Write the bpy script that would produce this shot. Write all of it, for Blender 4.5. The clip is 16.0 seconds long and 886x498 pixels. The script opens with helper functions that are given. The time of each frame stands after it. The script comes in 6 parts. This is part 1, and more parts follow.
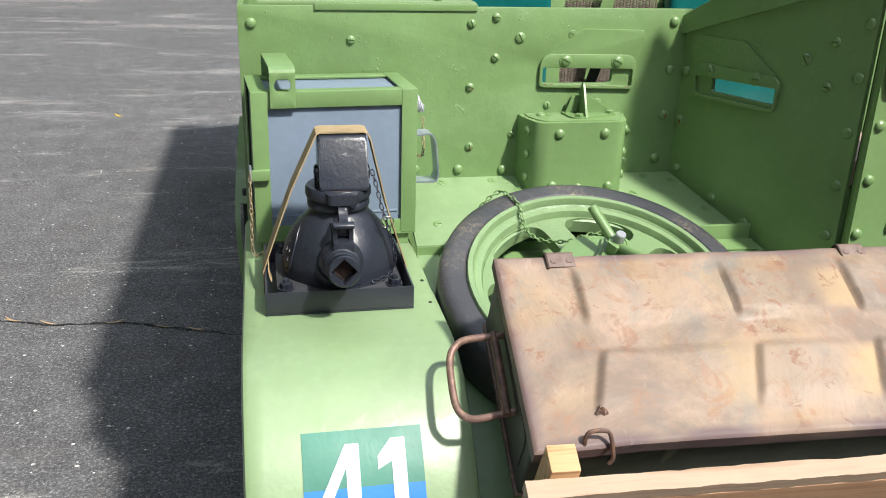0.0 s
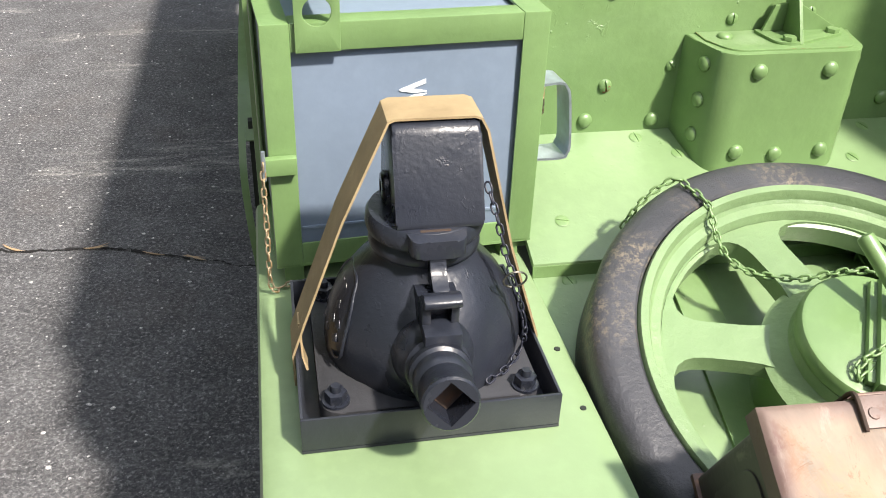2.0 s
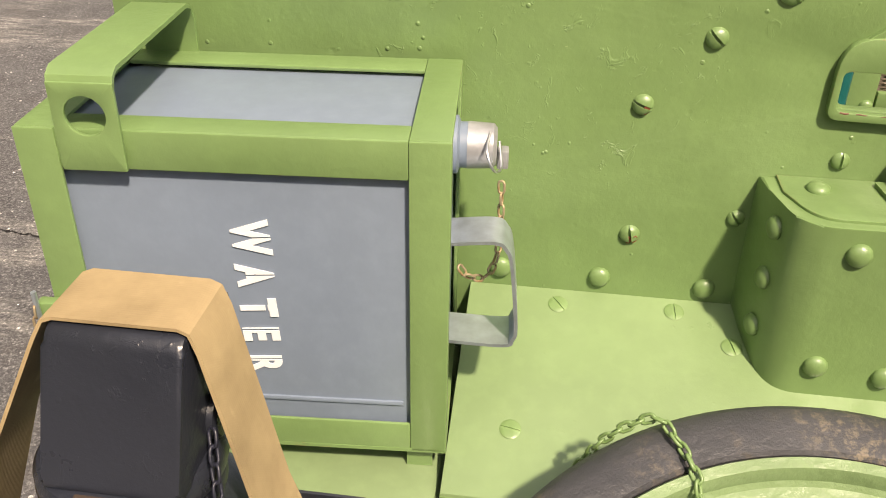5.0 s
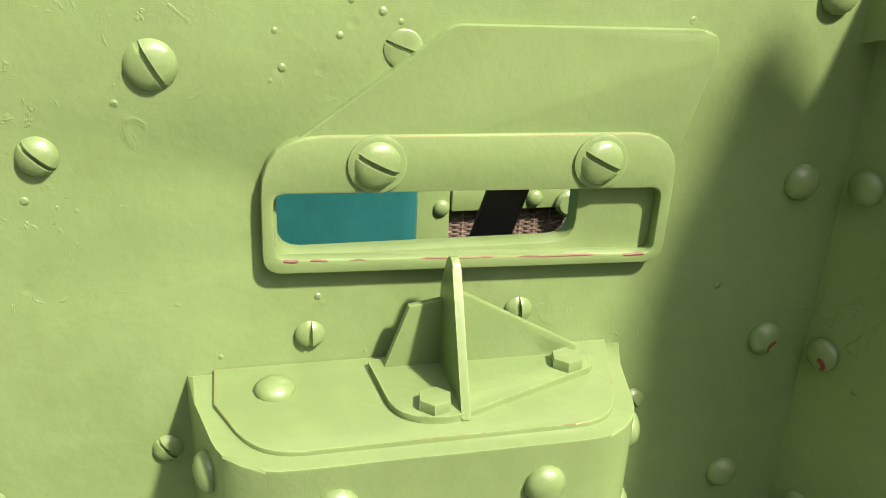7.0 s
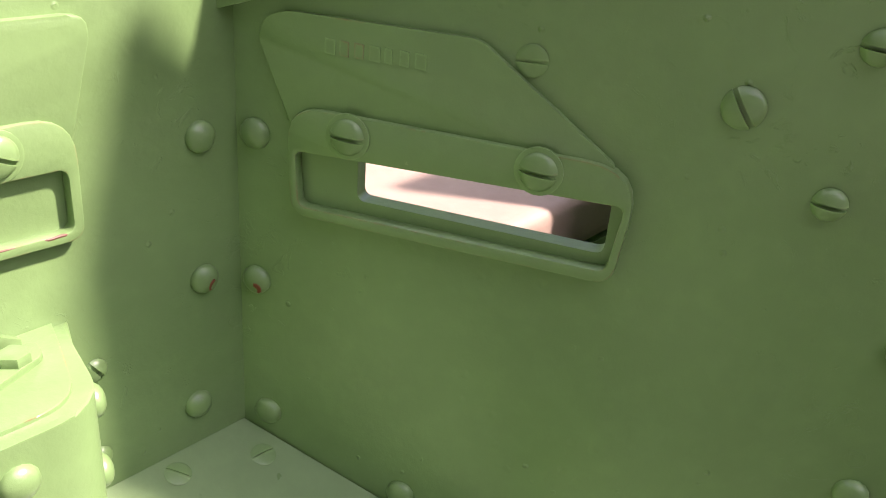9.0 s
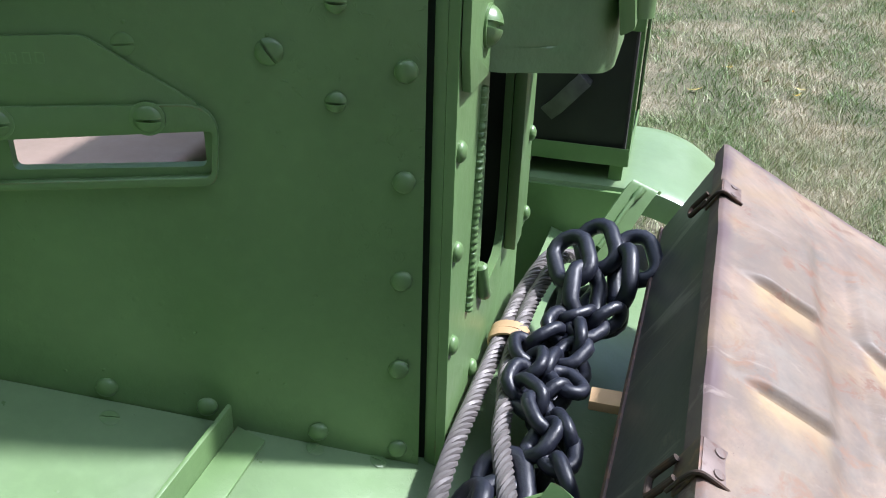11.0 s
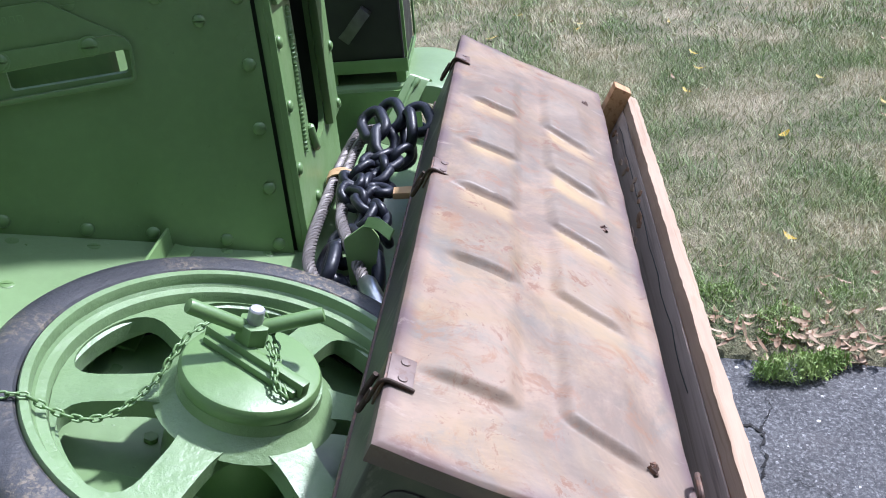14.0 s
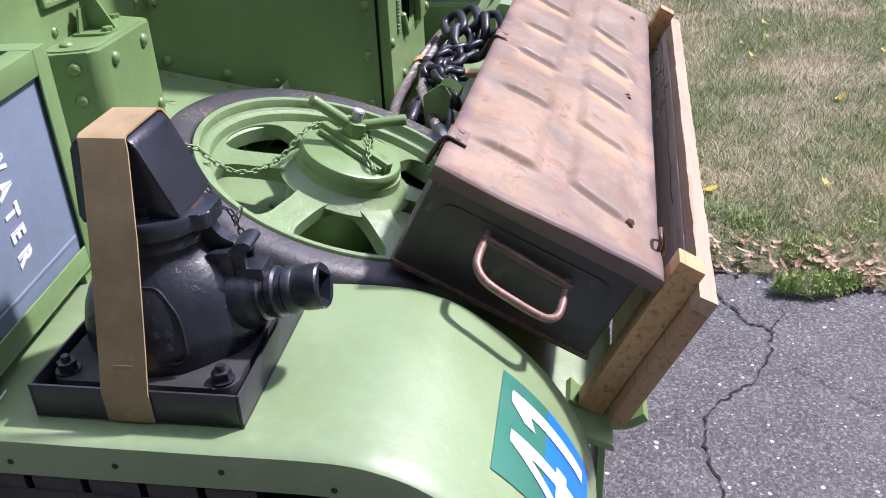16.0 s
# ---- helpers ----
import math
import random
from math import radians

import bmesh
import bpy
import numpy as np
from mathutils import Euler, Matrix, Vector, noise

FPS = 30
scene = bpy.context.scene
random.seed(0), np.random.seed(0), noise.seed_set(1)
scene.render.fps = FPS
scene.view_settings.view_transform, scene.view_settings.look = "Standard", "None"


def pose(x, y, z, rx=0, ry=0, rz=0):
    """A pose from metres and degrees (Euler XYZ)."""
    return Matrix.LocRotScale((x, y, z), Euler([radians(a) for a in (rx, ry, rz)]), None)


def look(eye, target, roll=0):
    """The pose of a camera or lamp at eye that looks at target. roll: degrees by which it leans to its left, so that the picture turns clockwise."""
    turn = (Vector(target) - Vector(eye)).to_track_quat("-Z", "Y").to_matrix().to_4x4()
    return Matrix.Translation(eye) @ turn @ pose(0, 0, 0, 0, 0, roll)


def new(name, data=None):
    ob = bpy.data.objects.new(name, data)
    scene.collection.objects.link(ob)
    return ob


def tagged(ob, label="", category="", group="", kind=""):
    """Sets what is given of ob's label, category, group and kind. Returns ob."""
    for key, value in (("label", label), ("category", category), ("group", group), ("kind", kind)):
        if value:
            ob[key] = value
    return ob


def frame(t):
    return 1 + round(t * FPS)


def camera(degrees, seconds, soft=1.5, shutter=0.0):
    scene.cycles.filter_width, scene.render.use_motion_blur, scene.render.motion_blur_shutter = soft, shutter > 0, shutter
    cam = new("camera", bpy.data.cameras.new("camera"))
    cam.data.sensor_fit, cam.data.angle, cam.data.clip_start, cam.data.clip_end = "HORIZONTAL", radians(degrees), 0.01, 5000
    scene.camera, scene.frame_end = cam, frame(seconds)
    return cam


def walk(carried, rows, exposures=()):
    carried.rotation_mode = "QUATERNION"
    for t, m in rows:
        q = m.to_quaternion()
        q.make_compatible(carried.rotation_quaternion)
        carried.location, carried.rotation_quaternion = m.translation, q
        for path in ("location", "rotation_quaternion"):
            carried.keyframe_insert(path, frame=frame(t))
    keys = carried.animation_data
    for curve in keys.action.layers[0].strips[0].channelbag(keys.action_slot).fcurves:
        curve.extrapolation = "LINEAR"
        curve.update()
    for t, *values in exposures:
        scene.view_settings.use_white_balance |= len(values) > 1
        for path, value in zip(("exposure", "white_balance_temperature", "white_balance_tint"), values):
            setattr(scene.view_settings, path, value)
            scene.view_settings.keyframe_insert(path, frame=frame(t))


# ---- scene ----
cam = camera(53.3, 16.0, soft=1.0)
PATH = [
    (0, (0.152, 0.214, 1.507), (0.533, 2.038, 0.782), 1.8),
    (0.5, (0.084, 0.379, 1.512), (0.456, 2.176, 0.715), 1.8),
    (1, (0.103, 0.615, 1.518), (0.479, 2.399, 0.696), 0.9),
    (1.5, (0.123, 0.802, 1.489), (0.51, 2.542, 0.582), 0.7),
    (2, (0.139, 0.942, 1.463), (0.485, 2.606, 0.408), 2.1),
    (2.5, (0.211, 1.027, 1.434), (0.398, 2.644, 0.273), 2.5),
    (3, (0.296, 1.071, 1.426), (0.274, 2.695, 0.259), 1.3),
    (3.2, (0.33, 1.095, 1.422), (0.274, 2.72, 0.258), 1.1),
    (5.3, (0.545, 1.332, 1.435), (0.315, 3.071, 0.473), 1.1),
    (5.5, (0.582, 1.367, 1.434), (0.43, 3.143, 0.527), 0.9),
    (6, (0.651, 1.457, 1.418), (0.734, 3.281, 0.601), 0.7),
    (6.5, (0.697, 1.549, 1.381), (0.984, 3.368, 0.603), 1.3),
    (7, (0.713, 1.609, 1.345), (1.163, 3.381, 0.534), 2.9),
    (7.5, (0.718, 1.611, 1.334), (1.433, 3.263, 0.463), 4.1),
    (8, (0.719, 1.601, 1.356), (1.761, 3.063, 0.473), 4.1),
    (8.2, (0.725, 1.601, 1.367), (1.877, 2.977, 0.485), 4.2),
    (10.3, (0.683, 1.468, 1.4), (2.294, 2.223, 0.486), 3.3),
    (10.5, (0.628, 1.456, 1.421), (2.288, 2.098, 0.508), 2.5),
    (11, (0.51, 1.422, 1.449), (2.23, 1.854, 0.525), 1.9),
    (11.5, (0.44, 1.402, 1.473), (2.2, 1.656, 0.556), 0.5),
    (12, (0.336, 1.404, 1.5), (2.109, 1.456, 0.575), -1.2),
    (12.5, (0.251, 1.4, 1.505), (2.022, 1.365, 0.578), -1.7),
    (13, (0.155, 1.392, 1.508), (1.928, 1.385, 0.584), -2.9),
    (13.5, (0.035, 1.334, 1.512), (1.812, 1.398, 0.596), -4.5),
    (14, (-0.081, 1.271, 1.495), (1.679, 1.403, 0.553), -5.0),
    (14.5, (-0.206, 1.254, 1.483), (1.545, 1.429, 0.531), -4.9),
    (15, (-0.361, 1.253, 1.495), (1.387, 1.434, 0.541), -4.8),
    (15.5, (-0.469, 1.233, 1.482), (1.261, 1.474, 0.508), -4.3),
    (16, (-0.509, 1.214, 1.459), (1.214, 1.504, 0.486), -2.8),
]
EXPOSURES = [(0.0, 0.64, 6420, 9), (1.0, 0.74, 6550, 10), (2.0, 0.95, 6700, 12), (3.0, 1.00, 6950, 15), (5.5, 0.52, 8450, 19), (6.0, 0.71, 8200, 22), (6.5, 0.91, 7800, 25), (7.0, 1.09, 7700, 25), (8.0, 1.53, 7500, 30), (10.4, 1.58, 6050, 29), (10.6, 1.24, 5950, 27), (11.0, 0.72, 5600, 14), (11.5, 0.53, 5500, 8), (12.5, 0.46, 5380, 9), (13.0, 0.67, 5380, 14), (14.0, 0.65, 5420, 18), (14.5, 0.66, 5450, 20), (15.0, 0.69, 5650, 22), (16.0, 0.69, 5950, 29)]
walk(cam, [(t, look(eye, target, roll)) for t, eye, target, roll in PATH], EXPOSURES)

# ---- world, sun ----
SUN_WAY = Vector((0.35, -0.525, 0.775)).normalized()
world = bpy.data.worlds.new("sky")
scene.world = world
world.use_nodes = True
wt = world.node_tree
sky = wt.nodes.new("ShaderNodeTexSky")
sky.sky_type = "NISHITA"
sky.sun_disc = False
sky.sun_elevation = math.asin(SUN_WAY.z)
sky.sun_rotation = math.atan2(SUN_WAY.x, SUN_WAY.y)
sky.air_density, sky.dust_density, sky.ozone_density = 1.0, 1.5, 1.0
wt.nodes["Background"].inputs["Strength"].default_value = 0.122
# broken white clouds over the clear sky
way = wt.nodes.new("ShaderNodeTexCoord")
puff = wt.nodes.new("ShaderNodeTexNoise")
puff.inputs["Scale"].default_value, puff.inputs["Detail"].default_value, puff.inputs["Roughness"].default_value = 2.6, 7.0, 0.58
wt.links.new(way.outputs["Generated"], puff.inputs["Vector"])
cover = wt.nodes.new("ShaderNodeValToRGB")
cover.color_ramp.elements[0].position, cover.color_ramp.elements[1].position = 0.44, 0.62
wt.links.new(puff.outputs["Fac"], cover.inputs["Fac"])
clouds = wt.nodes.new("ShaderNodeMix")
clouds.data_type = "RGBA"
split = wt.nodes.new("ShaderNodeSeparateXYZ")
wt.links.new(way.outputs["Generated"], split.inputs["Vector"])
high = wt.nodes.new("ShaderNodeMapRange")
high.inputs["From Min"].default_value, high.inputs["From Max"].default_value = 0.40, 0.80
wt.links.new(split.outputs["Z"], high.inputs["Value"])
share = wt.nodes.new("ShaderNodeMath")
share.operation = "MULTIPLY"
wt.links.new(cover.outputs["Color"], share.inputs[0])
wt.links.new(high.outputs["Result"], share.inputs[1])
wt.links.new(share.outputs[0], clouds.inputs["Factor"])
wt.links.new(sky.outputs["Color"], clouds.inputs["A"])
clouds.inputs["B"].default_value = (12.6, 12.9, 13.3, 1)
wt.links.new(clouds.outputs["Result"], wt.nodes["Background"].inputs["Color"])
sun = new("sun", bpy.data.lights.new("sun", "SUN"))
sun.data.energy, sun.data.angle, sun.data.color = 4.35, radians(3.2), (1.0, 0.95, 0.87)
sun.matrix_world = look((0, 0, 0), -SUN_WAY)


# ---- materials ----
def nodes_of(name, rough=0.5, metal=0.0, spec=0.5):
    m = bpy.data.materials.new(name)
    m.use_nodes = True
    t = m.node_tree
    b = t.nodes["Principled BSDF"]
    b.inputs["Roughness"].default_value = rough
    b.inputs["Metallic"].default_value = metal
    b.inputs["Specular IOR Level"].default_value = spec
    return m, t, b


def noise_node(t, scale, detail=4.0, rough=0.55, coord="Object", stretch=None, dist=0.0):
    tc = t.nodes.new("ShaderNodeTexCoord")
    n = t.nodes.new("ShaderNodeTexNoise")
    n.inputs["Scale"].default_value, n.inputs["Detail"].default_value, n.inputs["Roughness"].default_value = scale, detail, rough
    n.inputs["Distortion"].default_value = dist
    src = tc.outputs[coord]
    if coord == "World":
        src = None
    if stretch:
        mp = t.nodes.new("ShaderNodeMapping")
        mp.inputs["Scale"].default_value = stretch
        t.links.new(src, mp.inputs["Vector"])
        src = mp.outputs["Vector"]
    t.links.new(src, n.inputs["Vector"])
    return n.outputs["Fac"]


def ramp_node(t, fac, *stops):
    r = t.nodes.new("ShaderNodeValToRGB")
    el = r.color_ramp.elements
    while len(el) < len(stops):
        el.new(0.5)
    for e, (p, c) in zip(el, stops):
        e.position = p
        e.color = (*c, 1) if len(c) == 3 else c
    t.links.new(fac, r.inputs["Fac"])
    return r.outputs["Color"]


def mix_node(t, fac, a, b, mode="MIX"):
    m = t.nodes.new("ShaderNodeMix")
    m.data_type, m.blend_type = "RGBA", mode
    for sock, v in ((m.inputs["Factor"], fac), (m.inputs["A"], a), (m.inputs["B"], b)):
        if isinstance(v, (int, float)):
            sock.default_value = v
        elif isinstance(v, tuple):
            sock.default_value = (*v, 1)
        else:
            t.links.new(v, sock)
    return m.outputs["Result"]


def bump_node(t, b, *pairs):
    """Relief from (height, strength, metres) pairs, chained."""
    last = None
    for h, s, d in pairs:
        n = t.nodes.new("ShaderNodeBump")
        n.inputs["Strength"].default_value, n.inputs["Distance"].default_value = s, d
        t.links.new(h, n.inputs["Height"])
        if last:
            t.links.new(last, n.inputs["Normal"])
        last = n.outputs["Normal"]
    t.links.new(last, b.inputs["Normal"])


def shade(c, k):
    return tuple(v * k for v in c)


def paint(name, c, rough=0.38, vary=0.12, chips=None, lumps=0.5, spec=0.5, pits=0.0, primer=None, edges=None, redness=0.60):
    m, t, b = nodes_of(name, rough, 0, spec)
    big = noise_node(t, 5.0, 5)
    fine = noise_node(t, 55.0, 4)
    col = ramp_node(t, big, (0.3, shade(c, 1 - vary)), (0.7, shade(c, 1 + vary)))
    col = mix_node(t, ramp_node(t, fine, (0.45, (0, 0, 0)), (0.8, (0.35, 0.35, 0.35))), col, shade(c, 1.25))
    if chips:
        n = noise_node(t, 38.0, 6, 0.7)
        col = mix_node(t, ramp_node(t, n, (0.715, (0, 0, 0)), (0.74, (1, 1, 1))), col, chips)
    if primer:
        n = noise_node(t, 64.0, 5, 0.75)
        col = mix_node(t, ramp_node(t, n, (0.765, (0, 0, 0)), (0.78, (0.9, 0.9, 0.9))), col, primer)
    if edges:
        bev = t.nodes.new("ShaderNodeBevel")
        bev.samples = 4
        bev.inputs["Radius"].default_value = 0.0022
        geo = t.nodes.new("ShaderNodeNewGeometry")
        dot = t.nodes.new("ShaderNodeVectorMath")
        dot.operation = "DOT_PRODUCT"
        t.links.new(bev.outputs["Normal"], dot.inputs[0])
        t.links.new(geo.outputs["Normal"], dot.inputs[1])
        worn = ramp_node(t, dot.outputs["Value"], (0.80, (1, 1, 1)), (0.985, (0, 0, 0)))
        where = ramp_node(t, noise_node(t, 30.0, 5, 0.7), (0.40, (0.15, 0.15, 0.15)), (0.62, (0.85, 0.85, 0.85)))
        # lighter green on edges: thinned paint, with edge glints painted in
        col = mix_node(t, mix_node(t, 1.0, worn, where, "MULTIPLY"), col, shade(c, 1.55))
        red = ramp_node(t, noise_node(t, 17.0, 6, 0.75), (redness, (0, 0, 0)), (redness + 0.06, (0.8, 0.8, 0.8)))
        col = mix_node(t, mix_node(t, 1.0, worn, red, "MULTIPLY"), col, edges)
    t.links.new(col, b.inputs["Base Color"])
    r = ramp_node(t, noise_node(t, 14.0, 5), (0.3, (rough * 0.8,) * 3), (0.75, (min(1, rough * 1.35),) * 3))
    t.links.new(r, b.inputs["Roughness"])
    layers = [(noise_node(t, 26.0, 3), 0.25 * lumps, 0.004), (noise_node(t, 160.0, 4, 0.6), 0.30 * lumps, 0.001), (noise_node(t, 60.0, 6, 0.75), 0.16 * lumps, 0.0025)]
    if pits:
        tc = t.nodes.new("ShaderNodeTexCoord")
        vor = t.nodes.new("ShaderNodeTexVoronoi")
        vor.inputs["Scale"].default_value = 62.0
        t.links.new(tc.outputs["Object"], vor.inputs["Vector"])
        dot = ramp_node(t, vor.outputs["Distance"], (0.05, (0, 0, 0)), (0.22, (1, 1, 1)))
        where = ramp_node(t, noise_node(t, 9.0, 5, 0.7), (0.52, (0, 0, 0)), (0.62, (1, 1, 1)))
        layers.append((mix_node(t, where, (1, 1, 1), dot), 0.16 * pits, 0.0020))
        layers.append((noise_node(t, 7.0, 2), 0.35 * pits, 0.012))
        run = noise_node(t, 40.0, 4, 0.7, dist=1.5)
        drips = mix_node(t, 1.0, ramp_node(t, run, (0.60, (0, 0, 0)), (0.68, (1, 1, 1))), ramp_node(t, noise_node(t, 4.0, 3), (0.50, (0, 0, 0)), (0.62, (1, 1, 1))), "MULTIPLY")
        layers.append((drips, 0.34 * pits, 0.0013))
        brush = noise_node(t, 30.0, 4, 0.65, stretch=(0.35, 0.35, 5.0), dist=0.3)
        layers.append((brush, 0.06 * pits, 0.0012))
        grit = t.nodes.new("ShaderNodeTexVoronoi")
        grit.inputs["Scale"].default_value = 58.0
        t.links.new(tc.outputs["Object"], grit.inputs["Vector"])
        lump = ramp_node(t, grit.outputs["Distance"], (0.06, (1, 1, 1)), (0.13, (0, 0, 0)))
        spots = ramp_node(t, noise_node(t, 12.0, 5, 0.7), (0.50, (0, 0, 0)), (0.56, (1, 1, 1)))
        layers.append((mix_node(t, 1.0, spots, lump, "MULTIPLY"), 0.42 * pits, 0.0016))
    bump_node(t, b, *layers)
    return m


GREEN = (0.156, 0.258, 0.098)
green = paint("green_paint", GREEN, 0.37, 0.10, chips=(0.27, 0.37, 0.18), lumps=0.85, spec=0.7, primer=(0.22, 0.085, 0.05), edges=(0.26, 0.12, 0.075))
green_worn = paint("green_worn_paint", GREEN, 0.37, 0.10, chips=(0.27, 0.37, 0.18), lumps=0.85, spec=0.7, primer=(0.26, 0.07, 0.045), edges=(0.27, 0.085, 0.055), redness=0.49)
green_plate = paint("green_plate_paint", GREEN, 0.36, 0.12, chips=(0.27, 0.37, 0.18), lumps=0.9, spec=0.7, pits=1.35, primer=(0.22, 0.09, 0.05))
# paler greens for upward-facing sheets; sky sheen is put into their colour
sky_lit_deck = paint("sky_lit_deck_paint", (0.190, 0.285, 0.136), 0.34, 0.12, chips=(0.28, 0.37, 0.20), lumps=0.7, spec=0.75, pits=0.6, primer=(0.22, 0.09, 0.05))
sky_lit_green = paint("sky_lit_green_paint", (0.212, 0.302, 0.155), 0.34, 0.10, chips=(0.30, 0.38, 0.22), lumps=0.6, spec=0.75, primer=(0.22, 0.09, 0.05))
green_rough = paint("green_cast_paint", (0.158, 0.258, 0.110), 0.38, 0.12, lumps=1.6, spec=0.6)
wheel_paint = paint("green_wheel_paint", (0.178, 0.268, 0.126), 0.34, 0.12, chips=(0.28, 0.36, 0.20), lumps=2.4, spec=0.7, primer=(0.22, 0.09, 0.05))
grey_paint = paint("grey_can_paint", (0.186, 0.238, 0.312), 0.40, 0.08, chips=(0.28, 0.31, 0.34), lumps=0.35)
black_paint = paint("black_paint", (0.018, 0.021, 0.030), 0.29, 0.25, chips=(0.055, 0.057, 0.064), lumps=1.0, spec=0.55, pits=0.7)
dusty_black = paint("dusty_black_paint", (0.034, 0.035, 0.040), 0.62, 0.35, chips=(0.12, 0.115, 0.105), lumps=1.2, spec=0.4, pits=0.7)
tray_paint = paint("black_tray_paint", (0.020, 0.023, 0.032), 0.40, 0.2, chips=(0.07, 0.07, 0.075), lumps=0.8, spec=0.7)
chain_black = paint("black_chain_paint", (0.019, 0.021, 0.034), 0.40, 0.35, chips=(0.09, 0.07, 0.06), lumps=1.2)
dark_can = paint("dark_can_paint", (0.022, 0.021, 0.022), 0.5, 0.2, lumps=0.4)
white_paint = paint("white_stencil_paint", (0.74, 0.79, 0.83), 0.55, 0.04, lumps=0.3)
teal_decal = paint("teal_panel_paint", (0.030, 0.165, 0.115), 0.42, 0.2, chips=(0.16, 0.30, 0.20), lumps=0.5)
blue_decal = paint("blue_panel_paint", (0.012, 0.165, 0.53), 0.42, 0.12, lumps=0.5)
teal_vinyl = paint("teal_vinyl", (0.006, 0.105, 0.100), 0.20, 0.2, lumps=0.9)
beige_board = paint("beige_leather", (0.31, 0.225, 0.18), 0.6, 0.15, lumps=0.6)
black_strap = paint("black_webbing", (0.012, 0.012, 0.013), 0.7, 0.2, lumps=0.5)
# near-black that stands in for shade in openings and gaps
shade_black = paint("shade_black_paint", (0.02, 0.025, 0.02), 0.6, 0.2)


def steel(name, c, rough=0.4, metal=1.0, rust=None):
    m, t, b = nodes_of(name, rough, metal)
    col = ramp_node(t, noise_node(t, 40.0, 5), (0.3, shade(c, 0.75)), (0.75, shade(c, 1.2)))
    if rust:
        col = mix_node(t, ramp_node(t, noise_node(t, 70.0, 5, 0.65), (0.5, (0, 0, 0)), (0.62, (1, 1, 1))), col, rust)
    t.links.new(col, b.inputs["Base Color"])
    bump_node(t, b, (noise_node(t, 220.0, 3), 0.3, 0.0006))
    return m


cable_steel = steel("cable_steel", (0.20, 0.18, 0.175), 0.5, 0.25)
bright_steel = steel("bright_steel", (0.62, 0.63, 0.66), 0.33, 0.9)
galvanised = steel("galvanised_steel", (0.52, 0.59, 0.67), 0.36, 0.75)
rust_chain = steel("rusty_chain_steel", (0.45, 0.36, 0.24), 0.5, 0.4, (0.36, 0.23, 0.11))
brown_steel = steel("brown_handle_steel", (0.21, 0.13, 0.105), 0.5, 0.35, (0.30, 0.19, 0.14))
worn_hinge = steel("worn_hinge_steel", (0.20, 0.145, 0.125), 0.5, 0.1, (0.15, 0.09, 0.07))
hinge_steel = steel("brown_hinge_steel", (0.12, 0.075, 0.06), 0.5, 0.2, (0.2, 0.11, 0.07))
worn_steel = steel("worn_dark_steel", (0.16, 0.155, 0.15), 0.42, 0.6)
rust_iron = steel("rusty_iron", (0.060, 0.040, 0.030), 0.8, 0.1, (0.085, 0.042, 0.024))
cap_steel = steel("cap_alloy", (0.40, 0.41, 0.43), 0.5, 0.5)


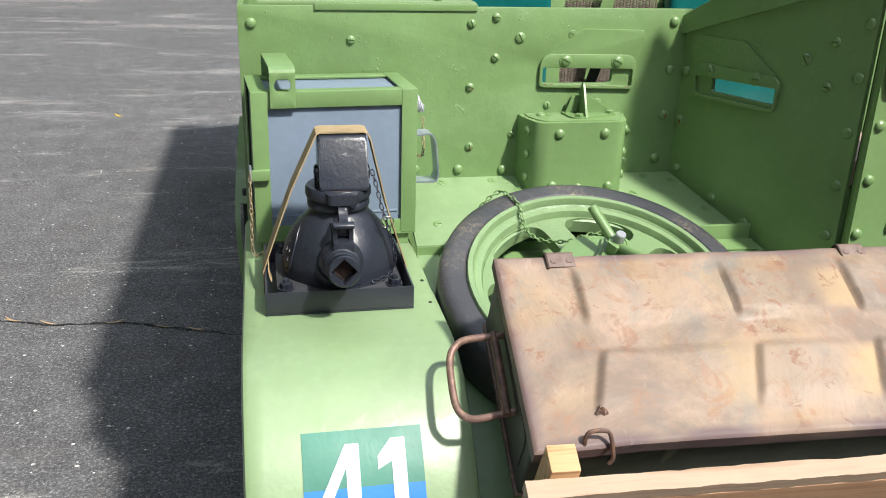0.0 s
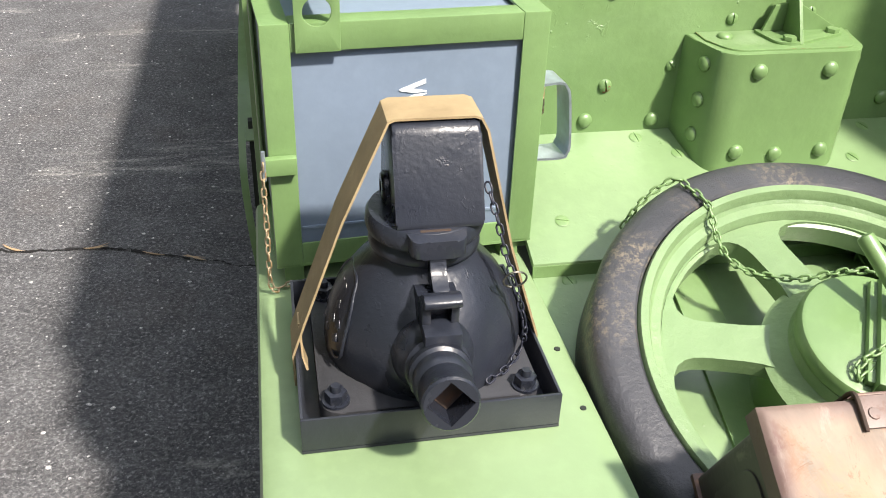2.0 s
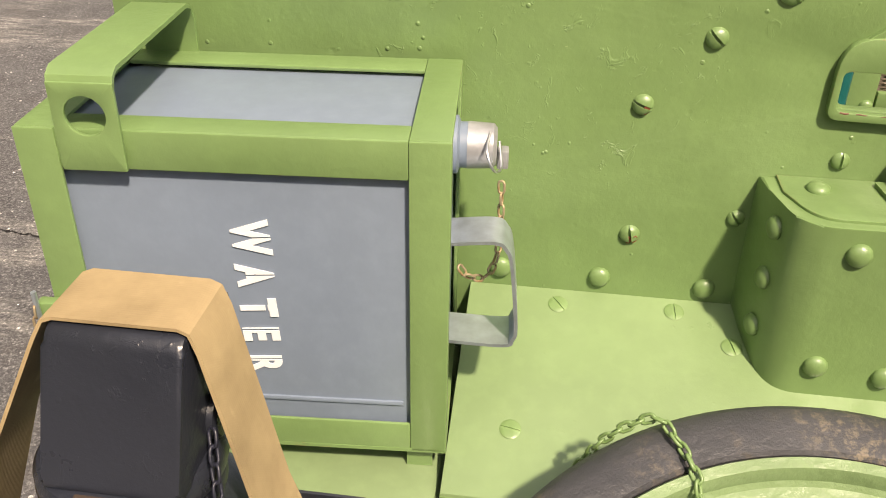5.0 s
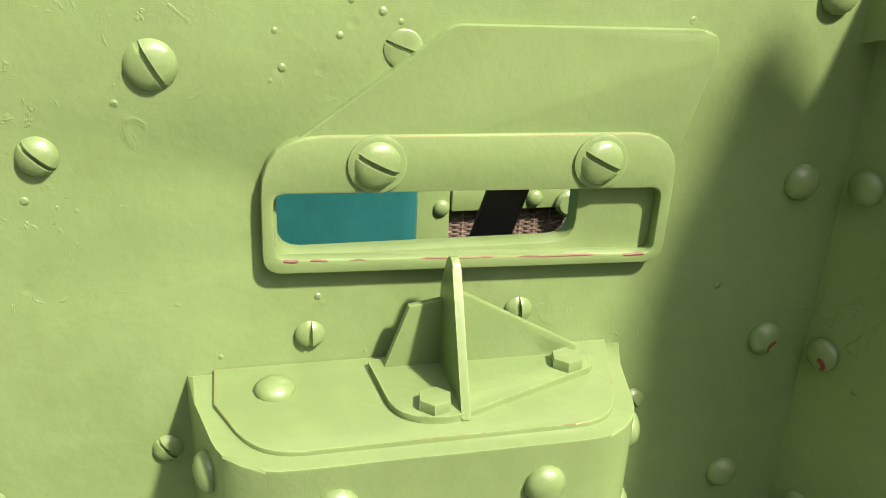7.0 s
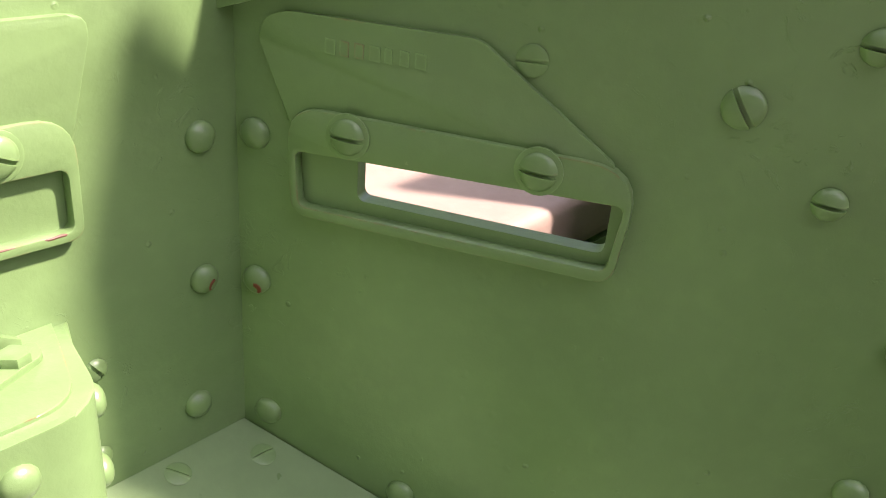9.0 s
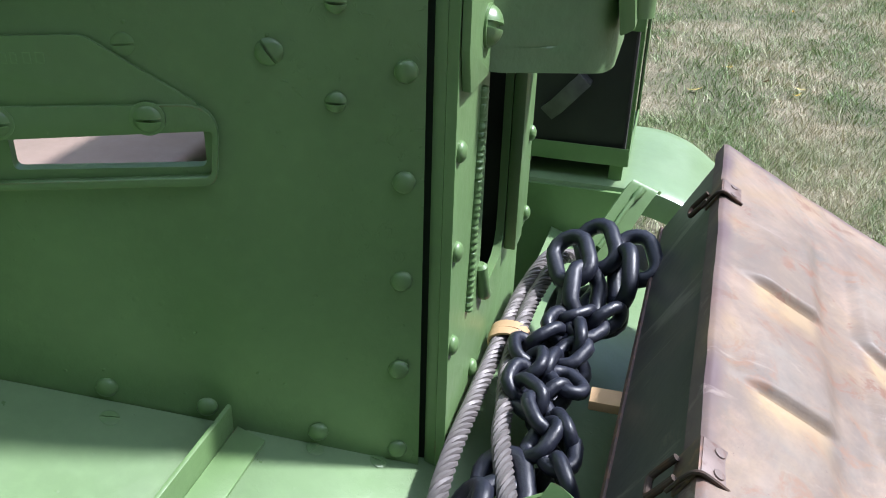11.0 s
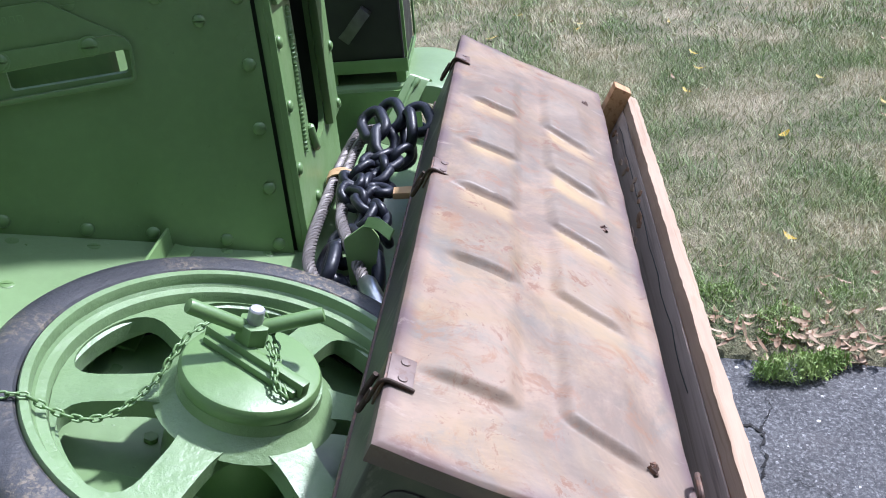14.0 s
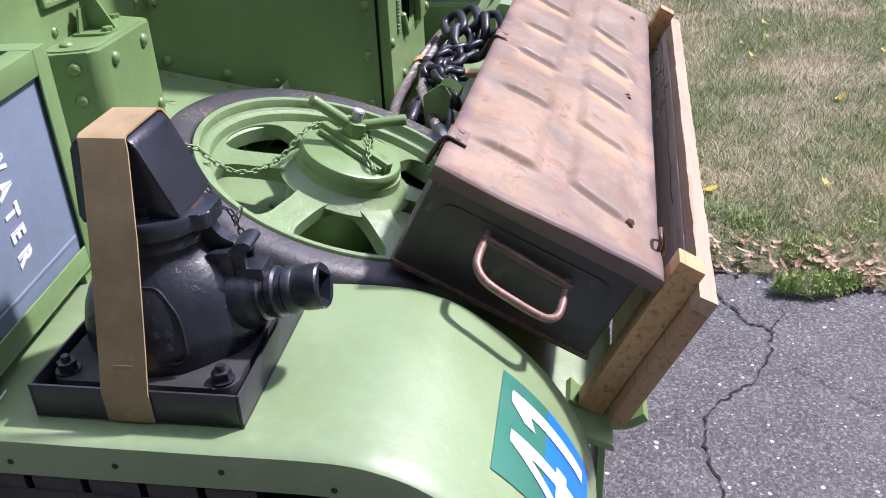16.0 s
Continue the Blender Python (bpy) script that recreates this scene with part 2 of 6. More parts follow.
def make_lid_paint():
    m, t, b = nodes_of("worn_lid_paint", 0.6, 0, 0.35)
    at = t.nodes.new("ShaderNodeAttribute")
    at.attribute_name = "pressed"
    sep = t.nodes.new("ShaderNodeSeparateColor")
    t.links.new(at.outputs["Color"], sep.inputs["Color"])
    pat = noise_node(t, 4.2, 8, 0.68, dist=0.9)
    col = ramp_node(t, pat, (0.30, (0.195, 0.172, 0.142)), (0.43, (0.288, 0.220, 0.165)), (0.52, (0.340, 0.245, 0.180)), (0.60, (0.265, 0.206, 0.158)), (0.72, (0.208, 0.184, 0.160)))
    och = noise_node(t, 7.0, 7, 0.66, dist=0.8)
    col = mix_node(t, ramp_node(t, och, (0.50, (0, 0, 0)), (0.64, (0.7, 0.7, 0.7))), col, (0.320, 0.222, 0.125))
    pink = noise_node(t, 11.0, 7, 0.7, dist=0.5)
    col = mix_node(t, ramp_node(t, pink, (0.54, (0, 0, 0)), (0.64, (0.5, 0.5, 0.5))), col, (0.330, 0.225, 0.155))
    blue = noise_node(t, 8.5, 8, 0.7, dist=0.7)
    col = mix_node(t, ramp_node(t, blue, (0.55, (0, 0, 0)), (0.65, (0.6, 0.6, 0.6))), col, (0.190, 0.185, 0.165))
    col = mix_node(t, mix_node(t, 1.0, sep.outputs["Red"], (0.62, 0.62, 0.62), "MULTIPLY"), col, (0.245, 0.208, 0.172))
    stain = noise_node(t, 3.0, 8, 0.72, dist=1.2)
    col = mix_node(t, ramp_node(t, stain, (0.44, (0, 0, 0)), (0.60, (0.62, 0.62, 0.62))), col, (0.150, 0.112, 0.092))
    scab = noise_node(t, 15.0, 8, 0.75, dist=0.8)
    col = mix_node(t, ramp_node(t, scab, (0.55, (0, 0, 0)), (0.63, (0.55, 0.55, 0.55))), col, (0.265, 0.135, 0.075))
    edge_wear = noise_node(t, 17.0, 6, 0.7)
    col = mix_node(t, mix_node(t, 1.0, sep.outputs["Blue"], ramp_node(t, edge_wear, (0.34, (0.35, 0.35, 0.35)), (0.52, (1, 1, 1))), "MULTIPLY"), col, (0.430, 0.305, 0.165))
    rust = noise_node(t, 24.0, 8, 0.75, dist=0.6)
    zone = noise_node(t, 3.4, 4, 0.6)
    f = mix_node(t, 1.0, ramp_node(t, rust, (0.55, (0, 0, 0)), (0.61, (1, 1, 1))), ramp_node(t, zone, (0.50, (0, 0, 0)), (0.60, (0.9, 0.9, 0.9))), "MULTIPLY")
    col = mix_node(t, f, col, (0.215, 0.115, 0.075))
    col = mix_node(t, sep.outputs["Green"], col, (0.135, 0.092, 0.092))
    dots = noise_node(t, 130.0, 4, 0.7)
    col = mix_node(t, ramp_node(t, dots, (0.67, (0, 0, 0)), (0.74, (0.7, 0.7, 0.7))), col, (0.10, 0.07, 0.055))
    streak = noise_node(t, 30.0, 6, 0.75, stretch=(1.0, 0.35, 1.0), dist=0.6)
    col = mix_node(t, ramp_node(t, streak, (0.60, (0, 0, 0)), (0.70, (0.4, 0.4, 0.4))), col, (0.40, 0.33, 0.28))
    t.links.new(col, b.inputs["Base Color"])
    r = ramp_node(t, noise_node(t, 9.0, 6), (0.3, (0.45,) * 3), (0.7, (0.72,) * 3))
    t.links.new(r, b.inputs["Roughness"])
    bump_node(t, b, (noise_node(t, 9.0, 3), 0.35, 0.006), (noise_node(t, 70.0, 5), 0.3, 0.002))
    return m


lid_paint = make_lid_paint()


def make_box_paint():
    m, t, b = nodes_of("dark_box_paint", 0.48)
    col = ramp_node(t, noise_node(t, 6.0, 6, 0.6), (0.3, (0.036, 0.035, 0.034)), (0.55, (0.062, 0.056, 0.053)), (0.72, (0.100, 0.080, 0.070)))
    wear = noise_node(t, 16.0, 7, 0.7, dist=0.5)
    col = mix_node(t, ramp_node(t, wear, (0.60, (0, 0, 0)), (0.70, (0.7, 0.7, 0.7))), col, (0.150, 0.118, 0.100))
    run = noise_node(t, 11.0, 6, 0.7, stretch=(1.6, 1.0, 0.35), dist=0.5)
    col = mix_node(t, ramp_node(t, run, (0.60, (0, 0, 0)), (0.68, (0.6, 0.6, 0.6))), col, (0.24, 0.215, 0.18))
    t.links.new(col, b.inputs["Base Color"])
    bump_node(t, b, (noise_node(t, 60.0, 4), 0.3, 0.002))
    return m


box_paint = make_box_paint()


def make_rubber():
    m, t, b = nodes_of("worn_rubber", 0.44, 0, 0.6)
    col = ramp_node(t, noise_node(t, 7.0, 6), (0.3, (0.030, 0.031, 0.037)), (0.7, (0.066, 0.067, 0.075)))
    tan = noise_node(t, 5.5, 4, 0.55, dist=0.3)
    speck = noise_node(t, 110.0, 6, 0.8)
    f = mix_node(t, 1.0, ramp_node(t, tan, (0.50, (0, 0, 0)), (0.70, (0.85, 0.85, 0.85))), ramp_node(t, speck, (0.49, (0, 0, 0)), (0.60, (1, 1, 1))), "MULTIPLY")
    col = mix_node(t, f, col, (0.33, 0.265, 0.175))
    t.links.new(col, b.inputs["Base Color"])
    bump_node(t, b, (noise_node(t, 60.0, 6, 0.7), 0.6, 0.003), (noise_node(t, 260.0, 4), 0.4, 0.001))
    return m


rubber = make_rubber()


def make_wood(name, a, bcol, grain=(2.0, 60.0, 60.0)):
    m, t, b = nodes_of(name, 0.68)
    g = noise_node(t, 1.6, 6, 0.6, stretch=grain, dist=0.4)
    col = ramp_node(t, g, (0.32, bcol), (0.5, a), (0.68, shade(a, 0.86)))
    big = noise_node(t, 4.0, 4)
    col = mix_node(t, ramp_node(t, big, (0.45, (0, 0, 0)), (0.75, (0.35, 0.35, 0.35))), col, shade(bcol, 0.8))
    t.links.new(col, b.inputs["Base Color"])
    bump_node(t, b, (g, 0.35, 0.0015))
    return m


post_pine = make_wood("orange_pine", (0.56, 0.335, 0.165), (0.30, 0.140, 0.055))
pine = make_wood("pine", (0.43, 0.305, 0.215), (0.29, 0.185, 0.115))
grey_wood = make_wood("weathered_pine", (0.40, 0.31, 0.25), (0.20, 0.15, 0.12))
brown_wood = make_wood("brown_board", (0.38, 0.22, 0.125), (0.22, 0.115, 0.06))


def make_webbing():
    m, t, b = nodes_of("tan_webbing", 0.8)
    col = ramp_node(t, noise_node(t, 18.0, 6, 0.65), (0.3, (0.265, 0.195, 0.105)), (0.7, (0.40, 0.300, 0.165)))
    pale = noise_node(t, 30.0, 5, 0.6)
    col = mix_node(t, ramp_node(t, pale, (0.64, (0, 0, 0)), (0.72, (0.6, 0.6, 0.6))), col, (0.50, 0.38, 0.22))
    t.links.new(col, b.inputs["Base Color"])
    w = t.nodes.new("ShaderNodeTexWave")
    w.inputs["Scale"].default_value = 160.0
    tc = t.nodes.new("ShaderNodeTexCoord")
    t.links.new(tc.outputs["Object"], w.inputs["Vector"])
    w.bands_direction = "Y"
    bump_node(t, b, (w.outputs["Fac"], 0.14, 0.0006))
    return m


webbing = make_webbing()
leather = paint("tan_leather", (0.55, 0.36, 0.19), 0.7, 0.15)


def make_wicker():
    m, t, b = nodes_of("brown_wicker", 0.6)
    col = ramp_node(t, noise_node(t, 30.0, 4, stretch=(1, 1, 6)), (0.3, (0.085, 0.068, 0.054)), (0.7, (0.30, 0.25, 0.20)))
    oi = t.nodes.new("ShaderNodeNewGeometry")
    col = mix_node(t, oi.outputs["Random Per Island"], col, (0.15, 0.118, 0.094))
    t.links.new(col, b.inputs["Base Color"])
    return m


wicker = make_wicker()


def make_asphalt():
    m, t, b = nodes_of("asphalt", 0.85)
    big = noise_node(t, 0.55, 6, 0.6)
    col = ramp_node(t, big, (0.3, (0.082, 0.083, 0.090)), (0.7, (0.140, 0.140, 0.147)))
    mid = noise_node(t, 7.0, 5, 0.65)
    col = mix_node(t, ramp_node(t, mid, (0.38, (0.7, 0.7, 0.7)), (0.66, (0, 0, 0))), col, (0.046, 0.046, 0.050))
    grit = noise_node(t, 95.0, 5, 0.8)
    col = mix_node(t, ramp_node(t, grit, (0.48, (0, 0, 0)), (0.62, (0.72, 0.72, 0.72))), col, (0.262, 0.264, 0.270))
    vor = t.nodes.new("ShaderNodeTexVoronoi")
    vor.inputs["Scale"].default_value = 34.0
    tc = t.nodes.new("ShaderNodeTexCoord")
    t.links.new(tc.outputs["Object"], vor.inputs["Vector"])
    lot = t.nodes.new("ShaderNodeMath")
    lot.operation = "GREATER_THAN"
    sep = t.nodes.new("ShaderNodeSeparateColor")
    t.links.new(vor.outputs["Color"], sep.inputs["Color"])
    t.links.new(sep.outputs["Red"], lot.inputs[0])
    lot.inputs[1].default_value = 0.58
    near = t.nodes.new("ShaderNodeMath")
    near.operation = "LESS_THAN"
    t.links.new(vor.outputs["Distance"], near.inputs[0])
    rad = t.nodes.new("ShaderNodeMath")
    rad.operation = "MULTIPLY"
    t.links.new(sep.outputs["Green"], rad.inputs[0])
    rad.inputs[1].default_value = 0.21
    t.links.new(rad.outputs[0], near.inputs[1])
    both = t.nodes.new("ShaderNodeMath")
    both.operation = "MULTIPLY"
    t.links.new(lot.outputs[0], both.inputs[0])
    t.links.new(near.outputs[0], both.inputs[1])
    col = mix_node(t, both.outputs[0], col, (0.62, 0.61, 0.59))
    scuff = noise_node(t, 0.8, 5, 0.6, stretch=(0.6, 2.2, 1), dist=1.2)
    line = noise_node(t, 9.0, 6, 0.7, stretch=(0.7, 4.0, 1))
    f = mix_node(t, 1.0, ramp_node(t, scuff, (0.55, (0, 0, 0)), (0.63, (0.75, 0.75, 0.75))), ramp_node(t, line, (0.44, (0, 0, 0)), (0.60, (1, 1, 1))), "MULTIPLY")
    col = mix_node(t, f, col, (0.40, 0.39, 0.37))
    fine = noise_node(t, 240.0, 3, 0.8)
    col = mix_node(t, ramp_node(t, fine, (0.30, (0.6, 0.6, 0.6)), (0.52, (0, 0, 0))), col, (0.036, 0.035, 0.038))
    col = mix_node(t, ramp_node(t, noise_node(t, 330.0, 2, 0.7), (0.64, (0, 0, 0)), (0.70, (0.85, 0.85, 0.85))), col, (0.50, 0.49, 0.47))
    cell = t.nodes.new("ShaderNodeTexVoronoi")
    cell.inputs["Scale"].default_value = 165.0
    t.links.new(tc.outputs["Object"], cell.inputs["Vector"])
    tone = t.nodes.new("ShaderNodeSeparateColor")
    t.links.new(cell.outputs["Color"], tone.inputs["Color"])
    col = mix_node(t, 1.0, col, ramp_node(t, tone.outputs["Red"], (0.0, (0.62, 0.62, 0.63)), (0.6, (0.98, 0.98, 0.98)), (0.90, (1.20, 1.19, 1.18)), (1.0, (2.0, 1.97, 1.95))), "MULTIPLY")
    coarse = noise_node(t, 62.0, 5, 0.8)
    col = mix_node(t, 1.0, col, ramp_node(t, coarse, (0.36, (0.80, 0.80, 0.81)), (0.5, (1.0, 1.0, 1.0)), (0.66, (1.20, 1.19, 1.18))), "MULTIPLY")
    tint = noise_node(t, 2.2, 6, 0.7)
    col = mix_node(t, ramp_node(t, tint, (0.54, (0, 0, 0)), (0.70, (0.30, 0.30, 0.30))), col, (0.10, 0.082, 0.074))
    t.links.new(col, b.inputs["Base Color"])
    bump_node(t, b, (mid, 0.3, 0.01), (noise_node(t, 130.0, 4, 0.7), 0.8, 0.004))
    return m


asphalt = make_asphalt()


def make_soil():
    m, t, b = nodes_of("lawn_soil", 0.95)
    col = ramp_node(t, noise_node(t, 2.1, 7, 0.66, dist=0.6), (0.38, (0.12, 0.13, 0.065)), (0.5, (0.20, 0.185, 0.11)), (0.64, (0.36, 0.31, 0.21)))
    col = mix_node(t, ramp_node(t, noise_node(t, 70.0, 5, 0.75), (0.45, (0, 0, 0)), (0.7, (0.5, 0.5, 0.5))), col, (0.08, 0.08, 0.045))
    t.links.new(col, b.inputs["Base Color"])
    bump_node(t, b, (noise_node(t, 50.0, 5, 0.7), 0.9, 0.02))
    return m


soil = make_soil()


def make_sky_screen():
    m, t, b = nodes_of("sky_screen_green", 0.9)
    t.links.new(ramp_node(t, noise_node(t, 1.1, 8, 0.7), (0.35, (0.014, 0.024, 0.009)), (0.65, (0.045, 0.066, 0.024))), b.inputs["Base Color"])
    return m


# colour of the added ring that screens off low sky
woods = make_sky_screen()


def make_grass():
    m, t, b = nodes_of("grass_blades", 0.55)
    g = t.nodes.new("ShaderNodeNewGeometry")
    green_c = ramp_node(t, g.outputs["Random Per Island"], (0.0, (0.10, 0.19, 0.048)), (0.45, (0.195, 0.325, 0.090)), (0.8, (0.33, 0.45, 0.17)), (1.0, (0.60, 0.57, 0.38)))
    dry_c = ramp_node(t, g.outputs["Random Per Island"], (0.0, (0.42, 0.36, 0.24)), (0.5, (0.74, 0.64, 0.48)), (1.0, (0.60, 0.55, 0.38)))
    col = mix_node(t, ramp_node(t, noise_node(t, 2.1, 7, 0.66, dist=0.6), (0.45, (0.12, 0.12, 0.12)), (0.61, (0.80, 0.80, 0.80))), green_c, dry_c)
    t.links.new(col, b.inputs["Base Color"])
    b.inputs["Subsurface Weight"].default_value = 0.0
    return m


grass_mat = make_grass()


def leaf_mat(name, a, c2):
    m, t, b = nodes_of(name, 0.6)
    oi = t.nodes.new("ShaderNodeObjectInfo")
    col = mix_node(t, oi.outputs["Random"], a, c2)
    col = mix_node(t, ramp_node(t, noise_node(t, 40.0, 3), (0.45, (0, 0, 0)), (0.75, (0.5, 0.5, 0.5))), col, shade(a, 0.5))
    t.links.new(col, b.inputs["Base Color"])
    return m


leaf_yellow = leaf_mat("yellow_leaf", (0.62, 0.42, 0.03), (0.50, 0.38, 0.10))
leaf_brown = leaf_mat("brown_leaf", (0.25, 0.14, 0.075), (0.50, 0.36, 0.24))
weed_mat = leaf_mat("weed_leaf", (0.19, 0.30, 0.065), (0.33, 0.43, 0.14))
crack_mat = paint("crack_dirt", (0.012, 0.011, 0.011), 0.95, 0.3)


# ---- mesh tools ----
def mesh_of(name, bm, material, smooth=None):
    me = bpy.data.meshes.new(name)
    bmesh.ops.recalc_face_normals(bm, faces=bm.faces)
    bm.to_mesh(me)
    bm.free()
    for m in material if isinstance(material, (list, tuple)) else [material]:
        me.materials.append(m)
    if smooth is not None:
        me.polygons.foreach_set("use_smooth", [True] * len(me.polygons))
        me.set_sharp_from_angle(angle=radians(smooth))
    return me


def part(name, bm, material, parent=None, label="", at=None, smooth=35):
    ob = new(name, bm if isinstance(bm, bpy.types.Mesh) else mesh_of(name, bm, material, smooth))
    if parent:
        ob.parent = parent
    if at is not None:
        ob.matrix_local = at
    if label:
        tagged(ob, label=label)
    return ob


def thing(name, label, category, at=None, group="", kind=""):
    ob = new(name)
    ob.empty_display_size = 0.05
    if at is not None:
        ob.matrix_world = at
    return tagged(ob, label, category, group, kind)


def bm_box(lo, hi, bevel=0.0, bm=None, seg=2):
    bm = bm or bmesh.new()
    lo, hi = Vector(lo), Vector(hi)
    g = bmesh.ops.create_cube(bm, size=1, matrix=Matrix.Translation((lo + hi) / 2) @ Matrix.Diagonal((*(hi - lo), 1)))
    if bevel:
        es = list({e for v in g["verts"] for e in v.link_edges})
        bmesh.ops.bevel(bm, geom=es, offset=bevel, segments=seg, affect="EDGES", profile=0.6)
    return bm


def bm_prism(pts, depth, axis="z", bevel=0.0, bm=None):
    """A flat outline pushed out by depth. axis: the way of the depth; pts lie in the other two axes."""
    bm = bm or bmesh.new()

    def at(p, d):
        a, b = p
        return {"z": (a, b, d), "y": (a, d, b), "x": (d, a, b)}[axis]

    lo, hi = depth
    bot = [bm.verts.new(at(p, lo)) for p in pts]
    top = [bm.verts.new(at(p, hi)) for p in pts]
    n = len(pts)
    caps = [bm.faces.new(bot[::-1]), bm.faces.new(top)]
    for i in range(n):
        bm.faces.new((bot[i], bot[(i + 1) % n], top[(i + 1) % n], top[i]))
    if bevel:
        es = list({e for fc in caps for e in fc.edges})
        bmesh.ops.bevel(bm, geom=es, offset=bevel, segments=2, affect="EDGES", profile=0.6)
    return bm


def rounded(pts, r, n=5):
    """An outline with its corners rounded by r (one number or one a corner)."""
    out = []
    k = len(pts)
    for i, p in enumerate(pts):
        rr = r[i] if isinstance(r, (list, tuple)) else r
        p = Vector(p)
        if rr <= 0:
            out.append(tuple(p))
            continue
        a, b = (Vector(pts[i - 1]) - p), (Vector(pts[(i + 1) % k]) - p)
        rr = min(rr, a.length * 0.49, b.length * 0.49)
        a, b = a.normalized() * rr, b.normalized() * rr
        for j in range(n + 1):
            s = j / n
            out.append(tuple(p + a * (1 - s) ** 2 + b * s ** 2))
    return out


def bm_lathe(profile, n=48, bm=None, m=None, sweep=2 * math.pi):
    """Profile of (radius, height) turned round z."""
    bm = bm or bmesh.new()
    m = m or Matrix()
    rings = []
    for r, z in profile:
        if r < 1e-6:
            rings.append([bm.verts.new(m @ Vector((0, 0, z)))])
        else:
            rings.append([bm.verts.new(m @ Vector((r * math.cos(sweep * i / n), r * math.sin(sweep * i / n), z))) for i in range(n)])
    for a, b in zip(rings, rings[1:]):
        for i in range(n):
            j = (i + 1) % n
            if len(a) == 1 and len(b) == 1:
                continue
            if len(a) == 1:
                bm.faces.new((a[0], b[j], b[i]))
            elif len(b) == 1:
                bm.faces.new((a[i], a[j], b[0]))
            else:
                bm.faces.new((a[i], a[j], b[j], b[i]))
    return bm


def smooth_path(pts, per=8, closed=False):
    """A Catmull-Rom path through the points."""
    P = [Vector(p) for p in pts]
    n = len(P)
    out = []
    for i in range(n if closed else n - 1):
        a = P[(i - 1) % n] if closed or i > 0 else P[0] * 2 - P[1]
        b, c = P[i], P[(i + 1) % n]
        d = P[(i + 2) % n] if closed or i + 2 < n else P[-1] * 2 - P[-2]
        for j in range(per):
            s = j / per
            out.append(0.5 * (2 * b + (c - a) * s + (2 * a - 5 * b + 4 * c - d) * s * s + (3 * b - a - 3 * c + d) * s ** 3))
    if not closed:
        out.append(P[-1])
    return out


def frames_along(path, closed=False):
    n = len(path)
    out = []
    up = None
    for i, p in enumerate(path):
        a = path[(i - 1) % n] if closed or i else p
        b = path[(i + 1) % n] if closed or i < n - 1 else p
        t = (b - a).normalized()
        if up is None:
            up = t.orthogonal().normalized()
        up = (up - t * up.dot(t)).normalized()
        out.append((p, t, up, t.cross(up)))
    return out


def bm_tube(path, r, n=8, closed=False, bm=None, caps=True):
    bm = bm or bmesh.new()
    rings = []
    fr = frames_along(path, closed)
    for i, (p, t, u, v) in enumerate(fr):
        rr = r[i] if isinstance(r, (list, tuple)) else r
        rings.append([bm.verts.new(p + (u * math.cos(2 * math.pi * k / n) + v * math.sin(2 * math.pi * k / n)) * rr) for k in range(n)])
    pairs = list(zip(rings, rings[1:])) + ([(rings[-1], rings[0])] if closed else [])
    for a, b in pairs:
        for k in range(n):
            bm.faces.new((a[k], a[(k + 1) % n], b[(k + 1) % n], b[k]))
    if caps and not closed:
        bm.faces.new(rings[0][::-1])
        bm.faces.new(rings[-1])
    return bm


def bm_rod(a, b, r, n=14, bm=None):
    return bm_tube([Vector(a), Vector(b)], r, n, bm=bm)


def bm_band(path, width_dir, width, thick, bm=None):
    """A flat strip along a path; width_dir is the way across it."""
    bm = bm or bmesh.new()
    w = Vector(width_dir).normalized() * width / 2
    rows = []
    for p, t, _, _ in frames_along(path):
        nrm = t.cross(w).normalized() * thick / 2
        rows.append([bm.verts.new(p + s * w + k * nrm) for s, k in ((-1, -1), (1, -1), (1, 1), (-1, 1))])
    for a, b in zip(rows, rows[1:]):
        for k in range(4):
            bm.faces.new((a[k], a[(k + 1) % 4], b[(k + 1) % 4], b[k]))
    bm.faces.new(rows[0][::-1])
    bm.faces.new(rows[-1])
    return bm


def dome_mesh(name, r, h, material, n=14, rim=0.0):
    prof = [(r + rim, -0.002), (r + rim, 0.0008), (r, 0.0012)] + [(r * math.cos(a), 0.0012 + h * math.sin(a)) for a in (0.3, 0.65, 1.0, 1.3)] + [(0, 0.0012 + h)]
    return mesh_of(name, bm_lathe(prof, n), material, 60)


def slot_mesh(name, r, h, w, deep, material):
    """A round-headed screw with a real slot across it."""
    bm = bmesh.new()
    xs = [-1, -0.97, -0.90, -0.78, -0.6, -0.35, -w / r, w / r, 0.35, 0.6, 0.78, 0.90, 0.97, 1]
    cols = []
    for i, x in enumerate(xs):
        for low in ((False, True) if i == 6 else (True, False) if i == 7 else (False,)):
            half = math.sqrt(max(0.0, 1 - x * x)) * r
            col = []
            for j in range(9):
                y = half * (-1 + j / 4)
                q = min(1.0, (x * x) + (y / r) ** 2)
                z = h * math.sqrt(1 - q) - (deep if low else 0) * (1 - q * 0.6)
                col.append(bm.verts.new((x * r, y, max(z, -0.001) + 0.0006)))
            cols.append(col)
    for a, b in zip(cols, cols[1:]):
        for j in range(8):
            try:
                bm.faces.new((a[j], a[j + 1], b[j + 1], b[j]))
            except ValueError:
                pass
    bmesh.ops.remove_doubles(bm, verts=bm.verts, dist=1e-6)
    return mesh_of(name, bm, material, 45)


